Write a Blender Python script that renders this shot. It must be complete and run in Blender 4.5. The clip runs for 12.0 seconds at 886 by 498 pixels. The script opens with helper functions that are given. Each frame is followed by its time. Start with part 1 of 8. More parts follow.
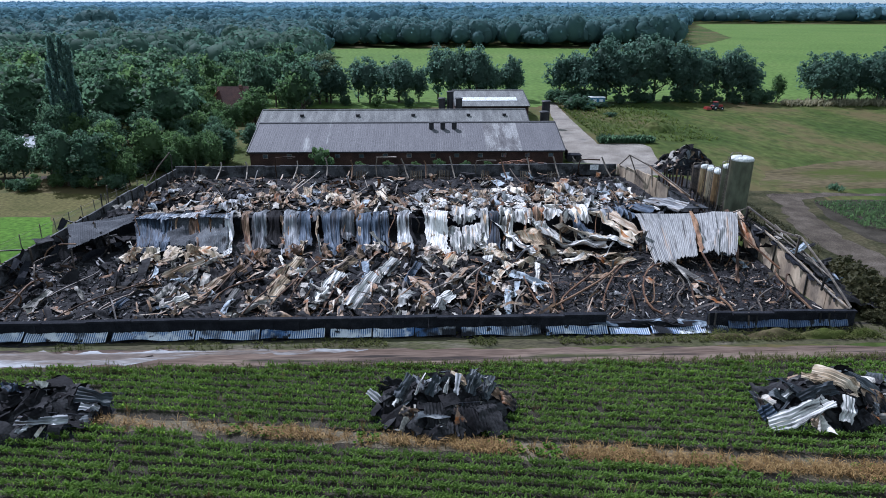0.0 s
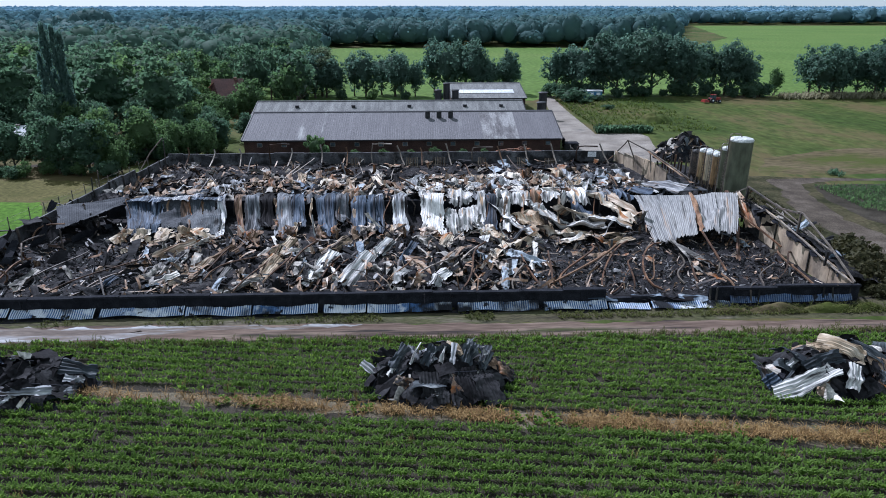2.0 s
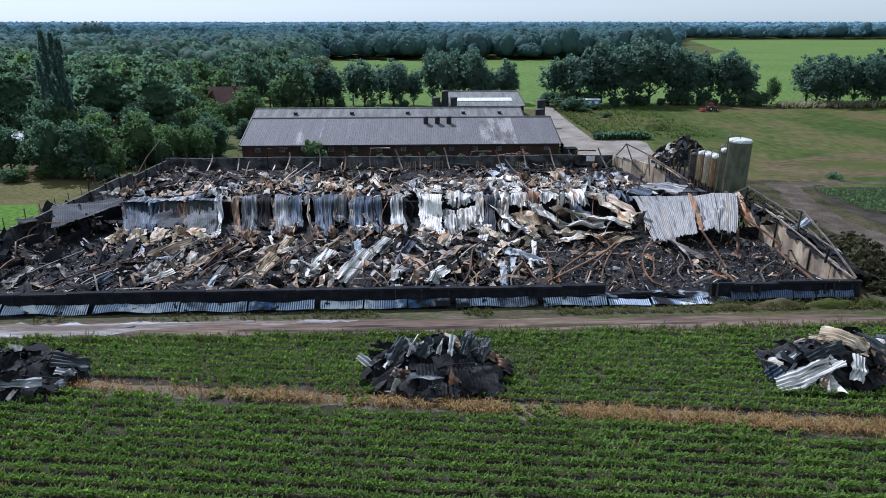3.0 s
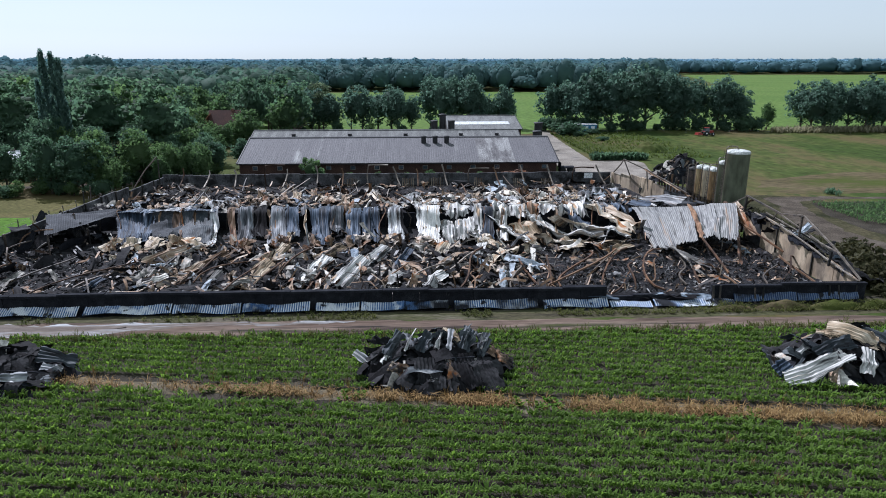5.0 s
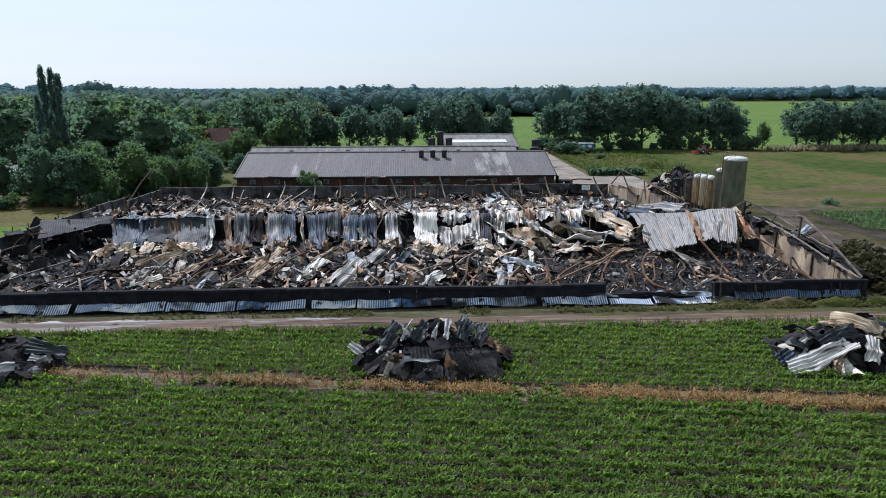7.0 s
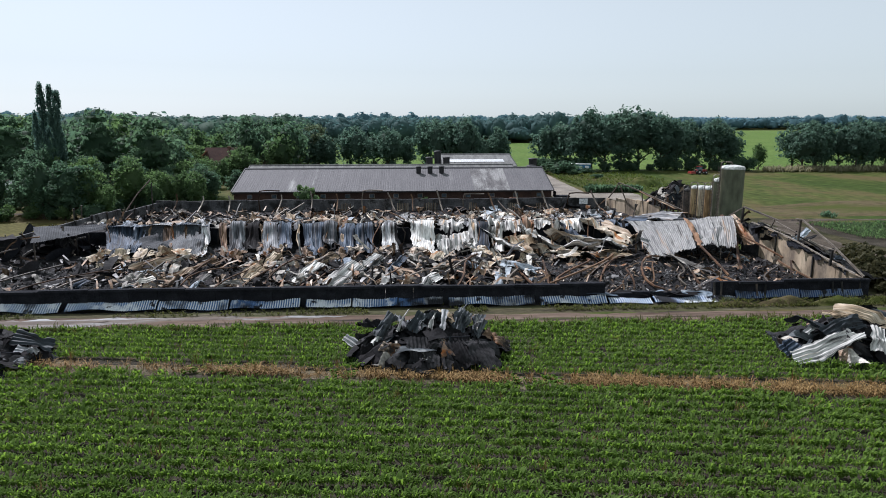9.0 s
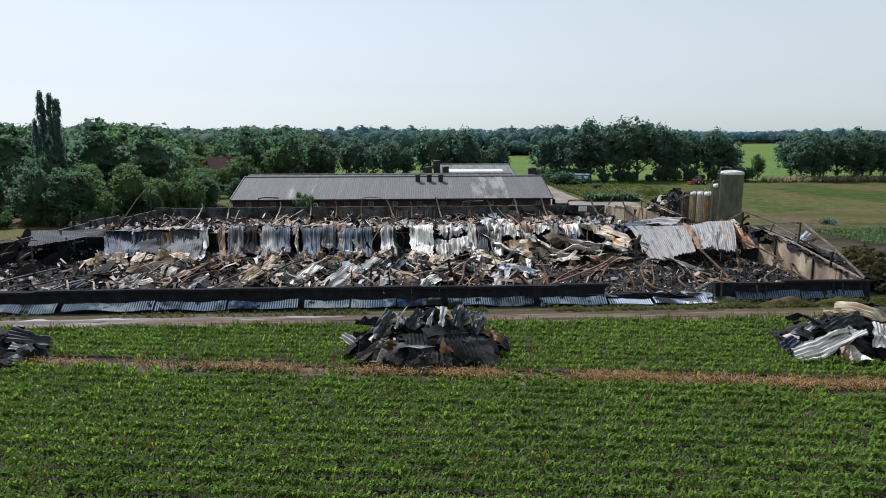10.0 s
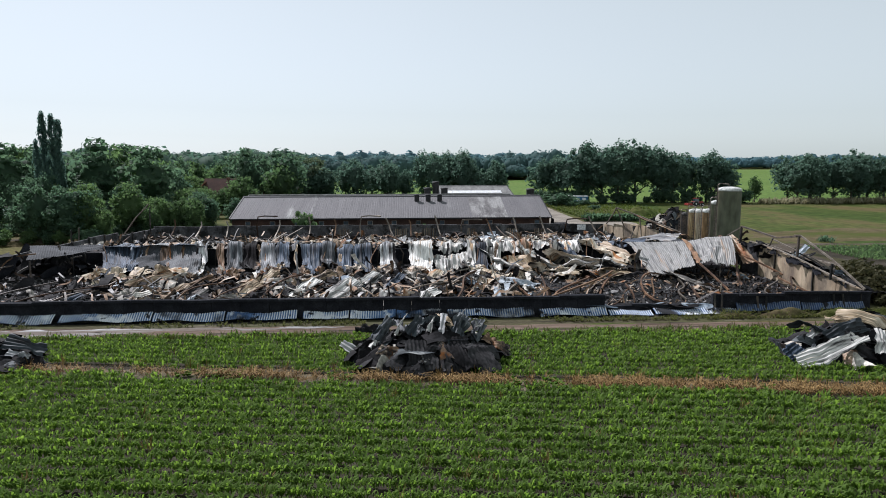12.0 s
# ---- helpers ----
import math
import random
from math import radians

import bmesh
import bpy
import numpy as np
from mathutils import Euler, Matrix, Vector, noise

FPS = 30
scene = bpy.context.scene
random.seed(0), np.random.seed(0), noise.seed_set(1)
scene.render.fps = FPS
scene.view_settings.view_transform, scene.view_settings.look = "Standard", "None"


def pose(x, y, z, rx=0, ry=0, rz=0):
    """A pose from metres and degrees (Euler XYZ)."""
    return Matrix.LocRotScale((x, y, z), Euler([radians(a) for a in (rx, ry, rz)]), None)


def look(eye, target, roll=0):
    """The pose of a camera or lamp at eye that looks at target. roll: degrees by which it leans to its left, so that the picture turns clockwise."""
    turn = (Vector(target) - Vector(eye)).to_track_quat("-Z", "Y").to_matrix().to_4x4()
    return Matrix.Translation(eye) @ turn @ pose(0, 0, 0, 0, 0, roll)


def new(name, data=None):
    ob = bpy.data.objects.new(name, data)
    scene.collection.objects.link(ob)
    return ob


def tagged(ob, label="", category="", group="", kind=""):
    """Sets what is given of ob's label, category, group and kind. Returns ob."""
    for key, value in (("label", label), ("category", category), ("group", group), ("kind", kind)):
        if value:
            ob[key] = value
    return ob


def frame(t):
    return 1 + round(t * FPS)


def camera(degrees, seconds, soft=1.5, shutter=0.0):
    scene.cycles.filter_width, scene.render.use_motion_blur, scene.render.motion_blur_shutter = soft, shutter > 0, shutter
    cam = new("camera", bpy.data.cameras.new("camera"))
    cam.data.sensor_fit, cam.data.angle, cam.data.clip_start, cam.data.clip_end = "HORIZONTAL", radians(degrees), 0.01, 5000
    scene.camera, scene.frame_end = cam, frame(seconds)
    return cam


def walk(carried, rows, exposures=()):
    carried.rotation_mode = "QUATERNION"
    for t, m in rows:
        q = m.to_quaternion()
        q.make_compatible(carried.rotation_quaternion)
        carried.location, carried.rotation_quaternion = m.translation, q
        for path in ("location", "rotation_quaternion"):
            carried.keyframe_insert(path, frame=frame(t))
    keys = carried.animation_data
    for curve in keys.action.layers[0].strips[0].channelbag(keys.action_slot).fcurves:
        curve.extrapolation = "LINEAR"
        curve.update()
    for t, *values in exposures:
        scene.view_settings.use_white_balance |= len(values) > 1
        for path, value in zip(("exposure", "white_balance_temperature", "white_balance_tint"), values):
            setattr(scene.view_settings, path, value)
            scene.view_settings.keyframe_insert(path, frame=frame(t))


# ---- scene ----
cam = camera(68.1, 12.0, soft=0.95)
PATH = [
    (0, (-1.345, -4.035, 21.73), (-1.276, -2.165, 21.023), 0.1),
    (0.5, (-1.324, -3.983, 21.343), (-1.253, -2.115, 20.63), 0.1),
    (1, (-1.269, -3.969, 20.765), (-1.196, -2.101, 20.054), 0.1),
    (1.5, (-1.189, -3.908, 20.163), (-1.116, -2.038, 19.458), 0.0),
    (2, (-1.224, -3.851, 19.463), (-1.147, -1.977, 18.767), 0.0),
    (2.5, (-1.187, -3.881, 18.908), (-1.11, -2.002, 18.225), 0.0),
    (3, (-1.156, -3.901, 18.138), (-1.075, -2.013, 17.483), 0.0),
    (5, (-1.206, -3.93, 15.829), (-1.116, -2.01, 15.273), 0.0),
    (5.5, (-1.306, -3.935, 15.309), (-1.21, -2.011, 14.774), 0.0),
    (6, (-1.192, -3.989, 14.809), (-1.098, -2.058, 14.294), -0.0),
    (6.5, (-1.161, -4.022, 14.241), (-1.066, -2.085, 13.75), -0.0),
    (7, (-1.134, -4.053, 13.783), (-1.038, -2.113, 13.309), -0.1),
    (9, (-1.082, -3.99, 11.698), (-0.978, -2.031, 11.312), -0.1),
    (9.5, (-1.065, -4.001, 11.222), (-0.961, -2.037, 10.858), -0.0),
    (10, (-1.037, -3.983, 10.819), (-0.931, -2.016, 10.475), -0.1),
    (10.5, (-1.032, -4.02, 10.423), (-0.927, -2.049, 10.099), -0.1),
    (11, (-1.079, -4.07, 10.131), (-0.972, -2.096, 9.825), -0.1),
    (11.5, (-1.084, -4.101, 9.916), (-0.976, -2.124, 9.63), -0.1),
    (12, (-1.138, -4.088, 9.87), (-1.026, -2.109, 9.604), -0.1),
]
walk(cam, [(t, look(eye, target, roll)) for t, eye, target, roll in PATH], [(0.0, 0.14, 5100, 20), (6.0, 0.10, 5470, 19), (12.0, 0.07, 5820, 18)])

# ---------------------------------------------------------------- world, sun
SUN_EL, SUN_AZ = 47.0, -34.0          # degrees; azimuth from +y towards +x
world = bpy.data.worlds.new("world")
scene.world = world
world.use_nodes = True
wn = world.node_tree
wn.nodes.clear()
sky = wn.nodes.new("ShaderNodeTexSky")
sky.sky_type = "NISHITA"
sky.sun_disc = False
sky.sun_elevation = radians(SUN_EL)
sky.sun_rotation = radians(SUN_AZ)
sky.air_density, sky.dust_density, sky.ozone_density = 1.0, 0.8, 3.0
bg = wn.nodes.new("ShaderNodeBackground")
bg.inputs["Strength"].default_value = 0.098
wo = wn.nodes.new("ShaderNodeOutputWorld")
haze = wn.nodes.new("ShaderNodeHueSaturation")
haze.inputs["Saturation"].default_value = 0.27
wn.links.new(sky.outputs[0], haze.inputs["Color"])
veil = wn.nodes.new("ShaderNodeMix")          # thin summer haze evens out the sky
veil.data_type = "RGBA"
veil.inputs["Factor"].default_value = 0.45
veil.inputs["B"].default_value = (7.4, 8.45, 6.95, 1)
wn.links.new(haze.outputs[0], veil.inputs["A"])
wn.links.new(veil.outputs["Result"], bg.inputs[0])
wn.links.new(bg.outputs[0], wo.inputs[0])

sun_data = bpy.data.lights.new("sun", "SUN")
sun_data.energy, sun_data.angle, sun_data.color = 5.0, radians(0.6), (1.0, 0.95, 0.86)
sun = new("sun", sun_data)
_el, _az = radians(SUN_EL), radians(SUN_AZ)
sun_dir = Vector((math.sin(_az) * math.cos(_el), math.cos(_az) * math.cos(_el), math.sin(_el)))
sun.matrix_world = look(sun_dir * 200, (0, 0, 0))

R = random.Random(11)


# ---------------------------------------------------------------- materials
def mat(name, cols, scale=0.5, fine=8.0, rough=0.85, metal=0.0, bump=0.3, bscale=None, rand=0.0, island=0.0,
        spots=None, contrast=(0.3, 0.7), stretch=(1, 1, 1), spec=0.3, local=False, run=False, dist=0.05):
    """Two-scale noise colours, fine grain and bump. cols: colours of the broad noise; spots: (colour, scale, threshold)."""
    m = bpy.data.materials.new(name)
    m.use_nodes = True
    nt = m.node_tree
    nd, ln = nt.nodes, nt.links
    b = nd["Principled BSDF"]
    b.inputs["Roughness"].default_value = rough
    b.inputs["Metallic"].default_value = metal
    b.inputs["Specular IOR Level"].default_value = spec
    if run:
        at = nd.new("ShaderNodeAttribute")
        at.attribute_name = "run"
        vec = at.outputs["Vector"]
    elif local:
        vec = nd.new("ShaderNodeTexCoord").outputs["Object"]
    else:
        vec = nd.new("ShaderNodeNewGeometry").outputs["Position"]
    if stretch != (1, 1, 1):
        mp = nd.new("ShaderNodeMapping")
        mp.inputs["Scale"].default_value = stretch
        ln.new(vec, mp.inputs[0])
        vec = mp.outputs[0]
    n1 = nd.new("ShaderNodeTexNoise")
    n1.inputs["Scale"].default_value = scale
    n1.inputs["Detail"].default_value = 6
    n1.inputs["Roughness"].default_value = 0.6
    ln.new(vec, n1.inputs["Vector"])
    fac = n1.outputs[0]
    if rand or island:
        src = nd.new("ShaderNodeObjectInfo").outputs["Random"] if rand else nd.new("ShaderNodeNewGeometry").outputs["Random Per Island"]
        mr = nd.new("ShaderNodeMapRange")
        amt = rand or island
        mr.inputs["To Min"].default_value, mr.inputs["To Max"].default_value = -amt / 2, amt / 2
        ln.new(src, mr.inputs["Value"])
        ad = nd.new("ShaderNodeMath")
        ad.operation = "ADD"
        ln.new(fac, ad.inputs[0])
        ln.new(mr.outputs[0], ad.inputs[1])
        fac = ad.outputs[0]
    rp = nd.new("ShaderNodeValToRGB")
    el = rp.color_ramp.elements
    lo, hi = contrast
    while len(el) < len(cols):
        el.new(0.5)
    for i, c in enumerate(cols):
        el[i].position = lo + (hi - lo) * i / max(1, len(cols) - 1)
        el[i].color = (*c, 1)
    ln.new(fac, rp.inputs[0])
    col = rp.outputs[0]
    n2 = nd.new("ShaderNodeTexNoise")
    n2.inputs["Scale"].default_value = fine
    n2.inputs["Detail"].default_value = 5
    ln.new(vec, n2.inputs["Vector"])
    vr = nd.new("ShaderNodeMapRange")
    vr.inputs["From Min"].default_value, vr.inputs["From Max"].default_value = 0.3, 0.7
    vr.inputs["To Min"].default_value, vr.inputs["To Max"].default_value = 0.62, 1.35
    ln.new(n2.outputs[0], vr.inputs["Value"])
    mx = nd.new("ShaderNodeMix")
    mx.data_type, mx.blend_type = "RGBA", "MULTIPLY"
    mx.inputs["Factor"].default_value = 1.0
    ln.new(col, mx.inputs["A"])
    ln.new(vr.outputs[0], mx.inputs["B"])
    col = mx.outputs["Result"]
    if spots:
        for sc, ss, th in spots:
            n3 = nd.new("ShaderNodeTexNoise")
            n3.inputs["Scale"].default_value = ss
            n3.inputs["Detail"].default_value = 7
            n3.inputs["Roughness"].default_value = 0.65
            ln.new(vec, n3.inputs["Vector"])
            sr = nd.new("ShaderNodeMapRange")
            sr.inputs["From Min"].default_value, sr.inputs["From Max"].default_value = th - dist, th + dist
            ln.new(n3.outputs[0], sr.inputs["Value"])
            m2 = nd.new("ShaderNodeMix")
            m2.data_type = "RGBA"
            ln.new(sr.outputs[0], m2.inputs["Factor"])
            ln.new(col, m2.inputs["A"])
            m2.inputs["B"].default_value = (*sc, 1)
            col = m2.outputs["Result"]
    ln.new(col, b.inputs["Base Color"])
    if bump:
        bp = nd.new("ShaderNodeBump")
        bp.inputs["Strength"].default_value = bump
        bp.inputs["Distance"].default_value = 0.1
        if bscale:
            n4 = nd.new("ShaderNodeTexNoise")
            n4.inputs["Scale"].default_value = bscale
            n4.inputs["Detail"].default_value = 6
            ln.new(vec, n4.inputs["Vector"])
            ln.new(n4.outputs[0], bp.inputs["Height"])
        else:
            ln.new(n2.outputs[0], bp.inputs["Height"])
        ln.new(bp.outputs[0], b.inputs["Normal"])
    return m


def leaf_mat(name, dark, light, rand=0.35, island=True, through_amt=0.52, spec=0.08):
    """Leaves: a diffuse front with light passing through them."""
    m = bpy.data.materials.new(name)
    m.use_nodes = True
    nt = m.node_tree
    nd, ln = nt.nodes, nt.links
    b = nd["Principled BSDF"]
    b.inputs["Roughness"].default_value = 0.65
    b.inputs["Specular IOR Level"].default_value = spec
    g = nd.new("ShaderNodeNewGeometry")
    oi = nd.new("ShaderNodeObjectInfo")
    n1 = nd.new("ShaderNodeTexNoise")
    n1.inputs["Scale"].default_value = 0.35
    n1.inputs["Detail"].default_value = 4
    ln.new(g.outputs["Position"], n1.inputs["Vector"])
    a1 = nd.new("ShaderNodeMath")
    a1.operation = "MULTIPLY_ADD"
    ln.new(g.outputs["Random Per Island"], a1.inputs[0])
    a1.inputs[1].default_value = 0.45 if island else 0.0
    ln.new(n1.outputs[0], a1.inputs[2])
    a2 = nd.new("ShaderNodeMath")
    a2.operation = "MULTIPLY_ADD"
    ln.new(oi.outputs["Random"], a2.inputs[0])
    a2.inputs[1].default_value = rand
    ln.new(a1.outputs[0], a2.inputs[2])
    mr = nd.new("ShaderNodeMapRange")
    mr.inputs["From Min"].default_value, mr.inputs["From Max"].default_value = 0.4, 1.2
    ln.new(a2.outputs[0], mr.inputs["Value"])
    mx = nd.new("ShaderNodeMix")
    mx.data_type = "RGBA"
    mx.inputs["A"].default_value = (*dark, 1)
    mx.inputs["B"].default_value = (*light, 1)
    ln.new(mr.outputs[0], mx.inputs["Factor"])
    ln.new(mx.outputs["Result"], b.inputs["Base Color"])
    tr = nd.new("ShaderNodeBsdfTranslucent")
    hs = nd.new("ShaderNodeHueSaturation")
    hs.inputs["Value"].default_value = 2.0
    hs.inputs["Saturation"].default_value = 1.15
    ln.new(mx.outputs["Result"], hs.inputs["Color"])
    ln.new(hs.outputs[0], tr.inputs["Color"])
    ms = nd.new("ShaderNodeMixShader")
    ms.inputs[0].default_value = through_amt
    ln.new(b.outputs[0], ms.inputs[1])
    ln.new(tr.outputs[0], ms.inputs[2])
    ln.new(ms.outputs[0], nd["Material Output"].inputs["Surface"])
    return m


M = {}
M["meadow"] = mat("meadow_grass", spec=0.04, cols=[(0.042, 0.064, 0.015), (0.068, 0.081, 0.023), (0.090, 0.088, 0.035)], scale=0.05, fine=0.9, stretch=(1.0, 0.45, 1), bump=1.0, contrast=(0.40, 0.60),
                  spots=[((0.098, 0.078, 0.036), 0.05, 0.56), ((0.042, 0.058, 0.018), 0.6, 0.60)], dist=0.07)
M["dry"] = mat("dry_meadow_grass", spec=0.04, cols=[(0.062, 0.055, 0.023), (0.094, 0.076, 0.041), (0.120, 0.096, 0.055)], scale=0.12, fine=1.6, stretch=(0.5, 1.0, 1), bump=1.0, contrast=(0.30, 0.70), spots=[((0.060, 0.072, 0.018), 0.09, 0.55)])
M["lawn"] = mat("green_grass", spec=0.04, cols=[(0.05, 0.105, 0.012), (0.07, 0.14, 0.016), (0.085, 0.15, 0.02)], scale=0.1, fine=2.0, bump=0.5)
M["pasture"] = mat("bright_pasture", spec=0.04, cols=[(0.078, 0.130, 0.030), (0.096, 0.152, 0.036), (0.112, 0.160, 0.042)], scale=0.02, fine=0.7, bump=0.4)
M["tan_field"] = mat("mown_field", spec=0.04, cols=[(0.072, 0.070, 0.022), (0.105, 0.092, 0.034), (0.044, 0.064, 0.012)], scale=0.12, fine=2.5, bump=0.4)
M["soil"] = mat("field_soil", spec=0.04, cols=[(0.030, 0.026, 0.020), (0.046, 0.040, 0.031), (0.072, 0.062, 0.048)], scale=0.5, fine=9, bump=0.8)
M["strip_soil"] = mat("dry_sandy_soil", spec=0.04, cols=[(0.096, 0.080, 0.053), (0.136, 0.115, 0.079), (0.17, 0.145, 0.104)], scale=0.6, fine=10, bump=0.7,
                      spots=[((0.13, 0.085, 0.04), 0.7, 0.58), ((0.06, 0.07, 0.03), 0.5, 0.62)])
M["track"] = mat("dirt_track", spec=0.04, cols=[(0.068, 0.048, 0.037), (0.122, 0.088, 0.069), (0.18, 0.137, 0.108)], scale=0.5, fine=7, bump=0.35,
                 stretch=(0.10, 1.3, 1), contrast=(0.38, 0.62), spots=[((0.036, 0.030, 0.027), 0.8, 0.55), ((0.055, 0.06, 0.025), 0.5, 0.64)])
M["residue"] = mat("pale_streaked_dirt", spec=0.08, cols=[(0.085, 0.064, 0.050), (0.115, 0.090, 0.072), (0.22, 0.212, 0.21), (0.34, 0.342, 0.35)], scale=0.55, fine=7, rough=0.6, bump=0.2,
                   stretch=(0.20, 1.5, 1), contrast=(0.39, 0.63))
M["concrete"] = mat("yard_concrete", spec=0.04, cols=[(0.15, 0.132, 0.112), (0.225, 0.20, 0.172), (0.30, 0.272, 0.236)], scale=0.3, fine=6, bump=0.2,
                    spots=[((0.14, 0.13, 0.12), 0.25, 0.62)])
M["gravel"] = mat("gravel_track", spec=0.04, cols=[(0.046, 0.038, 0.030), (0.078, 0.064, 0.050), (0.122, 0.102, 0.082)], scale=0.5, fine=8, bump=0.7)
M["verge"] = mat("dusty_grass_verge", [(0.045, 0.040, 0.028), (0.075, 0.068, 0.040), (0.066, 0.068, 0.032), (0.12, 0.105, 0.078)], 0.5, 6, bump=0.6, spec=0.04, stretch=(0.35, 1.4, 1), contrast=(0.32, 0.68), spots=[((0.025, 0.023, 0.022), 0.6, 0.60)])
M["ash"] = mat("charred_ash", spec=0.1, cols=[(0.012, 0.0115, 0.0125), (0.020, 0.0192, 0.0212), (0.046, 0.0445, 0.048)], scale=0.7, fine=9, bump=1.0,
               spots=[((0.052, 0.048, 0.048), 0.45, 0.60), ((0.13, 0.13, 0.135), 4.5, 0.64), ((0.10, 0.055, 0.03), 0.7, 0.66)], contrast=(0.35, 0.75))
M["char"] = mat("charred_black", spec=0.06, cols=[(0.014, 0.015, 0.019), (0.021, 0.022, 0.027), (0.036, 0.038, 0.044)], scale=1.5, fine=14, rough=0.9, bump=0.5)
M["wall_dark"] = mat("sooty_concrete", [(0.03, 0.03, 0.032), (0.08, 0.08, 0.085), (0.16, 0.16, 0.16)], 0.5, 5, bump=0.3,
                     spots=[((0.015, 0.015, 0.015), 0.6, 0.55)])
M["wall_beige"] = mat("scorched_beige_concrete", [(0.36, 0.26, 0.165), (0.48, 0.38, 0.265), (0.54, 0.45, 0.33)], 0.35, 2, bump=0.1, stretch=(1, 1, 0.5),
                      spots=[((0.18, 0.14, 0.105), 0.5, 0.55), ((0.04, 0.036, 0.034), 0.55, 0.60)], dist=0.11)
M["tin_pale"] = mat("pale_galvanised_sheet", [(0.10, 0.095, 0.088), (0.41, 0.38, 0.335), (0.70, 0.66, 0.595)], 0.7, 5, rough=0.62, metal=0.05, bump=0.12,
                    rand=0.5, spots=[((0.30, 0.17, 0.085), 0.7, 0.64), ((0.05, 0.045, 0.045), 0.8, 0.62)], spec=0.12, local=True)
M["tin_blue"] = mat("blue_grey_burnt_sheet", [(0.05, 0.065, 0.085), (0.16, 0.20, 0.25), (0.36, 0.40, 0.44)], 0.8, 5, rough=0.62, metal=0.05, bump=0.12,
                    rand=0.5, spots=[((0.03, 0.03, 0.03), 0.9, 0.58), ((0.25, 0.12, 0.05), 0.8, 0.68)], spec=0.12, local=True)
M["tin_tan"] = mat("rust_streaked_sheet", [(0.085, 0.050, 0.031), (0.31, 0.22, 0.15), (0.60, 0.51, 0.42)], 0.8, 5, rough=0.62, metal=0.05, bump=0.2,
                   rand=0.5, spots=[((0.20, 0.075, 0.022), 0.9, 0.57), ((0.03, 0.026, 0.025), 0.8, 0.55)], spec=0.12, local=True)
M["tin_dark"] = mat("sooty_sheet", [(0.012, 0.011, 0.012), (0.018, 0.0175, 0.019), (0.040, 0.039, 0.041)], 0.8, 6, rough=0.75, bump=0.2,
                    rand=0.45, spots=[((0.15, 0.15, 0.155), 1.1, 0.73), ((0.10, 0.055, 0.03), 0.7, 0.70)], local=True, spec=0.05)
# hanging sheets: soot and rust run down them in streaks
M["drape_blue"] = mat("streaked_blue_grey_sheet", [(0.015, 0.018, 0.025), (0.046, 0.064, 0.095), (0.115, 0.142, 0.185), (0.40, 0.415, 0.43)], 0.75, 4, rough=0.6, metal=0.1, bump=0.15, rand=0.22, spec=0.1, run=True,
                      stretch=(5.0, 0.28, 1), contrast=(0.36, 0.74), spots=[((0.20, 0.105, 0.05), 0.6, 0.67), ((0.016, 0.017, 0.02), 0.6, 0.55)])
M["drape_pale"] = mat("streaked_pale_sheet", [(0.025, 0.026, 0.029), (0.13, 0.137, 0.15), (0.31, 0.315, 0.325), (0.58, 0.575, 0.56)], 0.75, 4, rough=0.6, metal=0.1, bump=0.15, rand=0.3, spec=0.14, run=True,
                      stretch=(3.2, 0.35, 1), contrast=(0.3, 0.72), spots=[((0.30, 0.16, 0.07), 0.6, 0.62), ((0.03, 0.028, 0.028), 0.6, 0.58)])
M["drape_tan"] = mat("streaked_rusty_sheet", [(0.04, 0.028, 0.02), (0.15, 0.092, 0.055), (0.30, 0.22, 0.15), (0.48, 0.41, 0.33)], 0.75, 4, rough=0.6, metal=0.1, bump=0.15, rand=0.3, spec=0.1, run=True,
                     stretch=(3.2, 0.35, 1), contrast=(0.3, 0.74), spots=[((0.24, 0.09, 0.03), 0.6, 0.60), ((0.03, 0.026, 0.025), 0.55, 0.60)])
M["bright_sheet"] = mat("bleached_galvanised_sheet", [(0.06, 0.063, 0.070), (0.21, 0.213, 0.22), (0.40, 0.397, 0.39), (0.60, 0.585, 0.55)], 0.75, 4, rough=0.6, metal=0.1, bump=0.12, rand=0.25, spec=0.2, run=True,
                        stretch=(2.8, 0.4, 1), contrast=(0.28, 0.68), spots=[((0.40, 0.24, 0.12), 0.6, 0.635), ((0.03, 0.03, 0.032), 0.6, 0.61)])
M["tan_bright"] = mat("cream_scorched_sheet", [(0.05, 0.036, 0.026), (0.30, 0.225, 0.145), (0.52, 0.435, 0.325), (0.69, 0.63, 0.54)], 0.75, 4, rough=0.6, metal=0.08, bump=0.14, rand=0.3, spec=0.14, run=True,
                      stretch=(2.4, 0.5, 1), contrast=(0.3, 0.7), spots=[((0.36, 0.15, 0.045), 0.7, 0.62), ((0.03, 0.026, 0.025), 0.6, 0.62)])
# paler copy of the bleached sheet; sunlight is put into its base colour
M["white_sheet"] = mat("sunlit_bleached_sheet", [(0.07, 0.068, 0.066), (0.28, 0.274, 0.26), (0.49, 0.48, 0.455), (0.68, 0.665, 0.63)], 0.75, 4, rough=0.6, metal=0.1, bump=0.12, rand=0.25, spec=0.2, run=True,
                       stretch=(3.4, 0.4, 1), contrast=(0.26, 0.66), spots=[((0.42, 0.28, 0.16), 0.6, 0.62), ((0.030, 0.028, 0.028), 0.7, 0.575)])
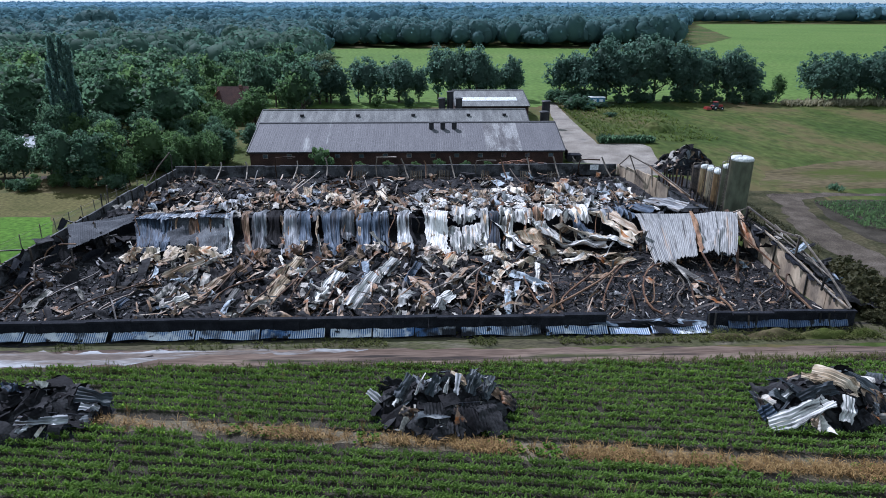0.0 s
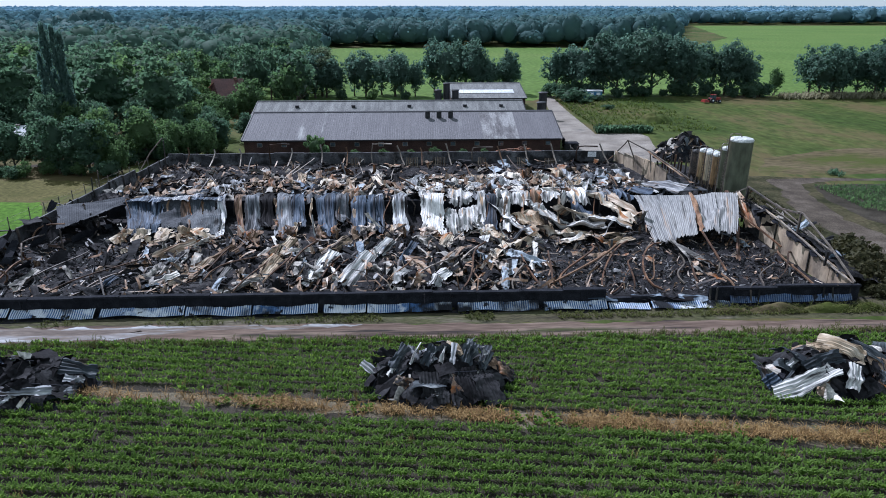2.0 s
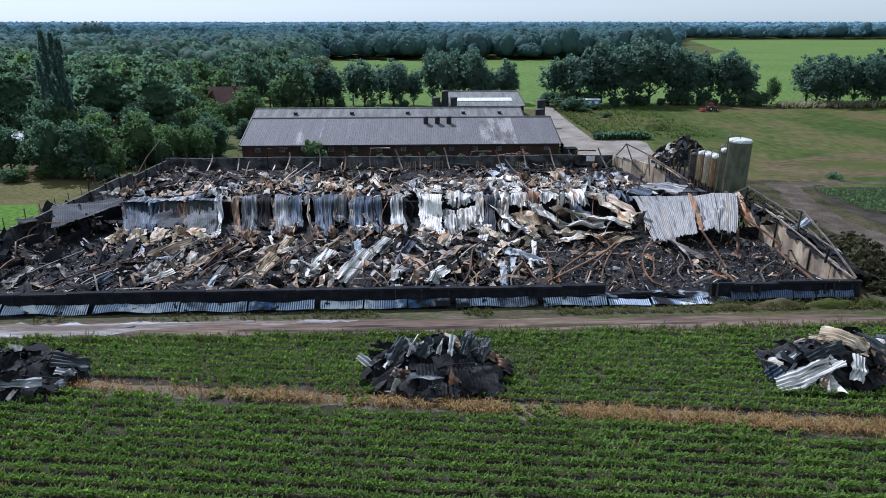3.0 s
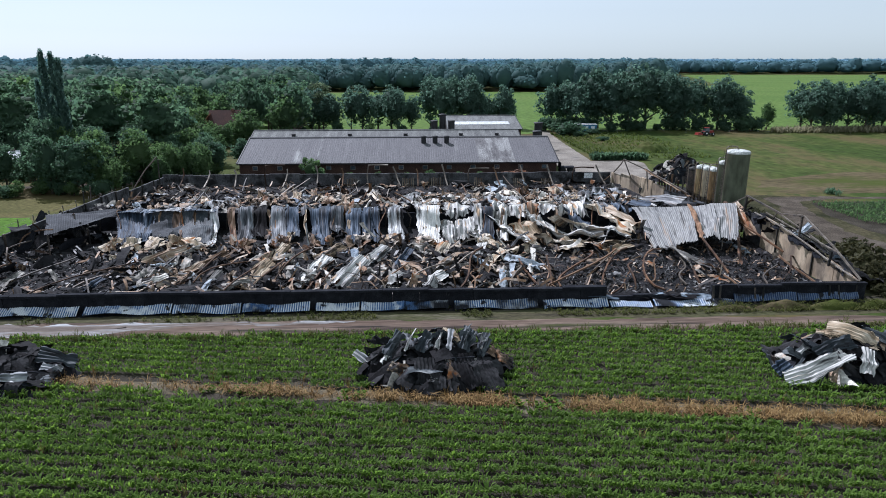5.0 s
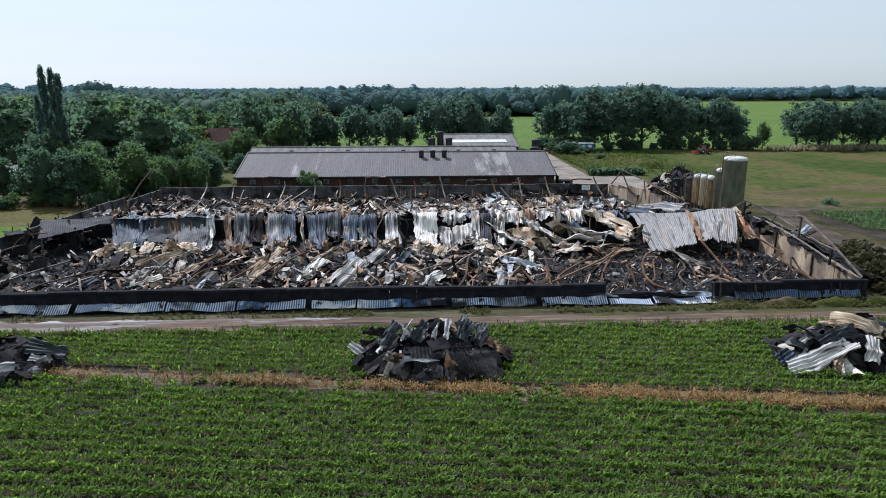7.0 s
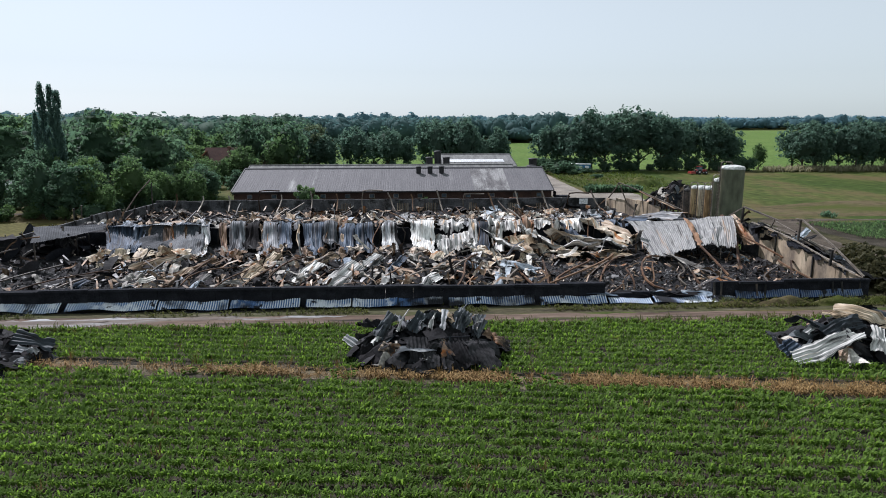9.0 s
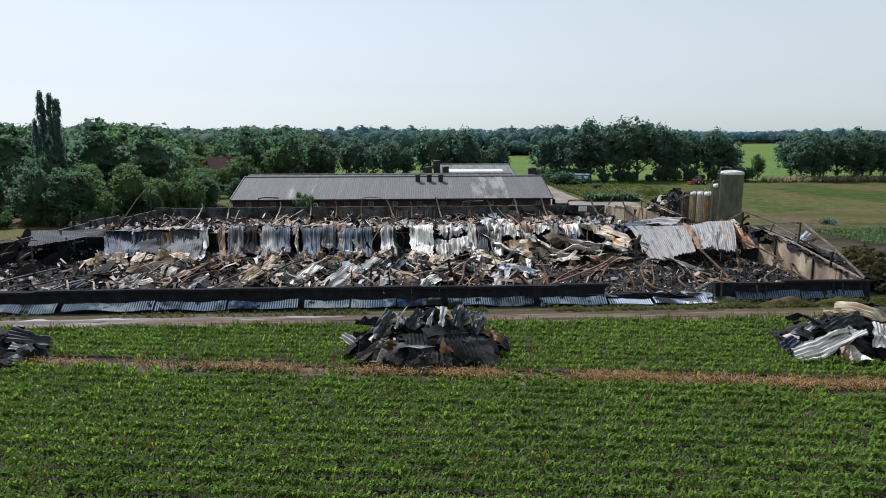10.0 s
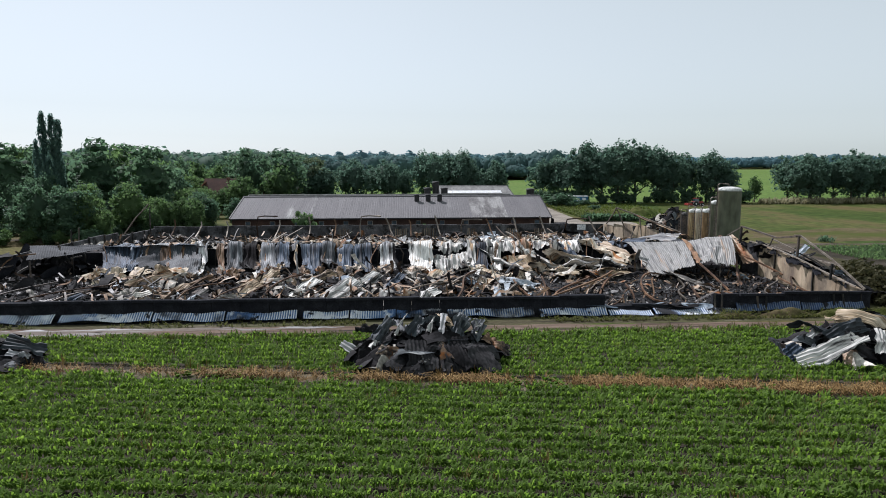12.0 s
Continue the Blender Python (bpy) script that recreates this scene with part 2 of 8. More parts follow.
M["slate_sheet"] = mat("slate_grey_sheet", [(0.022, 0.026, 0.031), (0.050, 0.058, 0.066), (0.105, 0.115, 0.12)], 0.9, 5, rough=0.6, metal=0.1, bump=0.15, rand=0.3, spec=0.12, run=True,
                       stretch=(2.4, 0.5, 1), spots=[((0.02, 0.02, 0.022), 0.9, 0.60), ((0.30, 0.31, 0.31), 1.1, 0.68)])
M["slat_brown"] = mat("scorched_pen_slats", [(0.05, 0.036, 0.026), (0.14, 0.105, 0.075), (0.26, 0.215, 0.16)], 1.2, 10, rough=0.8, bump=0.2, rand=0.5, spec=0.1)
M["big_sheet"] = mat("pale_rust_streaked_sheet", [(0.045, 0.044, 0.046), (0.15, 0.148, 0.148), (0.30, 0.295, 0.285), (0.50, 0.49, 0.46)], 0.6, 4, rough=0.6, metal=0.1, bump=0.12, spec=0.14, rand=0.2, run=True,
                     stretch=(4.5, 0.25, 1), contrast=(0.26, 0.72), spots=[((0.34, 0.20, 0.10), 0.45, 0.66), ((0.055, 0.052, 0.052), 0.6, 0.60)], dist=0.08)
M["slate_flat"] = mat("dark_flat_roofing", [(0.035, 0.037, 0.042), (0.06, 0.063, 0.07), (0.10, 0.103, 0.11)], 0.6, 6, rough=0.8, bump=0.2, spec=0.1)
M["scorched_grass"] = mat("scorched_rough_grass", [(0.024, 0.025, 0.012), (0.046, 0.044, 0.022), (0.075, 0.064, 0.036)], 0.35, 3, bump=0.8, spec=0.04, contrast=(0.34, 0.66))
M["rust_bright"] = mat("orange_rusted_steel", [(0.045, 0.026, 0.018), (0.13, 0.066, 0.034), (0.26, 0.15, 0.082)], 1.0, 12, rough=0.75, metal=0.15, bump=0.3, rand=0.3)
def clad_mat(name, paint, pale_tone, burnt, pitch=0.15):
    """Painted ribbed cladding: the ribs turn pale in places, and whole stretches are sooty."""
    m = mat(name, [paint, tuple(c * 1.5 for c in paint), tuple(c * 0.7 for c in paint)], 0.6, 6, rough=0.5, metal=0.1, bump=0.1, spec=0.2)
    nd, ln = m.node_tree.nodes, m.node_tree.links
    b = nd["Principled BSDF"]
    col = b.inputs["Base Color"].links[0].from_socket
    at = nd.new("ShaderNodeAttribute")
    at.attribute_name = "run"
    sep = nd.new("ShaderNodeSeparateXYZ")
    ln.new(at.outputs["Vector"], sep.inputs[0])
    fr = nd.new("ShaderNodeMath")
    fr.operation, fr.inputs[1].default_value = "PINGPONG", pitch / 2
    ln.new(sep.outputs[2], fr.inputs[0])
    rib = nd.new("ShaderNodeMapRange")
    rib.inputs["From Min"].default_value, rib.inputs["From Max"].default_value = pitch * 0.22, pitch * 0.32
    ln.new(fr.outputs[0], rib.inputs["Value"])
    pos = nd.new("ShaderNodeNewGeometry").outputs["Position"]
    for scale, lo, hi, colour, gate in ((0.22, 0.36, 0.50, pale_tone, True), (0.9, 0.54, 0.64, pale_tone, False), (0.30, 0.53, 0.60, burnt, False), (1.7, 0.60, 0.66, burnt, False)):
        n = nd.new("ShaderNodeTexNoise")
        n.inputs["Scale"].default_value, n.inputs["Detail"].default_value = scale, 5
        mp = nd.new("ShaderNodeMapping")
        mp.inputs["Location"].default_value = (scale * 40, 0, 0)
        ln.new(pos, mp.inputs[0])
        ln.new(mp.outputs[0], n.inputs["Vector"])
        mr = nd.new("ShaderNodeMapRange")
        mr.inputs["From Min"].default_value, mr.inputs["From Max"].default_value = lo, hi
        ln.new(n.outputs[0], mr.inputs["Value"])
        fac = mr.outputs[0]
        if gate:
            mu = nd.new("ShaderNodeMath")
            mu.operation = "MULTIPLY"
            ln.new(fac, mu.inputs[0])
            ln.new(rib.outputs[0], mu.inputs[1])
            fac = mu.outputs[0]
        mx = nd.new("ShaderNodeMix")
        mx.data_type = "RGBA"
        ln.new(fac, mx.inputs["Factor"])
        ln.new(col, mx.inputs["A"])
        mx.inputs["B"].default_value = (*colour, 1)
        col = mx.outputs["Result"]
    ln.new(col, b.inputs["Base Color"])
    return m


M["tin_bluewall"] = clad_mat("blue_wall_cladding", (0.055, 0.105, 0.21), (0.66, 0.68, 0.70), (0.016, 0.017, 0.021))
# same cladding at the right end, its shade put into a darker blue
M["tin_blueshade"] = clad_mat("shaded_blue_cladding", (0.024, 0.048, 0.115), (0.16, 0.20, 0.27), (0.014, 0.015, 0.019))
M["rust"] = mat("rusted_steel", [(0.032, 0.019, 0.013), (0.085, 0.045, 0.025), (0.19, 0.115, 0.068)], 1.2, 12, rough=0.8, metal=0.2, bump=0.3, rand=0.4)
M["steel_dark"] = mat("blackened_steel", [(0.02, 0.02, 0.02), (0.06, 0.055, 0.05), (0.14, 0.11, 0.09)], 1.2, 12, rough=0.6, metal=0.4, bump=0.2, rand=0.4)
M["steel_pale"] = mat("bleached_steel", [(0.10, 0.082, 0.066), (0.20, 0.17, 0.14), (0.32, 0.28, 0.24)], 1.2, 12, rough=0.6, metal=0.3, bump=0.2, rand=0.4)
M["shards"] = mat("burnt_scrap", [(0.010, 0.009, 0.009), (0.018, 0.016, 0.015), (0.06, 0.040, 0.027), (0.30, 0.18, 0.10), (0.46, 0.41, 0.35)], 0.8, 6,
                  rough=0.6, metal=0.1, bump=0.2, island=0.75, contrast=(0.15, 0.9))
M["shards_dark"] = mat("black_scrap", [(0.010, 0.010, 0.011), (0.024, 0.024, 0.025), (0.06, 0.058, 0.058), (0.20, 0.20, 0.20)], 0.8, 6,
                       rough=0.5, metal=0.1, bump=0.2, island=0.7, contrast=(0.2, 1.0))
M["roof_grey"] = mat("grey_fibre_cement_roof", [(0.110, 0.106, 0.113), (0.126, 0.121, 0.128), (0.146, 0.140, 0.147)], 0.35, 5, rough=0.8, bump=0.2, rand=0.05,
                     stretch=(2.5, 0.35, 1), spots=[((0.36, 0.36, 0.35), 0.10, 0.68)])
M["roof_patch"] = mat("bleached_roof_sheet", [(0.10, 0.094, 0.097), (0.15, 0.143, 0.145), (0.27, 0.265, 0.262)], 0.5, 5, rough=0.8, bump=0.2, rand=0.1, stretch=(1.6, 0.5, 1), contrast=(0.36, 0.6), spec=0.15)
M["roof_old"] = mat("weathered_roof", [(0.0935, 0.0935, 0.0935), (0.153, 0.153, 0.1487), (0.221, 0.221, 0.2125)], 0.5, 5, bump=0.2, stretch=(2, 0.4, 1))
M["roof_white"] = mat("pale_roof", [(0.45, 0.46, 0.47), (0.58, 0.59, 0.60), (0.66, 0.67, 0.68)], 0.4, 5, bump=0.1)
M["roof_red"] = mat("red_clay_tiles", [(0.045, 0.022, 0.018), (0.065, 0.03, 0.024), (0.09, 0.04, 0.03)], 0.8, 8, bump=0.4)
M["roof_orange"] = mat("orange_clay_tiles", [(0.35, 0.16, 0.09), (0.45, 0.22, 0.13), (0.5, 0.28, 0.18)], 0.3, 2, bump=0.2)
M["brick_dark"] = mat("dark_brick_wall", [(0.028, 0.016, 0.013), (0.05, 0.028, 0.022), (0.075, 0.042, 0.03)], 0.6, 10, bump=0.3)
M["brick"] = mat("brown_brick_wall", [(0.10, 0.05, 0.035), (0.15, 0.08, 0.055), (0.19, 0.11, 0.08)], 0.6, 10, bump=0.3)
M["white_paint"] = mat("white_paint", [(0.68, 0.69, 0.70), (0.76, 0.77, 0.77), (0.80, 0.80, 0.79)], 0.8, 6, rough=0.5, bump=0.05)
M["blue_paint"] = mat("blue_paint", [(0.03, 0.12, 0.22), (0.05, 0.17, 0.30), (0.07, 0.2, 0.34)], 0.8, 6, rough=0.5, bump=0.05)
M["red_paint"] = mat("red_tractor_paint", [(0.16, 0.02, 0.016), (0.22, 0.028, 0.022), (0.26, 0.04, 0.03)], 0.8, 6, rough=0.4, bump=0.05)
M["black_rubber"] = mat("black_rubber", [(0.012, 0.012, 0.012), (0.02, 0.02, 0.02), (0.03, 0.03, 0.03)], 2, 9, rough=0.8, bump=0.2)
M["black_plastic"] = mat("black_vent_plastic", [(0.012, 0.012, 0.014), (0.022, 0.022, 0.024), (0.03, 0.03, 0.032)], 2, 9, rough=0.6, bump=0.1)
M["silo_green"] = mat("moss_green_silo", [(0.082, 0.090, 0.056), (0.100, 0.108, 0.068), (0.120, 0.126, 0.082)], 0.3, 2, rough=0.45, bump=0.05, stretch=(1, 1, 0.35),
                      spots=[((0.17, 0.155, 0.10), 0.35, 0.64)])
M["silo_tan"] = mat("rust_stained_silo", [(0.24, 0.15, 0.07), (0.37, 0.29, 0.16), (0.50, 0.45, 0.34)], 0.5, 4, rough=0.5, bump=0.05, stretch=(1.5, 1.5, 0.3), rand=0.35,
                    spots=[((0.16, 0.07, 0.02), 0.5, 0.62)])
M["silo_white"] = mat("white_silo_lid", [(0.40, 0.41, 0.39), (0.52, 0.53, 0.50), (0.62, 0.62, 0.59)], 0.8, 6, rough=0.5, bump=0.05)
M["straw"] = mat("dry_straw", [(0.12, 0.068, 0.021), (0.23, 0.138, 0.046), (0.36, 0.245, 0.098)], 1.0, 8, bump=0.1, island=0.6, contrast=(0.2, 0.9))
M["bark"] = mat("tree_bark", [(0.045, 0.036, 0.028), (0.08, 0.065, 0.05), (0.12, 0.10, 0.08)], 2, 14, bump=0.6, stretch=(1, 1, 0.3))
M["wood"] = mat("grey_timber", [(0.10, 0.085, 0.07), (0.16, 0.14, 0.12), (0.22, 0.20, 0.17)], 1.5, 12, bump=0.3, stretch=(3, 3, 0.4))
M["glass"] = mat("dark_window_glass", [(0.02, 0.03, 0.04), (0.05, 0.07, 0.09), (0.10, 0.13, 0.16)], 0.6, 3, rough=0.08, bump=0.0, spec=0.8)
M["leaf_oak"] = leaf_mat("oak_leaves", (0.050, 0.086, 0.060), (0.082, 0.128, 0.076))
M["leaf_light"] = leaf_mat("light_leaves", (0.050, 0.086, 0.044), (0.092, 0.140, 0.060))
M["leaf_silver"] = leaf_mat("willow_leaves", (0.04, 0.06, 0.034), (0.105, 0.13, 0.08))
M["leaf_poplar"] = leaf_mat("poplar_leaves", (0.062, 0.104, 0.094), (0.098, 0.152, 0.122))
M["leaf_crop"] = leaf_mat("crop_leaves", (0.081, 0.130, 0.030), (0.168, 0.252, 0.058), rand=0.0, through_amt=0.45)
M["leaf_burnt"] = leaf_mat("scorched_leaves", (0.022, 0.028, 0.013), (0.06, 0.055, 0.026), through_amt=0.2)
M["leaf_verge"] = leaf_mat("verge_blades", (0.05, 0.06, 0.018), (0.12, 0.125, 0.04), rand=0.0, through_amt=0.3)
M["leaf_lush"] = leaf_mat("lush_grass_blades", (0.056, 0.078, 0.020), (0.112, 0.140, 0.038), rand=0.0, through_amt=0.3)
# oak leaves again, with aerial haze mixed into the colour
M["leaf_row"] = leaf_mat("haze_tinted_oak_leaves", (0.058, 0.096, 0.076), (0.092, 0.140, 0.104))
M["leaf_reed"] = leaf_mat("pale_reeds", (0.19, 0.18, 0.11), (0.30, 0.275, 0.19), rand=0.0, through_amt=0.3)
M["leaf_weed"] = leaf_mat("weed_leaves", (0.05, 0.11, 0.012), (0.13, 0.22, 0.03), rand=0.0, through_amt=0.3)
M["canopy"] = leaf_mat("woodland_canopy", (0.056, 0.098, 0.076), (0.086, 0.138, 0.102), through_amt=0.36, spec=0.03)
# distance haze is put into these leaf colours, bluer and paler farther off
M["canopy_haze"] = leaf_mat("haze_tinted_woodland", (0.066, 0.116, 0.116), (0.090, 0.146, 0.142), through_amt=0.34, spec=0.02)
M["canopy_mid"] = leaf_mat("mid_woodland_haze_tint", (0.072, 0.130, 0.150), (0.096, 0.164, 0.184), through_amt=0.3, spec=0.0)
M["canopy_far"] = leaf_mat("distant_woods_haze_tint", (0.135, 0.235, 0.310), (0.165, 0.270, 0.345), through_amt=0.1, spec=0.0)


# ---------------------------------------------------------------- mesh tools
class Geo:
    """Collects vertices and faces, and turns them into one mesh."""

    def __init__(self):
        self.v, self.f, self.n = [], [], 0

    def add(self, v, f):
        v = np.asarray(v, float).reshape(-1, 3)
        self.v.append(v)
        self.f.extend(tuple(int(i) + self.n for i in q) for q in f)
        self.n += len(v)
        return self

    def mesh(self, name, smooth=False):
        me = bpy.data.meshes.new(name)
        me.from_pydata(np.concatenate(self.v).tolist(), [], self.f)
        me.validate()
        if smooth:
            me.polygons.foreach_set("use_smooth", [True] * len(me.polygons))
        me.update()
        return me


def big_mesh(name, v, quads):
    """A mesh of many equal faces, straight from arrays."""
    me = bpy.data.meshes.new(name)
    v = np.asarray(v, np.float32).reshape(-1, 3)
    quads = np.asarray(quads, np.int32)
    k = quads.shape[1]
    me.vertices.add(len(v))
    me.vertices.foreach_set("co", v.ravel())
    me.loops.add(quads.size)
    me.loops.foreach_set("vertex_index", quads.ravel())
    me.polygons.add(len(quads))
    me.polygons.foreach_set("loop_start", np.arange(0, quads.size, k, dtype=np.int32))
    me.update(calc_edges=True)
    me.validate()
    return me


def part(name, geo, material=None, parent=None, label="", smooth=False):
    me = geo.mesh(name, smooth) if isinstance(geo, Geo) else geo
    if material and not me.materials:
        me.materials.append(material)
    ob = new(name, me)
    if parent:
        ob.parent = parent
    if label:
        ob["label"] = label
    return ob


def thing(name, label, category, m=None, group="", kind=""):
    e = new(name)
    e.empty_display_size = 0.2
    tagged(e, label, category, group, kind)
    if m is not None:
        e.matrix_basis = m
    return e


def box(g, c, s, m=None, taper=1.0):
    x, y, z = s[0] / 2, s[1] / 2, s[2] / 2
    v = [(-x, -y, -z), (x, -y, -z), (x, y, -z), (-x, y, -z), (-x * taper, -y * taper, z), (x * taper, -y * taper, z), (x * taper, y * taper, z), (-x * taper, y * taper, z)]
    v = np.array(v)
    if m is not None:
        v = v @ np.array(m.to_3x3()).T
    g.add(v + np.array(c), [(0, 3, 2, 1), (4, 5, 6, 7), (0, 1, 5, 4), (1, 2, 6, 5), (2, 3, 7, 6), (3, 0, 4, 7)])
    return g


def tube(g, pts, r, n=6, r2=None, cap=True):
    pts = np.asarray(pts, float)
    k = len(pts)
    d = np.gradient(pts, axis=0)
    d /= np.linalg.norm(d, axis=1)[:, None] + 1e-9
    ref = np.array([0, 0, 1.0]) if abs(d[0][2]) < 0.9 else np.array([1.0, 0, 0])
    out = []
    for i in range(k):
        a = np.cross(d[i], ref)
        a /= np.linalg.norm(a) + 1e-9
        b = np.cross(d[i], a)
        rr = r if r2 is None else r + (r2 - r) * i / (k - 1)
        ang = np.arange(n) * 2 * np.pi / n + np.pi / n
        out.append(pts[i] + rr * (np.cos(ang)[:, None] * a + np.sin(ang)[:, None] * b))
    f = [(i * n + j, i * n + (j + 1) % n, (i + 1) * n + (j + 1) % n, (i + 1) * n + j) for i in range(k - 1) for j in range(n)]
    if cap:
        f += [tuple(range(n)), tuple((k - 1) * n + j for j in range(n))[::-1]]
    g.add(np.concatenate(out), f)
    return g


def ring(g, profile, n=24, c=(0, 0, 0)):
    """A body of revolution about z: profile rows of (radius, height)."""
    ang = np.arange(n) * 2 * np.pi / n
    v = np.concatenate([np.stack([r * np.cos(ang), r * np.sin(ang), np.full(n, z)], 1) for r, z in profile]) + np.array(c)
    k = len(profile)
    f = [(i * n + j, i * n + (j + 1) % n, (i + 1) * n + (j + 1) % n, (i + 1) * n + j) for i in range(k - 1) for j in range(n)]
    f += [tuple(range(n))[::-1], tuple((k - 1) * n + j for j in range(n))]
    g.add(v, f)
    return g


def grid_faces(nx, ny):
    i, j = np.meshgrid(np.arange(nx - 1), np.arange(ny - 1), indexing="ij")
    a = (i * ny + j).ravel()
    return np.stack([a, a + ny, a + ny + 1, a + 1], 1)


def nz(x, y, s, z=0.0):
    return noise.noise(Vector((x * s, y * s, z)))


def patch(name, outline, z, material, label, category, step=1.0, ragged=0.4, bumpy=0.03, kind="structure"):
    """A piece of ground: a polygon filled with a grid, with a ragged edge and small unevenness."""
    o = np.array(outline, float)
    pts = []
    for a, b in zip(o, np.roll(o, -1, 0)):
        k = max(1, int(np.linalg.norm(b - a) / step))
        for i in range(k):
            p = a + (b - a) * i / k
            w = ragged * np.array([nz(p[0], p[1], 0.7 / max(step, 0.6), 3.1), nz(p[0], p[1], 0.7 / max(step, 0.6), 8.4)])
            pts.append(p + w)
    bm = bmesh.new()
    vs = [bm.verts.new((p[0], p[1], z * 0.25)) for p in pts]
    bm.faces.new(vs)
    bmesh.ops.triangulate(bm, faces=bm.faces[:])
    if bumpy:
        bmesh.ops.subdivide_edges(bm, edges=[e for e in bm.edges if e.calc_length() > step * 3], cuts=2, use_grid_fill=True)
        for v in bm.verts:
            if not v.is_boundary:
                v.co.z += bumpy * (0.5 + 0.5 * nz(v.co.x, v.co.y, 0.9))
    bmesh.ops.recalc_face_normals(bm, faces=bm.faces[:])
    for f in bm.faces:
        if f.normal.z < 0:
            f.normal_flip()
    me = bpy.data.meshes.new(name)
    bm.to_mesh(me)
    bm.free()
    me.materials.append(material)
    return tagged(new(name, me), label, category, kind=kind)


# ---------------------------------------------------------------- ground and fields
g = Geo()
ext = [-6000, -1200, -300, -120, -60, -30, 0, 30, 60, 120, 300, 1200, 6000]
gv = np.array([(x, y + 60, 0.0) for x in ext for y in ext])
g.add(gv, grid_faces(len(ext), len(ext)))
tagged(part("ground", g, M["meadow"]), "rough grassland with dry patches reaching the horizon", "grassland", kind="structure")

STRIP_FAR = lambda x: 25.0 - 0.134 * x
STRIP_NEAR = lambda x: 23.8 - 0.145 * x
TRACK_NEAR = lambda x: 32.6 - 0.012 * x
TRACK_FAR = lambda x: 34.6 - 0.02 * x
xs = list(range(-60, 75, 5))
patch("field_soil", [(-60, -30), (75, -30)] + [(x, TRACK_NEAR(x) + 0.2) for x in xs[::-1]], 0.012, M["soil"], "brown crop field soil between green rows", "soil", 2.0, 0.1, 0)
patch("dry_strip", [(x, STRIP_NEAR(x)) for x in xs] + [(x, STRIP_FAR(x)) for x in xs[::-1]], 0.03, M["strip_soil"], "sandy strip with dead straw through the crop field", "soil", 0.8, 0.5, 0)
patch("track", [(x, TRACK_NEAR(x)) for x in xs] + [(x, TRACK_FAR(x)) for x in xs[::-1]], 0.028, M["track"], "rutted brown dirt track along the burnt barn", "dirt track", 0.8, 0.35, 0)
for xa, xb, yc, hw, lift in ((-50, -16.0, 34.0, 1.0, 0.045), (-27, -5.0, 34.55, 0.34, 0.050)):
    edge = [math.sin(math.pi * (0.04 + 0.94 * k / 14)) ** 0.5 for k in range(15)]
    low_side = [(xa + (xb - xa) * k / 14, yc - hw * edge[k]) for k in range(15)]
    top_side = [(xa + (xb - xa) * k / 14, yc + hw * edge[k]) for k in range(14, -1, -1)]
    patch("residue", low_side + top_side, lift, M["residue"], "long pale streaks on the dirt track", "residue", 0.5, 0.45, 0)
patch("ground_verge", [(-60, 34.9), (34, 34.3), (34, 40), (-60, 40)], 0.016, M["verge"], "dusty verge along the barn wall", "soil", 1.0, 0.3, 0)
patch("charred_verge", [(-44, 35.75), (-20, 36.0), (2, 36.25), (13, 36.1), (29.4, 36.35), (29.4, 37.0), (-44, 37.0)], 0.034, M["ash"], "charred ground along the foot of the barn wall", "soil", 0.6, 0.5, 0)
patch("rough_verge", [(30, 35.5), (60, 36), (60, 48), (48, 58), (46, 71), (38, 73), (30.5, 58)], 0.006, M["scorched_grass"], "dark scorched grass round the farm track", "grassland", 1.5, 0.8, 0)
# fields at the sides and far off
patch("gravel_track", [(39.2, 36), (38.2, 44), (36.9, 50), (36.6, 55), (37.6, 60), (39.6, 66.5), (40.2, 70.6), (46, 71.2), (70, 70.2), (140, 66), (140, 64.8), (70, 68.8), (48, 69.8), (43.2, 68.2), (41.4, 62), (40.2, 55), (41.0, 49), (43.4, 43), (46, 36)],
      0.03, M["gravel"], "brown worn farm track curving past the silos", "dirt track", 1.0, 0.7, 0)
patch("side_field", [(42.6, 55), (42.6, 62), (44.4, 67.6), (50, 68.4), (70, 67.2), (140, 63), (140, 40), (60, 40), (46, 46)], 0.022, M["soil"], "soil of a small crop field beside the track", "soil", 1.0, 0.4, 0)
patch("mown_field", [(-120, 63.5), (-40.5, 65), (-38.5, 69), (-39.5, 73.2), (-47, 74.2), (-54, 74.5), (-120, 74.5)], 0.02, M["tan_field"], "pale mown field left of the barn", "field", 1.0, 0.6, 0)
patch("green_field", [(-120, 40), (-37, 40), (-37.5, 58), (-41, 64.5), (-120, 63.3)], 0.02, M["lawn"], "bright green grass field beside the burnt barn", "field", 1.0, 0.4, 0)
patch("silo_pad", [(27.0, 56), (34.0, 56), (34.6, 72), (33.4, 79.5), (27.0, 79.5)], 0.018, M["ash"], "sooty ground round the feed silos", "yard", 1.0, 0.4, 0)
patch("dry_meadow", [(41, 73.5), (60, 72.5), (150, 70), (150, 84), (95, 92), (60, 88), (46, 82)], 0.014, M["dry"], "dry brownish grass beside the silos", "grassland", 2.5, 1.0, 0)
patch("road", [(-150, 78.5), (-54, 79.5), (-47, 82.0), (-38, 83.2), (-38, 84.6), (-47, 83.6), (-55, 81.3), (-150, 80.5)], 0.03, M["gravel"], "grey lane through the trees", "road", 1.5, 0.2, 0)
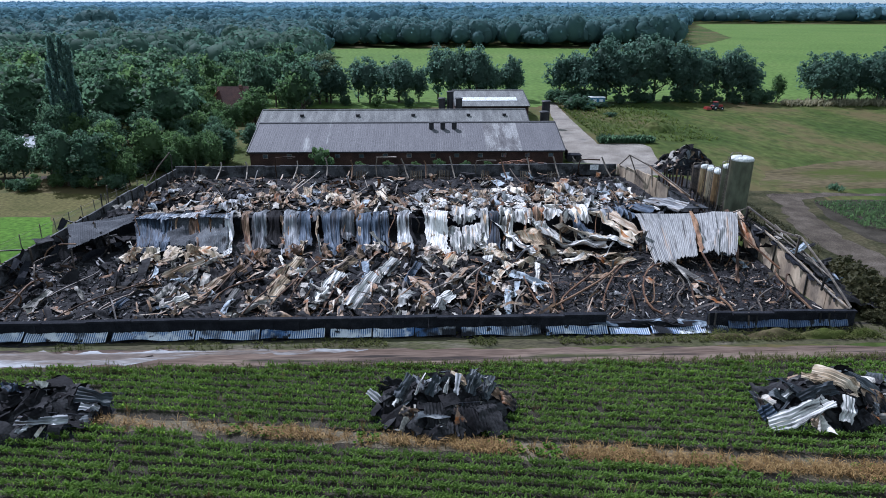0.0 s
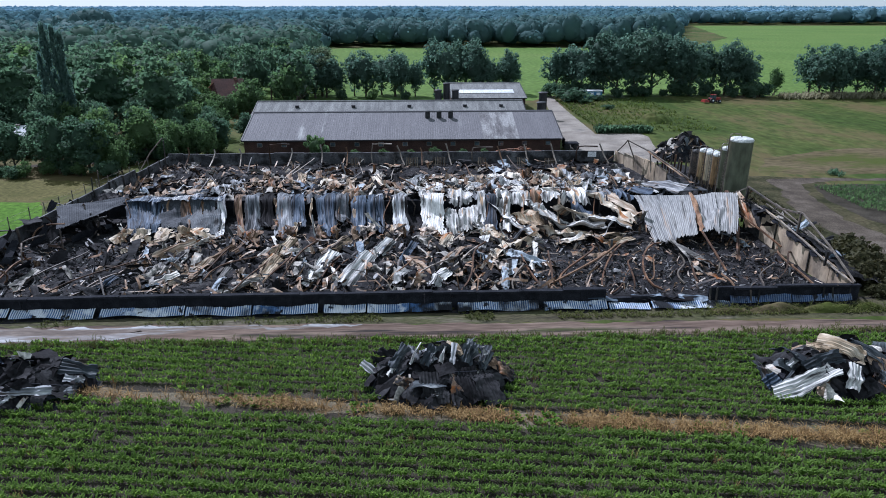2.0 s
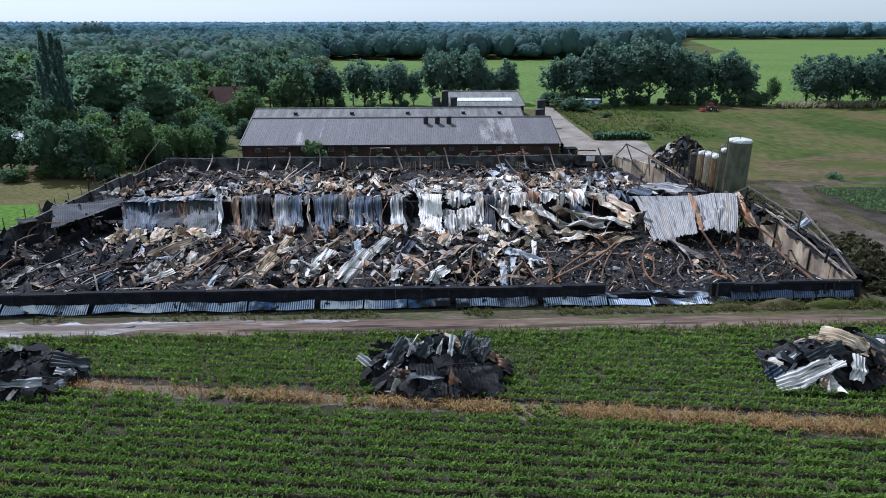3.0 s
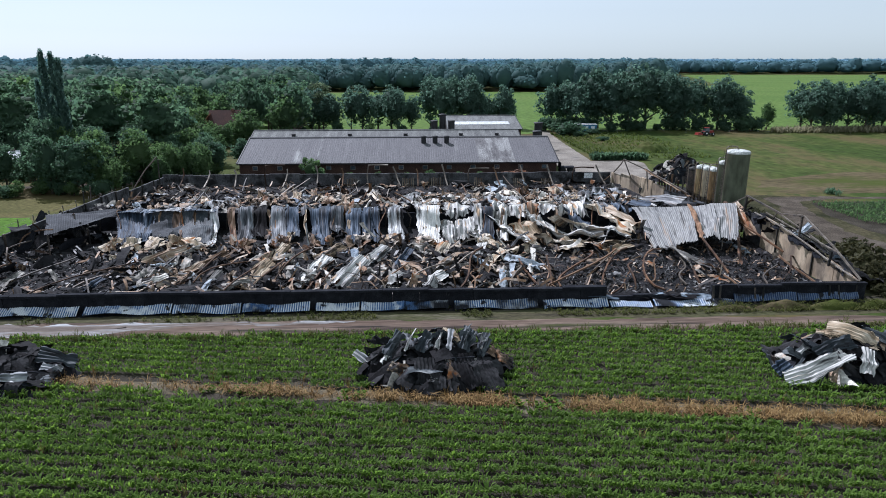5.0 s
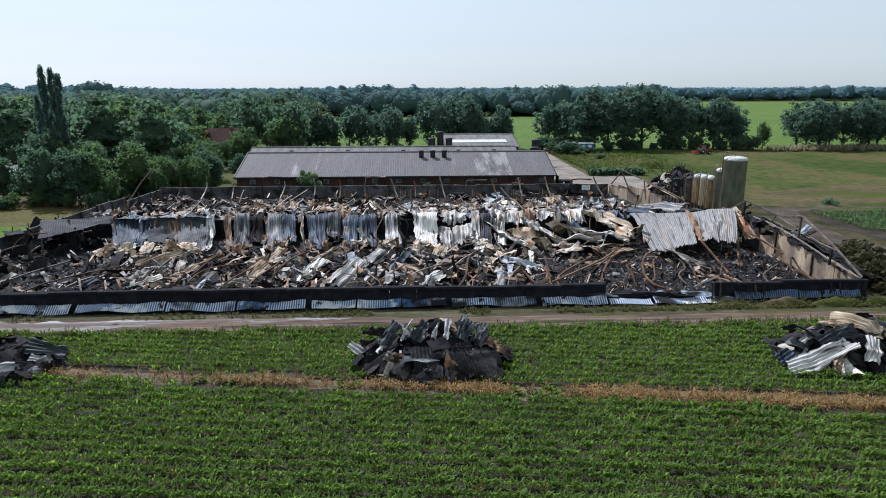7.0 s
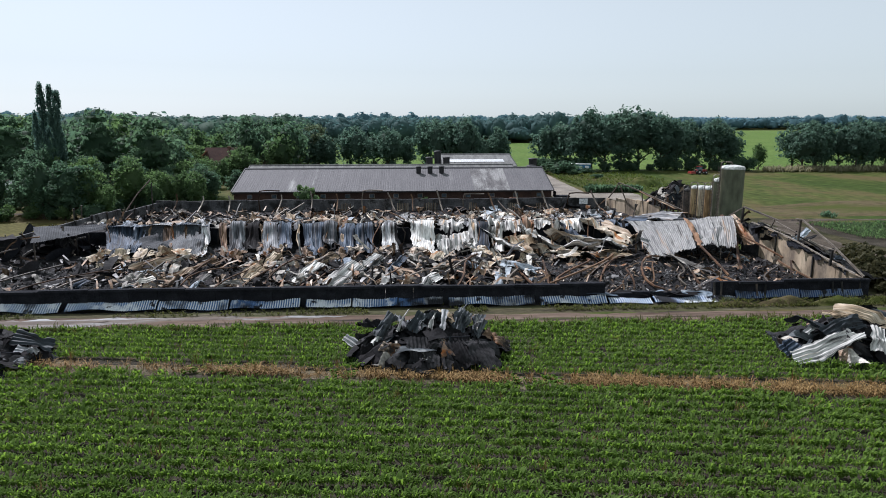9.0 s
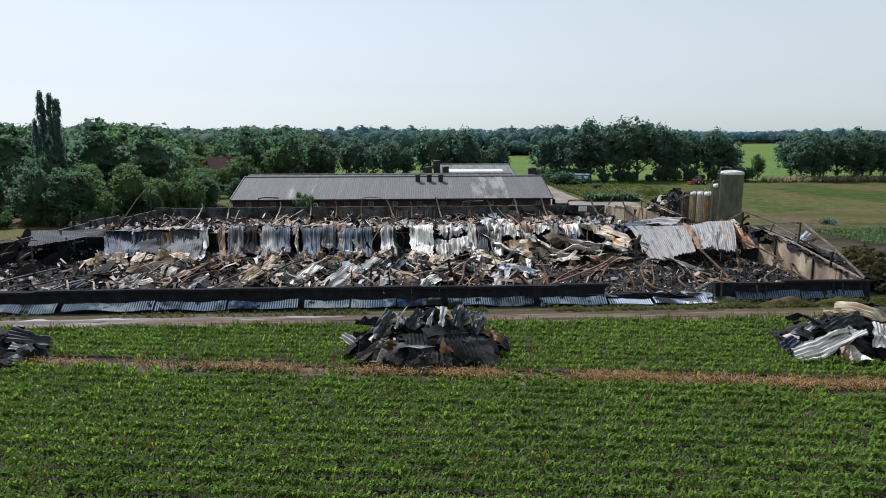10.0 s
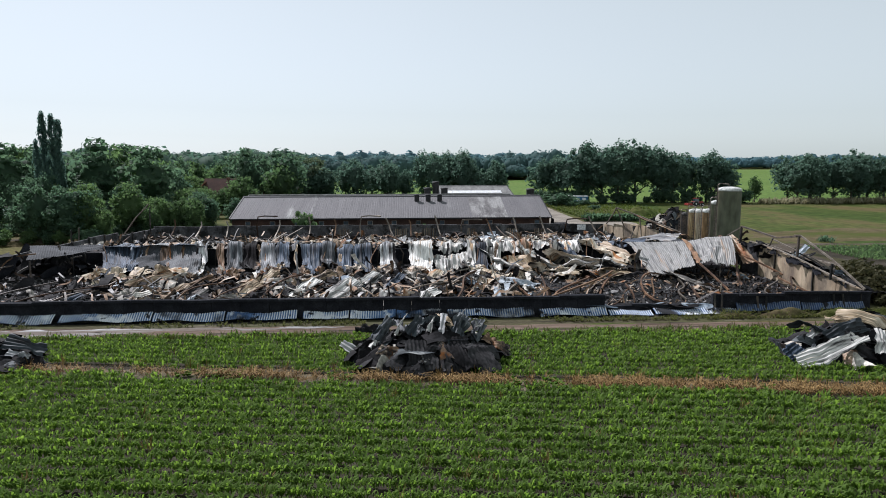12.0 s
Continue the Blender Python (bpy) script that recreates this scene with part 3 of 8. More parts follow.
patch("yard", [(26.0, 82), (26.5, 87), (20.8, 88), (21.4, 98), (22.6, 106), (24.6, 120), (26.6, 140), (27.6, 158), (30.2, 158), (29.4, 140), (28.8, 130), (28.3, 117), (27.9, 104), (27.8, 101), (31, 101.2), (35, 101), (35.6, 98.5), (34, 91), (32.6, 85), (31, 80)],
      0.03, M["concrete"], "pale concrete yard and drive between the barns", "yard", 1.2, 0.25, 0)
patch("yard_strip", [(-36, 81.5), (26.2, 81.5), (26.2, 86.2), (-36, 86.2)], 0.026, M["gravel"], "gravel strip behind the burnt barn", "yard", 1.5, 0.2, 0)
patch("pasture", [(-60, 141), (24.5, 141), (30, 149), (140, 145), (190, 140), (400, 170), (560, 690), (285, 700), (200, 430), (131, 330), (-29, 336), (-75, 300)], 0.06, M["pasture"], "bright green pasture beyond the tree rows", "pasture", 8, 1.0, 0)
patch("pasture", [(-150, 400), (-60, 430), (-40, 455), (-140, 440)], 0.06, M["pasture"], "small bright meadow between the woods", "pasture", 8, 1.0, 0)


def plants(name, pts, proto_leaves, size, material, label, category, seed, h=0.34, droop=0.55, width=0.10, spread=0.24, bushy=0.0):
    """Leafy plants as one mesh: each plant a rosette of folded leaves."""
    rg = np.random.default_rng(seed)
    n, k = len(pts), proto_leaves
    ang = rg.uniform(0, 2 * np.pi, (n, k))
    sc = size * rg.uniform(0.65, 1.25, (n, 1)) * rg.uniform(0.7, 1.2, (n, k))
    rise = h / 0.34 * rg.uniform(0.5, 1.15, (n, k))
    d = np.stack([np.cos(ang), np.sin(ang)], -1)
    s = np.stack([-np.sin(ang), np.cos(ang)], -1)
    base = np.asarray(pts)[:, None, :2]
    z0 = np.asarray(pts)[:, None, 2] + bushy * 1.6 * rg.random((n, k))
    base = base + bushy * rg.normal(0, 0.8, (n, k, 2)) * np.array([1.3, 0.6])
    v = np.zeros((n, k, 6, 3))
    for row, (out, up, w) in enumerate(((0.05, 0.0, 0.45), (0.5, 0.75, 1.0), (1.0, 1.25 - droop, 0.25))):
        c = base + d * (sc * out * spread / 0.34)[..., None]
        hh = z0 + sc * up * rise * 0.34 / 0.34
        ww = (sc * w * width / 0.34)[..., None]
        v[:, :, 2 * row, :2], v[:, :, 2 * row + 1, :2] = c - s * ww, c + s * ww
        v[:, :, 2 * row, 2] = v[:, :, 2 * row + 1, 2] = hh
    idx = np.arange(n * k)[:, None] * 6
    q = np.concatenate([idx + np.array([[0, 1, 3, 2]]), idx + np.array([[2, 3, 5, 4]])])
    me = big_mesh(name, v, q)
    me.materials.append(material)
    return tagged(new(name, me), label, category, kind="stuff")


def crop_points(x0, x1, lo, hi, slope, pitch=0.72, step=0.215, gaps=0.80, seed=1):
    rg = np.random.default_rng(seed)
    out = []
    c = math.hypot(1, slope)
    ymin = min(lo(x0), lo(x1), lo(0))
    ymax = max(hi(x0), hi(x1), hi(0))
    k0 = int((ymin - abs(slope) * max(abs(x0), abs(x1))) / pitch) - 2
    k1 = int((ymax + abs(slope) * max(abs(x0), abs(x1))) / pitch) + 2
    for k in range(k0, k1):
        x = np.arange(x0, x1, step)
        x = x + rg.normal(0, 0.035, len(x))
        y = k * pitch * c + slope * x + rg.normal(0, 0.03, len(x)) + 0.04 * np.sin(x * 0.7 + k)
        keep = (y > np.array([lo(a) for a in x])) & (y < np.array([hi(a) for a in x]))
        for a, b in zip(x[keep], y[keep]):
            thin = nz(a, b, 0.22, 4.0) + 0.45 * nz(a, b * 2.0, 0.9, 9.0)
            if rg.random() < 0.06 or (thin > gaps and rg.random() < 0.55):
                continue
            out.append((a, b, 0.01))
    out = np.array(out)
    return out[np.abs(out[:, 0]) < np.maximum((out[:, 1] + 4) * 0.72 + 3, 14)] if x0 < 0 else out


ROW = -0.12
up_pts = crop_points(-40, 44, lambda x: STRIP_FAR(x) + 0.25, lambda x: TRACK_NEAR(x) - 0.25, ROW, seed=2)
PILE_SPOTS = [(-23.4, 28.4, 5.2, 2.6), (-0.4, 27.6, 4.2, 2.2), (22.3, 27.0, 5.0, 2.6)]
for px, py, a, b in PILE_SPOTS:
    up_pts = up_pts[((up_pts[:, 0] - px) / a) ** 2 + ((up_pts[:, 1] - py) / b) ** 2 > 0.72]
plants("crop_rows", up_pts, 22, 0.185, M["leaf_crop"], "rows of low leafy green crop plants", "crop", 5, h=0.46, droop=0.35, width=0.060, spread=0.32, bushy=0.115)
low_pts = crop_points(-34, 34, lambda x: 12.5, lambda x: STRIP_NEAR(x) - 0.25, ROW, seed=3)
plants("crop_rows", low_pts, 26, 0.195, M["leaf_crop"], "rows of leafy green crop plants in the near field", "crop", 6, h=0.46, droop=0.35, width=0.056, spread=0.32, bushy=0.12)
under_pts = crop_points(-26, 26, lambda x: -16.0, lambda x: 12.4, ROW, step=0.3, seed=8)
plants("crop_rows", under_pts, 9, 0.36, M["leaf_crop"], "rows of leafy green crop plants at the near edge", "crop", 16, h=0.4, droop=0.35, width=0.04, spread=0.35)
side_pts = crop_points(44.4, 110, lambda x: max(46.0, 58.6 - (x - 44) * 0.9), lambda x: 67.0 - max(0, x - 60) * 0.05, -0.05, pitch=0.72, step=0.24, seed=4)
plants("crop_rows", side_pts, 8, 0.22, M["leaf_light"], "rows of green crop plants beside the farm track", "crop", 7, h=0.5, droop=0.35, width=0.07, spread=0.36, bushy=0.12)

# dead straw, weeds and verge grass
rg = np.random.default_rng(21)
n = 5200
sx = rg.uniform(-36, 38, n)
den = np.array([0.30 + 1.3 * nz(x, 3, 0.3) + (0.35 if x > 6 else 0) for x in sx])
sx = sx[rg.random(n) < np.clip(den, 0.08, 1)]
fr = rg.normal(0.42, 0.2, len(sx))
sy = np.array([STRIP_NEAR(x) + (STRIP_FAR(x) - STRIP_NEAR(x)) * f for x, f in zip(sx, fr)])
plants("dead_straw", np.stack([sx, sy, np.full(len(sx), 0.03)], 1), 10, 0.38, M["straw"], "flattened clumps of dead orange straw on the dry strip", "straw", 8, h=0.36, width=0.009, spread=0.34)
tx_ = rg.uniform(-32, 34, 150)
ty_ = np.array([STRIP_NEAR(x) + (STRIP_FAR(x) - STRIP_NEAR(x)) * f for x, f in zip(tx_, rg.normal(0.5, 0.22, len(tx_)))])
plants("dead_stalks", np.stack([tx_, ty_, np.full(len(tx_), 0.02)], 1), 12, 0.3, M["straw"], "upright tufts of dead orange stalks on the dry strip", "dead plants", 13, h=0.55, droop=0.1, width=0.010, spread=0.2)
hx, hy = rg.uniform(-26, 30, 130), rg.uniform(13, 32, 130)
plants("dead_stalks", np.stack([hx, hy, np.full(len(hx), 0.02)], 1), 14, 0.24, M["straw"], "brown withered weeds scattered through the crop", "dead plants", 17, h=0.6, droop=0.15, width=0.012, spread=0.3, bushy=0.08)
wx = rg.uniform(-34, 34, 900)
wx = wx[[nz(x, 7, 0.35) > 0.10 for x in wx]]
wy = np.array([STRIP_NEAR(x) + (STRIP_FAR(x) - STRIP_NEAR(x)) * f for x, f in zip(wx, rg.uniform(0.1, 0.9, len(wx)))])
plants("weeds", np.stack([wx, wy, np.full(len(wx), 0.03)], 1), 12, 0.2, M["leaf_weed"], "bright green weeds on the dry strip", "weeds", 9)
vx = rg.uniform(-40, 36, 4200)
vy = np.array([34.9 + 1.2 * abs(rg.normal(0, 0.6)) if rg.random() < 0.72 else 32.5 + rg.normal(0, 0.22) for _ in vx])
keep = [(nz(x, y, 0.3, 2.0) > (0.02 if x < 8 else -0.2)) and (x > -8 or rg.random() < 0.35 or y < 33) for x, y in zip(vx, vy)]
vx, vy = vx[keep], vy[keep]
plants("verge_grass", np.stack([vx, vy, np.full(len(vx), 0.02)], 1), 7, 0.2, M["leaf_verge"], "patchy verge grass along the track", "grass", 10, width=0.03)
vx = rg.uniform(-40, 36, 900)
vy = 32.2 + rg.normal(0, 0.28, len(vx))
plants("edge_weeds", np.stack([vx, vy, np.full(len(vx), 0.03)], 1), 9, 0.30, M["leaf_verge"], "brownish weeds on the edge between track and crop", "weeds", 12, h=0.34, droop=0.3, width=0.016, bushy=0.06)


def mound(x, y, a, b, h, seed, material="dry", label="low mound of raked dry grass against the wall"):
    """A heap of raked grass and soil with loose blades on it."""
    nx, ny = 26, 18
    us, ws = np.linspace(-a, a, nx), np.linspace(-b, b, ny)
    v = np.array([(x + u, y + w, max(0.0, h * (1 - (u / a) ** 2 - (w / b) ** 2)) * (0.75 + 0.6 * nz(u, w, 1.1, seed)) + 0.02) for u in us for w in ws])
    me = big_mesh("grass_mound", v, grid_faces(nx, ny))
    me.materials.append(M[material])
    tagged(new("grass_mound", me), label, "mound", "grass mounds")


rg = np.random.default_rng(63)
mx_ = np.concatenate([rg.normal(c, w, 80) for c, w in ((23.2, 0.9), (26.7, 0.9), (29.6, 0.5), (19.8, 0.7))])
plants("mound_grass", np.stack([mx_, 35.65 + rg.normal(0, 0.25, len(mx_)), 0.05 + rg.uniform(0, 0.28, len(mx_))], 1), 6, 0.2, M["leaf_verge"], "loose dry grass blades on the mounds", "grass", 64, width=0.02, spread=0.36)
mound(23.2, 35.7, 1.9, 0.55, 0.55, 3)
mound(26.7, 35.6, 1.8, 0.55, 0.6, 4)
mound(29.6, 35.7, 1.0, 0.5, 0.45, 5)
mound(41.5, 112.5, 3.4, 2.4, 1.7, 7, "meadow", "overgrown grey-green heap in the meadow")
mound(19.8, 35.6, 1.3, 0.45, 0.3, 6)


# ---------------------------------------------------------------- crumpled sheets, rafters
def bent_sheet(length, width, seed, pitch=0.18, amp=0.022, bends=3, kink=0.8, lump=0.06, start=0.0, twist=0.3, ny=14, fixed=None, curl=0.0, pleat=0.0, tear=0.0, ragged=0.0):
    """A corrugated sheet bent along its length. Local x across, y along, z up; starts at the origin."""
    r = np.random.default_rng(seed)
    nx = max(7, int(width / pitch * 4) + 1)
    s = np.linspace(0, 1, ny)
    if fixed is None:
        th = np.full(ny, start)
        for _ in range(bends):
            c, w, a = r.uniform(0.1, 0.9), r.uniform(0.03, 0.16), r.normal(0, kink)
            th = th + a / (1 + np.exp(-(s - c) / w))
    else:
        th = np.interp(s, np.linspace(0, 1, len(fixed)), fixed)
    step = length / (ny - 1)
    py = np.r_[0, np.cumsum(np.cos(th[:-1]) * step)]
    pz = np.r_[0, np.cumsum(np.sin(th[:-1]) * step)]
    u = np.linspace(-0.5, 0.5, nx)
    U, S = np.meshgrid(u, s, indexing="ij")
    ph = r.uniform(0, 9)
    z = amp * np.sin(2 * np.pi * U * width / pitch) + curl * (4 * U * U - 0.3)
    if pleat:
        for wl, k in zip(r.uniform(0.35, 1.5, 4), (1.0, 0.8, 0.6, 0.5)):
            z = z + pleat * k * (1 - 2 * np.abs(np.sin(np.pi * U * width / wl + r.uniform(0, 6) + 0.5 * S))) * (0.2 + S)
    k1, k2 = r.uniform(1.0, 2.4, 2)
    z = z + lump * (np.sin(k1 * 3 * S + U * 4 * k2 + ph) + 0.6 * np.sin(7 * k2 * S - 5 * U + ph * 2)) * (0.3 + S)
    tw = twist * r.normal(0, 1) * S
    if ragged:
        for _ in range(4):
            ka, kb = r.uniform(2, 9, 2)
            z = z + ragged * 0.35 * np.sin(ka * S * length / 3 + r.uniform(0, 6)) * np.sin(kb * U * width / 2 + r.uniform(0, 6)) * (0.3 + S)
    edge = 1 + ragged * (np.sin(7 * S + ph) + 0.7 * np.sin(17 * S + 3 * ph) + r.normal(0, 0.35, (1, ny))) * np.abs(2 * U) ** 3
    X = U * width * edge * np.cos(tw) + min(0.08, lump) * np.sin(5 * S + ph) * width
    zz = z + U * width * np.sin(tw)
    rag = (np.sin(9 * U + ph) + 0.7 * np.sin(23 * U + 2 * ph)) * (0.5 + 0.5 * np.sin(ph))
    Y = py[None, :] - zz * np.sin(th)[None, :] + (0.03 * rag + tear * r.uniform(-1, 0.3, (nx, 1))) * np.clip((S - 0.75) / 0.25, 0, 1) * length
    Z = pz[None, :] + zz * np.cos(th)[None, :]
    return np.stack([X, Y, Z], -1).reshape(-1, 3), grid_faces(nx, ny)


def crumple(length, width, seed, folds=6, fold=0.35, amp=0.0, pitch=0.18, curl=0.0):
    """A sheet of metal with sharp creases. Local x across, y along, centred on the origin."""
    r = np.random.default_rng(seed)
    nx = max(6, int(width / (0.048 if amp else 0.11)))
    ny = max(8, int(length / 0.12))
    U, S = np.meshgrid(np.linspace(-0.5, 0.5, nx), np.linspace(-0.5, 0.5, ny), indexing="ij")
    taper = 1 + r.uniform(-0.35, 0.15) * (S + 0.5) + 0.10 * np.sin(9 * S + r.uniform(0, 6))
    X, Y = U * width * taper, S * length + r.uniform(-0.25, 0.25) * U * width
    Y = Y + np.sign(S) * np.clip((np.abs(S) - 0.38) / 0.12, 0, 1) * r.uniform(-0.12, 0.06, (nx, 1)) * width
    Z = amp * np.sin(2 * np.pi * U * width / pitch) + curl * (2 * S) ** 2 * length * 0.25
    for _ in range(folds):
        a = r.normal(0, 0.7) if r.random() < 0.6 else r.uniform(0, np.pi)
        c = r.uniform(-0.4, 0.4) * (length * abs(np.cos(a)) + width * abs(np.sin(a)))
        Z = Z + r.normal(0, fold) * np.abs(X * np.sin(a) + Y * np.cos(a) - c)
    Z = Z - Z.mean()
    return np.stack([X, Y, Z], -1).reshape(-1, 3), grid_faces(nx, ny)


def sheet_along(pts, width, seed, roll=0.0, pitch=0.18, amp=0.011, lump=0.08, pleat=0.03, curl=0.0, ragged=0.10, tear=0.06, ny=28, fan=0.0, kinks=3, kamp=0.12):
    """A ribbed metal sheet that follows a line of points; ribs run along it, edges are ragged, the ends torn."""
    r = np.random.default_rng(seed)
    p = np.array(pts, float)
    q = np.r_[0, np.cumsum(np.linalg.norm(np.diff(p, axis=0), axis=1))]
    length = q[-1]
    s = np.linspace(0, 1, ny)
    c = np.stack([np.interp(s * length, q, p[:, i]) for i in range(3)], 1)
    for _ in range(2):
        c[1:-1] = (c[:-2] + 2 * c[1:-1] + c[2:]) / 4
    t = np.gradient(c, axis=0)
    t /= np.linalg.norm(t, axis=1)[:, None] + 1e-9
    side = np.cross(t, (0, 0, 1.0))
    side /= np.linalg.norm(side, axis=1)[:, None] + 1e-9
    nrm = np.cross(side, t)
    a = radians(roll) + r.normal(0, 0.10) + r.normal(0, 0.22) * s + 0.10 * np.sin(5 * s + r.uniform(0, 6))
    side, nrm = side * np.cos(a)[:, None] + nrm * np.sin(a)[:, None], nrm * np.cos(a)[:, None] - side * np.sin(a)[:, None]
    nx = max(7, int(width / pitch * 4) + 1)
    U, S = np.meshgrid(np.linspace(-0.5, 0.5, nx), s, indexing="ij")
    ph = r.uniform(0, 9, 6)
    z = amp * np.sin(2 * np.pi * U * width / pitch) + curl * (4 * U * U - 0.3)
    z = z + lump * (np.sin(3.1 * length / 3 * S + 4 * U + ph[0]) + 0.6 * np.sin(6.7 * length / 3 * S - 5 * U + ph[1])) * (0.35 + 0.65 * S)
    if pleat:
        for wl, k in zip(r.uniform(0.4, 1.4, 3), (1.0, 0.7, 0.5)):
            z = z + pleat * k * (1 - 2 * np.abs(np.sin(np.pi * U * width / wl + ph[2] + 0.7 * S))) * (0.25 + S)
    for k, w0, slant in zip(r.normal(0, kamp, kinks), r.uniform(0.12, 0.9, kinks), r.normal(0.1, 0.35, kinks)):
        z = z + k * np.clip(0.13 - np.abs(S - w0 + slant * U), 0, 1) / 0.13
    edge = 1 + fan * S + ragged * (np.sin(7 * S + ph[3]) + 0.7 * np.sin(17 * S + ph[4]) + r.normal(0, 0.35, (1, ny))) * np.abs(2 * U) ** 3
    torn = [np.convolve(r.uniform(-1, 0.4, nx + 6), np.ones(7) / 7, "valid")[:, None] * 1.6 + 0.18 * r.uniform(-1, 0.3, (nx, 1)) for _ in range(2)]
    end = tear * length * (np.clip((S - 0.72) / 0.28, 0, 1) * (torn[0] + 0.4 * np.sin(5 * U + ph[5])) - 0.6 * np.clip((0.2 - S) / 0.2, 0, 1) * torn[1])
    v = c[None] + side[None] * (U * width * edge)[..., None] + nrm[None] * z[..., None] + t[None] * end[..., None]
    return v.reshape(-1, 3), grid_faces(nx, ny)


def spread_sheet(tl, tr, bl, br, seed, bow=1.3, lump=0.09, pitch=0.2, amp=0.016, ragged=0.07, dents=5, dent=0.16, ny=44):
    """A wide ribbed sheet hung between four corners: it sags, is dented, and its lower edge is burnt ragged."""
    r = np.random.default_rng(seed)
    tl, tr, bl, br = (np.array(q, float) for q in (tl, tr, bl, br))
    width = np.linalg.norm(tr - tl)
    length = np.linalg.norm((bl + br - tl - tr) / 2)
    nx = max(8, int(width / pitch * 5))
    U, S = np.meshgrid(np.linspace(0, 1, nx), np.linspace(0, 1, ny), indexing="ij")
    torn = np.convolve(r.normal(0, 1, nx + 8), np.ones(9) / 9, "valid")[:, None] * 1.5 + 0.3 * r.normal(0, 1, (nx, 1))
    T = S * (1 + ragged * torn * np.clip((S - 0.6) / 0.4, 0, 1))
    W = U + ragged * 0.35 * (np.sin(6 * S + r.uniform(0, 6)) + r.normal(0, 0.4, (1, ny))) * np.abs(2 * U - 1) ** 5
    a, b = (1 - W)[..., None], W[..., None]
    v = (tl * a + tr * b) * (1 - T)[..., None] + (bl * a + br * b) * T[..., None]
    z0 = (tl[2] * (1 - W) + tr[2] * W)
    z1 = (bl[2] * (1 - W) + br[2] * W)
    z = z0 + (z1 - z0) * np.clip(T, 0, 1.3) ** bow
    ph = r.uniform(0, 6.3, 4)
    z = z + amp * np.sin(2 * np.pi * U * width / pitch) + lump * (np.sin(2.3 * U * width / 2 + 2 * S + ph[0]) + 0.7 * np.sin(4.1 * S - 3 * U + ph[1])) * (0.3 + 0.7 * S)
    for _ in range(dents):
        cu, cs, sl = r.uniform(0, 1), r.uniform(0.1, 0.95), r.normal(0, 0.5)
        z = z + r.normal(0, dent) * np.clip(0.16 - np.abs(S - cs + sl * (U - cu)), 0, 1) / 0.16 * np.exp(-((U - cu) / 0.3) ** 2)
    v[..., 2] = z
    return v.reshape(-1, 3), grid_faces(nx, ny)


def place(v, m):
    a = np.array(m)
    return v @ a[:3, :3].T + a[:3, 3]


def sheet_mesh(name, v, f, material, smooth=True):
    """A sheet as a mesh that knows the distance across and along it, so that soot and rust can run down its ribs."""
    me = bpy.data.meshes.new(name)
    me.from_pydata(v.tolist(), [], f.tolist())
    me.polygons.foreach_set("use_smooth", [smooth] * len(me.polygons))
    me.update()
    if smooth:
        me.set_sharp_from_angle(angle=radians(30))
    ny = int(f[0][1])
    grid = v.reshape(-1, ny, 3)
    across = np.r_[0, np.cumsum(np.linalg.norm(np.diff(grid[:, ny // 2], axis=0), axis=1))]
    along = np.r_[0, np.cumsum(np.linalg.norm(np.diff(grid[len(grid) // 2], axis=0), axis=1))]
    run = np.zeros(grid.shape)
    run[..., 0], run[..., 1], run[..., 2] = across[:, None], along[None], (v[0, 0] * 7.3 + v[0, 1] * 3.1) % 50
    me.attributes.new("run", "FLOAT_VECTOR", "POINT").data.foreach_set("vector", run.ravel())
    me.materials.append(material)
    return me


def floor_z(x, y):
    """Height of the rubble floor inside the burnt barn."""
    z = 0.10 + 0.16 * (0.5 + nz(x, y, 0.35, 1.5)) + 0.12 * nz(x, y, 1.1, 5.0) + 0.06 * nz(x, y, 2.7, 7.0)
    if y > 59:
        z += 0.15 + 1.0 * math.exp(-((y - 60.5) / 4.2) ** 2)
    if y < 57.5:
        z += 0.75 * math.exp(-((x + 34.5) / 3.5) ** 2 - ((y - 50) / 7) ** 2)
    if x > 9 and y < 48:
        z -= 0.06
    return max(0.03, z)


# ---------------------------------------------------------------- the burnt barn
FRONT_Y, BACK_Y, LEFT_X, RIGHT_X = 36.9, 79.9, -35.0, 29.0
fx, fy = np.arange(LEFT_X, RIGHT_X + 0.01, 0.28), np.arange(FRONT_Y + 0.2, BACK_Y, 0.28)
fv = np.array([(x - (0 if y < 60 else max(0, x - 24) * 0.62), y, floor_z(x, y)) for x in fx for y in fy])
me = big_mesh("rubble_floor", fv, grid_faces(len(fx), len(fy)))
me.materials.append(M["ash"])
tagged(new("rubble_floor", me), "black ash and rubble floor of the burnt-out barn", "rubble", kind="structure")

# front wall: low sooty wall, black top beam, strips of blue cladding leaning on it
g = Geo()
n = 40
for i in range(n):
    x0, x1 = -42 + i * (71.6 / n), -42 + (i + 1) * (71.6 / n)
    h = 1.18 + 0.05 * R.uniform(-1, 1) - (0.6 if 11.2 < x0 < 18.4 else 0)
    box(g, ((x0 + x1) / 2, FRONT_Y + 0.14 + R.uniform(-0.02, 0.02), h / 2), (x1 - x0 - 0.02, 0.24, h))
wall_front = tagged(part("wall_front", g, M["char"]), "low charred barn wall with a black top beam", "wall", kind="structure")
g = Geo()
for i in range(24):
    x0 = -42 + i * 2.98
    if 9.5 < x0 < 17.9:
        continue
    box(g, (x0 + 1.49, FRONT_Y - 0.02 + R.uniform(-0.05, 0.05), 1.2 + R.uniform(-0.05, 0.06)), (2.95, 0.40, 0.15), pose(0, 0, 0, R.uniform(-6, 6), R.uniform(-0.8, 0.8), 0))
part("beam", g, M["char"], wall_front, "charred top beam")
x = -42.0
k = 0
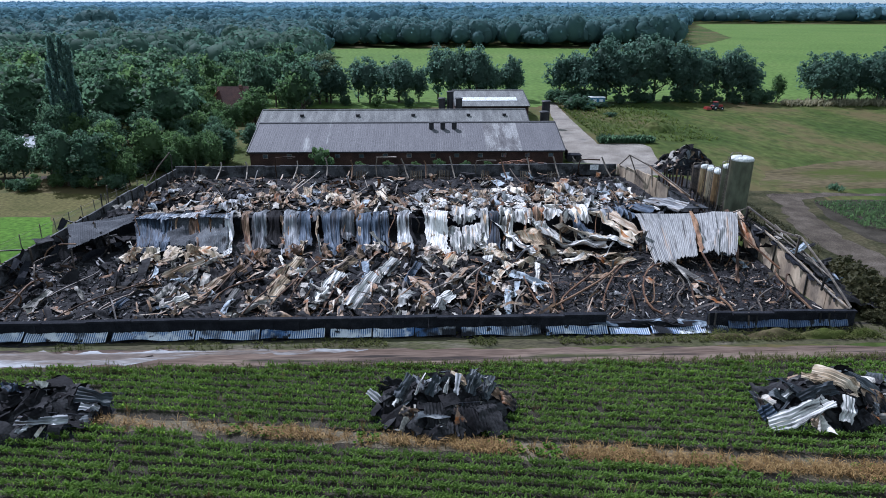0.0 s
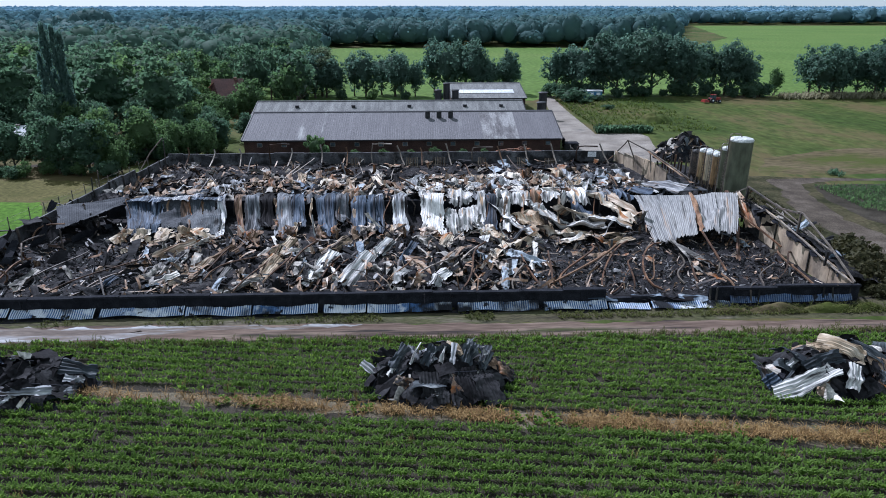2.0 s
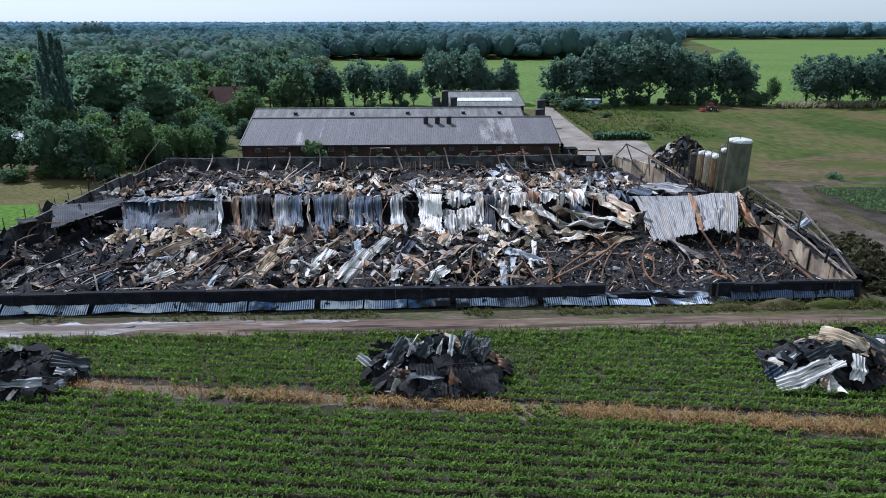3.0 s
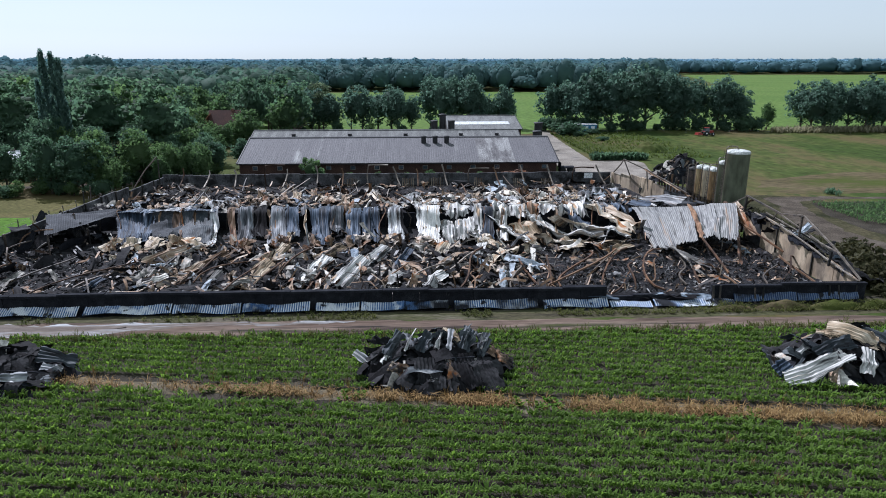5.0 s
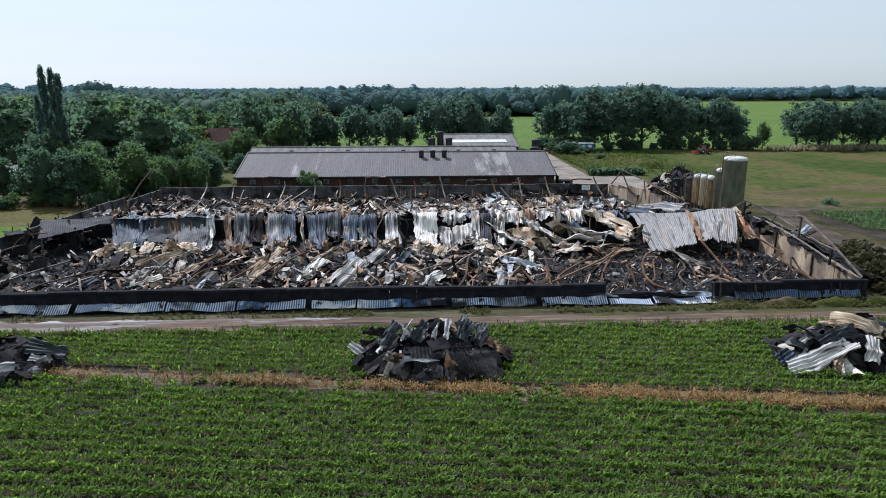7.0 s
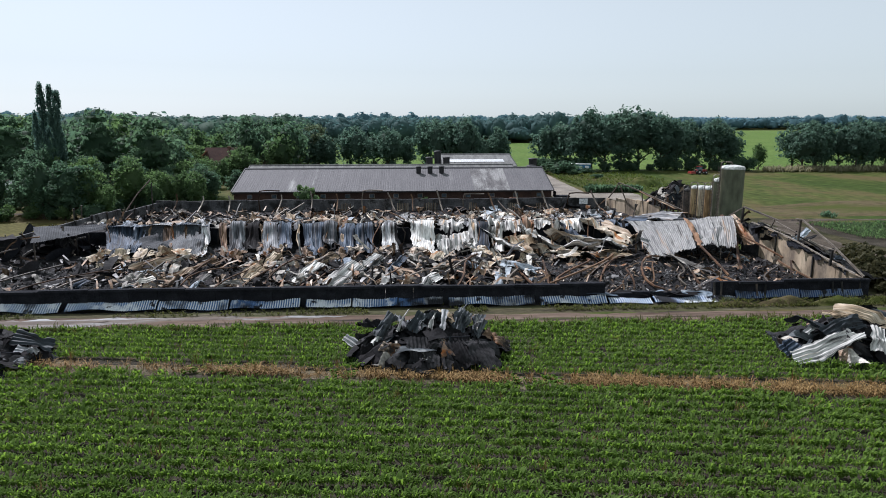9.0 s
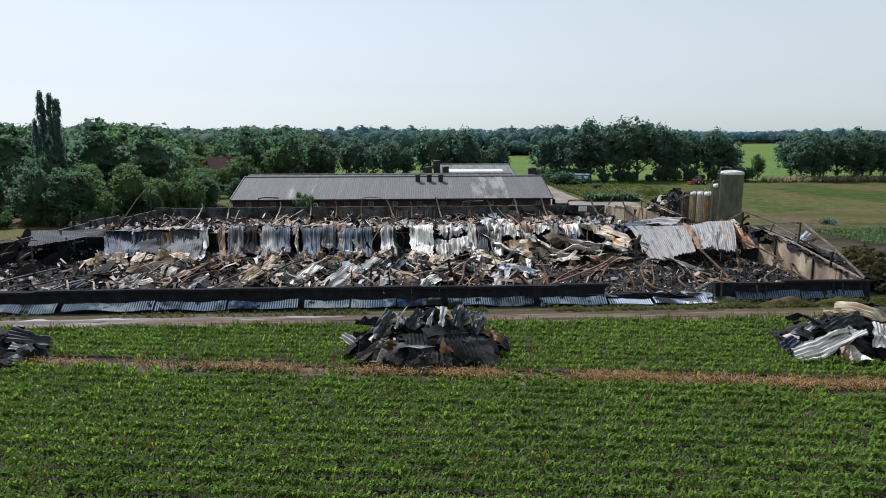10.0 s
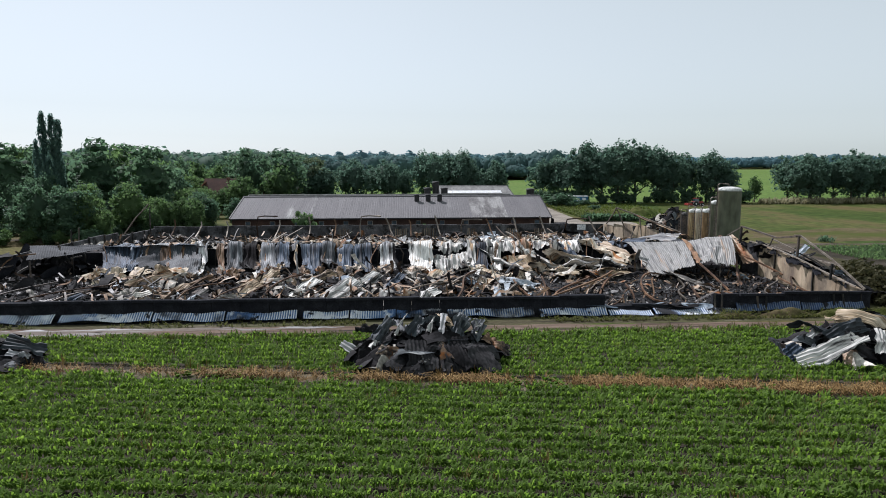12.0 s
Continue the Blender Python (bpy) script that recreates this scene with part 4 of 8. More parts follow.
while x < 28.6:
    w = R.choice([2.9, 4.4, 5.6])
    gap = R.choice([0.0, 0.03, 0.05, 0.3])
    flat = 9.3 < x < 18.0
    w = min(w, 29.0 - x)
    dark_end = x > 18.5
    n_ribs = max(2, int(w / 0.15))
    tilt = radians(20 if flat else 62 if dark_end else 33 + R.uniform(-7, 7))
    ln_ = 0.6 if dark_end else 0.78 + R.uniform(-0.06, 0.06)
    us = np.concatenate([np.array((0.0, 0.041, 0.064, 0.101, 0.124)) + 0.15 * q for q in range(n_ribs)])
    hs = np.tile(np.array((0.0, 0.0, 0.036, 0.036, 0.0)), n_ribs)
    rows = np.linspace(0, 1, 5)
    sway, cut_ = 0.05 * np.sin(us * 1.7 + k), np.convolve(np.random.default_rng(900 + k).uniform(0, 0.22, len(us) + 8), np.ones(9) / 9, "valid")
    v = np.array([(u - w / 2, ln_ * (t * (1 - c)) * math.cos(tilt) - h * math.sin(tilt), ln_ * (t * (1 - c)) * math.sin(tilt) + h * math.cos(tilt) + sw + 0.04 * math.sin(3 * t + u)) for u, h, sw, c in zip(us, hs, sway, cut_) for t in rows])
    f = grid_faces(len(us), len(rows))
    v = place(v, pose(x + w / 2, FRONT_Y - (0.95 if flat else 0.40 if dark_end else 0.84), 0.10 if flat else 0.16 + R.uniform(-0.04, 0.05), 0, R.uniform(-1.2, 1.2), R.uniform(-0.8, 0.8)))
    v[:, 2] = np.maximum(v[:, 2], 0.03)
    me = sheet_mesh("cladding_strip", v, f, M["tin_blueshade" if dark_end else "tin_bluewall"], False)
    run = np.zeros((len(us), len(rows), 3))
    run[..., 2] = (us - 0.01)[:, None]
    me.attributes["run"].data.foreach_set("vector", run.ravel())
    part("cladding_strip", me, None, wall_front, "blue corrugated cladding, pale in places and partly scorched black")
    k += 1
    x += w + gap
# short posts and props that stand in front of the wall at its right-hand third
for px in (18.9, 19.3, 21.8, 22.3, 26.9, 27.6):
    g = Geo()
    tube(g, [(px, FRONT_Y - 0.35, 0.0), (px + R.uniform(-0.1, 0.1), FRONT_Y - 0.12, 1.25)], 0.07, 5)
    part("post", g, M["steel_dark"], wall_front)

# pieces of blown-down cladding at the gap in the wall
for i in range(7):
    v, f = crumple(2.0, 0.6, 950 + i, folds=5, fold=0.12, amp=0.012)
    m = pose(11.5 + i * 1.05, FRONT_Y - 0.1 + R.uniform(-0.2, 0.5), 0.42 + R.uniform(0, 0.15), R.uniform(-6, 10), R.uniform(-6, 6), R.uniform(-110, -70))
    tagged(part("fallen_sheet", sheet_mesh("fallen_sheet", place(v, m), f, M["tin_dark"] if i % 3 else M["tin_blue"])), "buckled cladding sheet fallen along the wall", "metal sheet", "fallen cladding")

# back wall with its bent posts
g = Geo()
for i in range(30):
    x0 = LEFT_X + 2.2 + i * (57.4 / 30)
    hgt = 1.75 + R.uniform(-0.06, 0.06)
    box(g, (x0 + 0.95, BACK_Y, hgt / 2), (1.89, 0.22, hgt))
wall_back = tagged(part("wall_back", g, M["wall_dark"]), "sooty grey concrete back wall of the barn", "wall", kind="structure")


def rafter(pts, r, material, label="bent rust-brown roof rafter lying in the rubble", name="roof_rafter", group="fallen rafters"):
    """A steel hollow section along a bent line."""
    p = np.array(pts, float)
    t = np.linspace(0, 1, len(p))
    tt = np.linspace(0, 1, 9 if len(p) > 2 else 3)
    if len(p) > 2:
        c = [np.polyfit(t, p[:, i], min(3, len(p) - 1)) for i in range(3)]
        p = np.stack([np.polyval(c[i], tt) for i in range(3)], 1)
    g2 = Geo()
    tube(g2, p, r, 4)
    return tagged(part(name, g2, material), label, "rafter", group)


for i in range(17):
    bx = -30.0 + i * 3.3 + R.uniform(-0.3, 0.3)
    lean = R.uniform(-0.5, 0.7)
    top = 2.6 + R.uniform(-0.25, 0.35)
    g = Geo()
    if i % 4 == 3:
        pts = [(bx, BACK_Y - 0.3, 0.3), (bx - 0.1, BACK_Y - 0.3, 1.6), (bx + 0.1, BACK_Y - 0.35, top), (bx + 1.0, BACK_Y - 0.5, top + 0.1), (bx + 2.6, BACK_Y - 0.6, top + 0.05)]
    else:
        pts = [(bx + lean, BACK_Y - 2.2, 0.5), (bx + lean * 0.4, BACK_Y - 1.1, 1.2), (bx, BACK_Y - 0.4, 1.9), (bx - 0.2 - lean * 0.3, BACK_Y - 0.2, top)]
    tube(g, pts, 0.1, 4)
    tagged(part("bent_post", g, M["steel_pale"] if i % 3 else M["rust"]), "bent steel post leaning at the back wall", "post", "back wall posts")

tagged(part("wall_sign", box(Geo(), (21.66, BACK_Y - 0.14, 1.3), (1.1, 0.04, 0.7)), M["white_paint"]), "small plain white sign plate on the back wall", "sign")

# left gable wall: concrete panels
lp = [(-35.2, 36.8), (-32.6, 79.5)]
wall_left = thing("wall_left", "grey concrete panel wall of the gable end, blackened inside", "wall", kind="structure")
for i in range(14):
    a, b = np.array(lp[0]) + (np.array(lp[1]) - lp[0]) * i / 14, np.array(lp[0]) + (np.array(lp[1]) - lp[0]) * (i + 1) / 14
    c = (a + b) / 2
    hgt = (2.1 if c[1] > 44 else 1.5) + R.uniform(-0.08, 0.05) - (0.5 if c[1] > 70 else 0)
    g = Geo()
    box(g, (c[0], c[1], hgt / 2), (0.18, np.linalg.norm(b - a) - 0.03, hgt), pose(0, 0, 0, 0, R.uniform(-2, 2), -3.4))
    part("concrete_panel", g, M["wall_dark"], wall_left)
    g = Geo()
    box(g, (a[0] + 0.12, a[1], hgt / 2 + 0.05), (0.16, 0.16, hgt + 0.1))
    part("post", g, M["steel_dark"], wall_left)

# right gable wall: beige panels under a sloping top
wall_right = thing("wall_right", "scorched beige gable wall with a sloping top", "wall", kind="structure")


def gable_panel(y0, y1, z0, z1, x=RIGHT_X, base=0.0, th=0.16):
    g2 = Geo()
    v = [(x, y0, base), (x + th, y0, base), (x + th, y1, base), (x, y1, base), (x, y0, z0), (x + th, y0, z0), (x + th, y1, z1), (x, y1, z1)]
    g2.add(v, [(0, 3, 2, 1), (4, 5, 6, 7), (0, 1, 5, 4), (1, 2, 6, 5), (2, 3, 7, 6), (3, 0, 4, 7)])
    return g2


ys = [36.95, 39.6, 42.2, 44.8, 47.3, 49.9, 52.6]
zs = [1.37, 1.75, 2.1, 2.4, 2.7, 2.85, 2.6]
for i in range(6):
    part("concrete_panel", gable_panel(ys[i] + 0.02, ys[i + 1] - 0.02, zs[i] - R.uniform(0, 0.06), zs[i + 1] - R.uniform(0, 0.06), RIGHT_X + R.uniform(-0.03, 0.03)), M["wall_beige"] if i < 5 else M["wall_dark"], wall_right)
for y, z in list(zip(ys, zs))[::2]:
    g = Geo()
    box(g, (RIGHT_X - 0.06, y, z / 2), (0.09, 0.12, z))
    part("post", g, M["steel_dark"], wall_right)
for i, (ya, yb) in enumerate(((38.2, 41.4), (41.0, 44.0), (43.8, 47.4), (47.0, 50.2), (49.6, 52.8))):
    pts = [(RIGHT_X - 0.10 - 0.04 * math.sin(2 * k), ya + (yb - ya) * k / 4, float(np.interp(ya + (yb - ya) * k / 4, ys, zs)) - 0.05 - (0.0, 0.16, 0.26, 0.14, 0.0)[k] * (0.5 + 0.25 * i)) for k in range(5)]
    v, f = sheet_along(pts, 0.34 + 0.07 * i, 1600 + i, roll=82, lump=0.05, pleat=0.06, ragged=0.5, tear=0.1, ny=26)
    tagged(part("hanging_strip", sheet_mesh("hanging_strip", v, f, M["char"])), "charred lining sagging along the top of the end wall", "metal sheet", "hanging strips")
rafter([(RIGHT_X - 0.15, 37.4, 1.52), (RIGHT_X - 0.2, 39.6, 1.74), (RIGHT_X - 0.18, 42.0, 2.22), (RIGHT_X - 0.22, 44.4, 2.42), (RIGHT_X - 0.15, 47.4, 2.80), (RIGHT_X - 0.2, 51.0, 2.9)], 0.06, M["steel_pale"], "bent rail along the top of the end wall", "bent_rail", "bent rails")
# burnt lean-to outside the gable
nx, ny = 12, 60
v = np.array([(RIGHT_X + 0.2 + 3.9 * i / (nx - 1), 38.5 + 15.5 * j / (ny - 1), max(0.02, (0.9 + 1.5 * math.sin(math.pi * min(1, 0.12 + j / ny))) * (1 - 0.75 * i / (nx - 1)) + 0.35 * nz(i * 0.5, j * 0.4, 1.0, 2.0))) for i in range(nx) for j in range(ny)])
me = big_mesh("lean_to_rubble", v, grid_faces(nx, ny))
me.materials.append(M["ash"])
tagged(new("lean_to_rubble", me), "collapsed black lean-to outside the gable wall", "rubble", kind="structure")
for i in range(30):
    r = random.Random(1700 + i)
    y = r.uniform(41, 55)
    v, f = bent_sheet(r.uniform(0.8, 2.2), r.uniform(0.3, 0.7), 1750 + i, bends=2, kink=0.4, lump=0.05, ny=8)
    out = r.uniform(0.2, 3.4)
    m = pose(RIGHT_X + out, y, (0.9 + 1.5 * math.sin(math.pi * min(1, 0.12 + (y - 38.5) / 15.5))) * (1 - 0.19 * out) + 0.15, r.gauss(0, 14), r.gauss(20, 10), r.uniform(-180, 180))
    tagged(part("fallen_sheet", sheet_mesh("fallen_sheet", place(v, m), f, M[r.choice(("tin_dark", "tin_dark", "tin_dark", "tin_blue", "tin_pale"))])), "scorched sheet on the collapsed lean-to roof", "metal sheet", "fallen roof sheets")
for i in range(6):
    r = random.Random(1900 + i)
    y = r.uniform(49.5, 55.5)
    v, f = crumple(r.uniform(1.0, 2.4), r.uniform(0.3, 0.8), 1900 + i, folds=5, fold=0.3)
    m = pose(RIGHT_X + r.uniform(-0.5, 0.6), y, 1.5 + 1.25 * min(1, (y - 37) / 12) + r.uniform(-0.3, 0.35), r.gauss(0, 25), r.gauss(0, 30), r.gauss(0, 40))
    tagged(part("hanging_strip", sheet_mesh("hanging_strip", place(v, m), f, M[r.choice(("tin_dark", "tin_dark", "tin_dark", "tin_tan"))], False)), "charred strip hanging over the end wall", "metal sheet", "hanging strips")
for i in range(9):
    r = random.Random(1850 + i)
    y = 43 + i * 1.4 + r.uniform(-0.4, 0.4)
    rafter([(RIGHT_X + 0.1, y, 2.5 + r.uniform(-0.2, 0.4)), (RIGHT_X + 1.7, y + r.uniform(-0.8, 0.3), 1.9 + r.uniform(-0.2, 0.3)), (RIGHT_X + 3.6, y + r.uniform(-1.6, 0.2), 0.6)], 0.07, M[r.choice(("steel_dark", "steel_dark", "steel_pale"))], "charred rafter of the collapsed lean-to")
# gable frame above it
frame_right = thing("gable_frame", "twisted steel gable frame standing over the end wall", "steel frame")
for pts, r in (([(29.20, 37.00, 1.40), (29.20, 40.50, 2.85), (29.10, 44.30, 4.15), (29.00, 44.90, 4.10)], 0.08), ([(29.00, 44.30, 4.12), (29.00, 44.40, 2.15)], 0.10),
               ([(28.60, 39.60, 2.70), (28.60, 39.70, 1.55)], 0.09), ([(29.00, 44.60, 4.05), (29.10, 47.50, 3.60), (29.00, 50.50, 3.85), (29.00, 53.00, 4.00)], 0.09),
               ([(29.00, 53.00, 4.00), (29.10, 53.40, 0.50)], 0.12), ([(29.00, 53.00, 3.95), (28.30, 54.20, 3.05)], 0.07), ([(30.10, 38.50, 0.60), (30.30, 44.00, 2.25), (30.10, 50.00, 3.25)], 0.07),
               ([(29.10, 48.00, 3.55), (29.60, 49.40, 2.65)], 0.06), ([(29.20, 40.00, 2.55), (30.20, 46.00, 2.35), (30.40, 52.00, 2.65)], 0.05)):
    g = Geo()
    tube(g, pts, r, 4)
    part("beam", g, M["steel_dark" if r > 0.085 else "steel_pale"], frame_right)
# back span's gable
wall_right_back = thing("wall_right_back", "scorched pale end wall of the rear span", "wall", kind="structure")
bx0, bx1 = (24.8, 79.9), (27.6, 61.5)
for i in range(7):
    a = np.array(bx0) + (np.array(bx1) - bx0) * i / 7
    b = np.array(bx0) + (np.array(bx1) - bx0) * (i + 1) / 7
    c = (a + b) / 2
    hgt = (1.7, 2.0, 2.3, 2.4, 2.2, 1.9, 1.7)[i]
    g = Geo()
    box(g, (c[0], c[1], hgt / 2), (0.16, np.linalg.norm(b - a) - 0.03, hgt), pose(0, 0, 0, 0, R.uniform(-2, 2), 7.9))
    part("concrete_panel", g, M["wall_beige"] if i < 5 else M["wall_dark"], wall_right_back)
frame_back = thing("gable_frame", "bent steel gable frame over the rear end wall", "steel frame")
# pale steel on the thicker beams puts the light on their tops into colour
for pts, r in (([(24.80, 79.20, 1.80), (24.70, 76.20, 3.30), (24.30, 73.90, 4.25), (26.00, 70.70, 3.50)], 0.08), ([(24.30, 73.90, 4.25), (25.20, 73.30, 1.90)], 0.08),
               ([(26.00, 70.70, 3.60), (26.20, 70.30, 1.20)], 0.09), ([(26.00, 70.70, 3.50), (26.80, 65.70, 2.90), (27.20, 61.70, 2.50)], 0.08), ([(25.60, 72.20, 3.70), (27.60, 72.70, 2.70)], 0.06)):
    g = Geo()
    tube(g, pts, r, 4)
    part("beam", g, M["steel_pale" if r > 0.07 else "steel_dark"], frame_back)

# middle wall, black with fire
g = Geo()
for i in range(27):
    x0 = LEFT_X + 1.2 + i * 2.34
    hgt = 1.6 + R.uniform(-0.2, 0.15)
    box(g, (x0 + 1.17, 58.3 + R.uniform(-0.05, 0.05), hgt / 2), (2.3, 0.2, hgt), pose(0, 0, 0, R.uniform(-3, 3), 0, 0))
tagged(part("wall_middle", g, M["char"]), "charred middle wall under draped roof sheets", "wall", kind="structure")
for i in range(28):
    px = LEFT_X + 2 + i * 2.27 + R.uniform(-0.5, 0.5)
    g = Geo()
    tube(g, [(px, 57.6, 0.2), (px + R.uniform(-0.2, 0.2), 57.5, 1.2), (px + R.uniform(-0.3, 0.3), 57.6, 1.75)], 0.08, 4)
    tagged(part("charred_post", g, M["steel_dark"]), "blackened post along the middle wall", "post", "middle wall posts")


def drape(xl, xr, foot, seed, material, top=2.28, start=60.0, label="scorched roof sheet draped over the middle wall", **kw):
    """A roof sheet that comes over the middle wall and slides down towards the front."""
    r = random.Random(seed)
    x, w = (xl + xr) / 2, xr - xl
    dx = -0.07 * x + r.uniform(-0.25, 0.25)
    zt = top + r.uniform(-0.12, 0.14)
    pts = [(x - dx * 0.2, start + r.uniform(-0.4, 0.5), zt - 0.45), (x - dx * 0.1, 58.0, zt - 0.06), (x, 57.1, zt), (x + dx * 0.05, 56.6, zt - 0.15), (x + dx * 0.15, 56.0, zt - 0.75), (x + dx * 0.3, 55.3, zt - 1.25), (x + dx * 0.5, 54.2, 0.75), (x + dx, foot, 0.42 + r.uniform(-0.05, 0.15))]
    v, f = sheet_along(pts, w * 0.9, seed, lump=0.08, pitch=0.16, amp=0.013, pleat=r.choice((0.02, 0.03, 0.06)), curl=r.uniform(-0.16, 0.06), tear=0.08, ny=40, ragged=0.09, **kw)
    return tagged(part("draped_sheet", sheet_mesh("draped_sheet", v, f, material)), label, "metal sheet", "draped roof sheets")


# sheets along the middle wall: two edges, where the foot lies, material
BLUE_SHEET, PALE_SHEET, TAN_SHEET = "blue-grey roof sheet draped over the middle wall", "pale roof sheet draped over the middle wall", "rust-streaked roof sheet draped over the middle wall"
SLIDE = [(-23.6, -22.7, 50.6, "drape_tan"), (-20.2, -19.4, 50.6, "drape_pale"), (-18.6, -17.9, 51.3, "drape_tan"),
         (-17.6, -16.1, 50.4, "drape_pale"), (-16.2, -14.8, 53.2, "tin_dark"), (-14.7, -13.1, 51.4, "drape_pale"), (-13.3, -11.9, 52.2, "drape_blue"), (-10.9, -8.9, 51.5, "drape_blue"), (-9.0, -7.6, 54.2, "drape_pale"), (-7.6, -6.1, 51.2, "drape_blue"),
         (-6.1, -4.4, 51.8, "drape_blue"), (-3.7, -2.1, 51.6, "drape_pale"), (-1.0, 1.4, 50.6, "white_sheet"), (4.5, 5.4, 50.8, "white_sheet"), (5.2, 6.5, 51.2, "drape_blue"), (7.0, 7.8, 51.2, "white_sheet")]
for i, (xl, xr, foot, mm) in enumerate(SLIDE):
    drape(xl, xr, foot, 300 + i, M[mm], label=BLUE_SHEET if mm in ("drape_blue", "tin_dark") else TAN_SHEET if mm == "drape_tan" else PALE_SHEET)
    r = random.Random(360 + i)
    x, w = (xl + xr) / 2 * 0.93, xr - xl
    if w > 1.2:
        for k in range(1 + i % 2):
            xa = x + r.uniform(-0.35, 0.35) * w
            pts = [(xa, foot + 1.5, 0.85), (xa + r.gauss(0, 0.15), foot + 0.7, 0.75), (xa + r.gauss(0, 0.3), foot - 0.1, 0.62 + r.uniform(-0.1, 0.1)), (xa + r.gauss(0, 0.4), foot - 0.8, 0.35)]
            v, f = sheet_along(pts, w * r.uniform(0.4, 0.8), 3600 + 2 * i + k, roll=r.gauss(0, 12), lump=0.08, pleat=0.09, tear=0.10, ragged=0.16, ny=26, kinks=5)
            tagged(part("sheet_end", sheet_mesh("sheet_end", v, f, M[r.choice(("tan_bright", "drape_tan", "tin_tan"))])), "cream burnt end of a roof sheet crumpled at its foot", "metal sheet", "burnt sheet ends")
# the wide grey-blue sheets at the left end of the wall
# shade on the hanging faces is put into darker colours, the lit fold paler
for i, (tl, tr, bl, br) in enumerate((((-28.9, 57.4, 2.1), (-25.2, 57.2, 2.25), (-27.0, 52.2, 0.55), (-24.2, 52.0, 0.5)), ((-25.6, 57.1, 2.2), (-22.6, 57.2, 2.15), (-24.6, 52.8, 0.6), (-21.9, 52.6, 0.6)), ((-22.8, 57.0, 2.25), (-19.8, 56.8, 2.2), (-22.3, 51.6, 0.45), (-18.9, 51.9, 0.45)))):
    v, f = spread_sheet(tl, tr, bl, br, 1450 + i, bow=0.5, pitch=0.16, amp=0.008, lump=0.13, dents=9, dent=0.20, ragged=0.06)
    tagged(part("draped_sheet", sheet_mesh("draped_sheet", v, f, M[("drape_blue", "slate_flat", "slate_sheet")[i]])), "wide blue-grey roof sheet draped over the middle wall", "metal sheet", "draped roof sheets")
    v, f = spread_sheet((tl[0] - 0.1, 60.2, 1.5), (tr[0] - 0.1, 60.0, 1.5), (tl[0], 56.8, 2.16), (tr[0], 56.6, 2.2), 1455 + i, bow=0.5, pitch=0.16, amp=0.010, lump=0.11, dents=8, dent=0.2, ragged=0.12)
    tagged(part("draped_sheet", sheet_mesh("draped_sheet", v, f, M["drape_pale" if i == 1 else "drape_blue"])), "buckled grey sheet folded over the middle wall", "metal sheet", "draped roof sheets")
for i, x in enumerate((-26.8, -25.4, -23.6, -21.6, -20.3)):
    r = random.Random(1460 + i)
    v, f = sheet_along([(x, 52.6, 0.9), (x + r.gauss(0, 0.2), 51.8, 0.72), (x + r.gauss(0, 0.3), 50.9, 0.55), (x + r.gauss(0, 0.4), 50.2, 0.3)], r.uniform(0.9, 1.5), 1460 + i, roll=r.gauss(0, 8), lump=0.10, pleat=0.09, tear=0.10, ragged=0.16, ny=26, kinks=5)
    tagged(part("sheet_end", sheet_mesh("sheet_end", v, f, M["tan_bright"])), "cream burnt end of a roof sheet crumpled at its foot", "metal sheet", "burnt sheet ends")
# sheets whose edge only laps over the wall, with the black wall face below
for i, (xl, xr, zlow, mm) in enumerate([(-1.2, 1.3, 1.2, "white_sheet"), (1.8, 4.4, 1.2, "white_sheet"), (4.2, 6.4, 1.5, "drape_pale"), (6.6, 10.0, 0.95, "white_sheet"), (9.8, 11.2, 0.8, "drape_tan"), (11.2, 13.2, 1.45, "white_sheet"), (13.3, 16.0, 1.2, "white_sheet"),
                                        (15.8, 18.4, 1.6, "drape_pale"), (18.2, 20.6, 1.6, "drape_blue"), (-5.9, -4.4, 1.6, "drape_pale"), (-8.7, -6.9, 1.6, "drape_tan"), (-12.2, -10.4, 1.7, "drape_pale"), (-25.2, -22.4, 1.7, "drape_blue")]):
    r = random.Random(380 + i)
    x, w = (xl + xr) / 2, xr - xl
    y0 = 63.0 + r.uniform(-1.0, 1.6)
    pts = [(x + r.gauss(0.3, 0.4), y0, 1.15 + r.uniform(-0.2, 0.3)), (x + 0.1, 60.6, 1.75), (x, 58.7, 2.05 + r.uniform(-0.1, 0.15)), (x - 0.02 * x, 57.7, 1.95), (x - 0.03 * x, 57.2 - 0.4 * (1.6 - zlow), zlow)]
    pts = [(p[0], p[1], p[2] + (0.0 if k < 2 else r.uniform(-0.22, 0.16))) for k, p in enumerate(pts)]
    v, f = sheet_along(pts, w * r.uniform(0.78, 1.0), 380 + i, roll=r.gauss(0, 5), lump=0.13, pleat=r.choice((0.05, 0.08, 0.11)), tear=0.08, ragged=0.12, ny=34)
    tagged(part("draped_sheet", sheet_mesh("draped_sheet", v, f, M[mm])), "crumpled roof sheet lapping over the top of the middle wall", "metal sheet", "draped roof sheets")
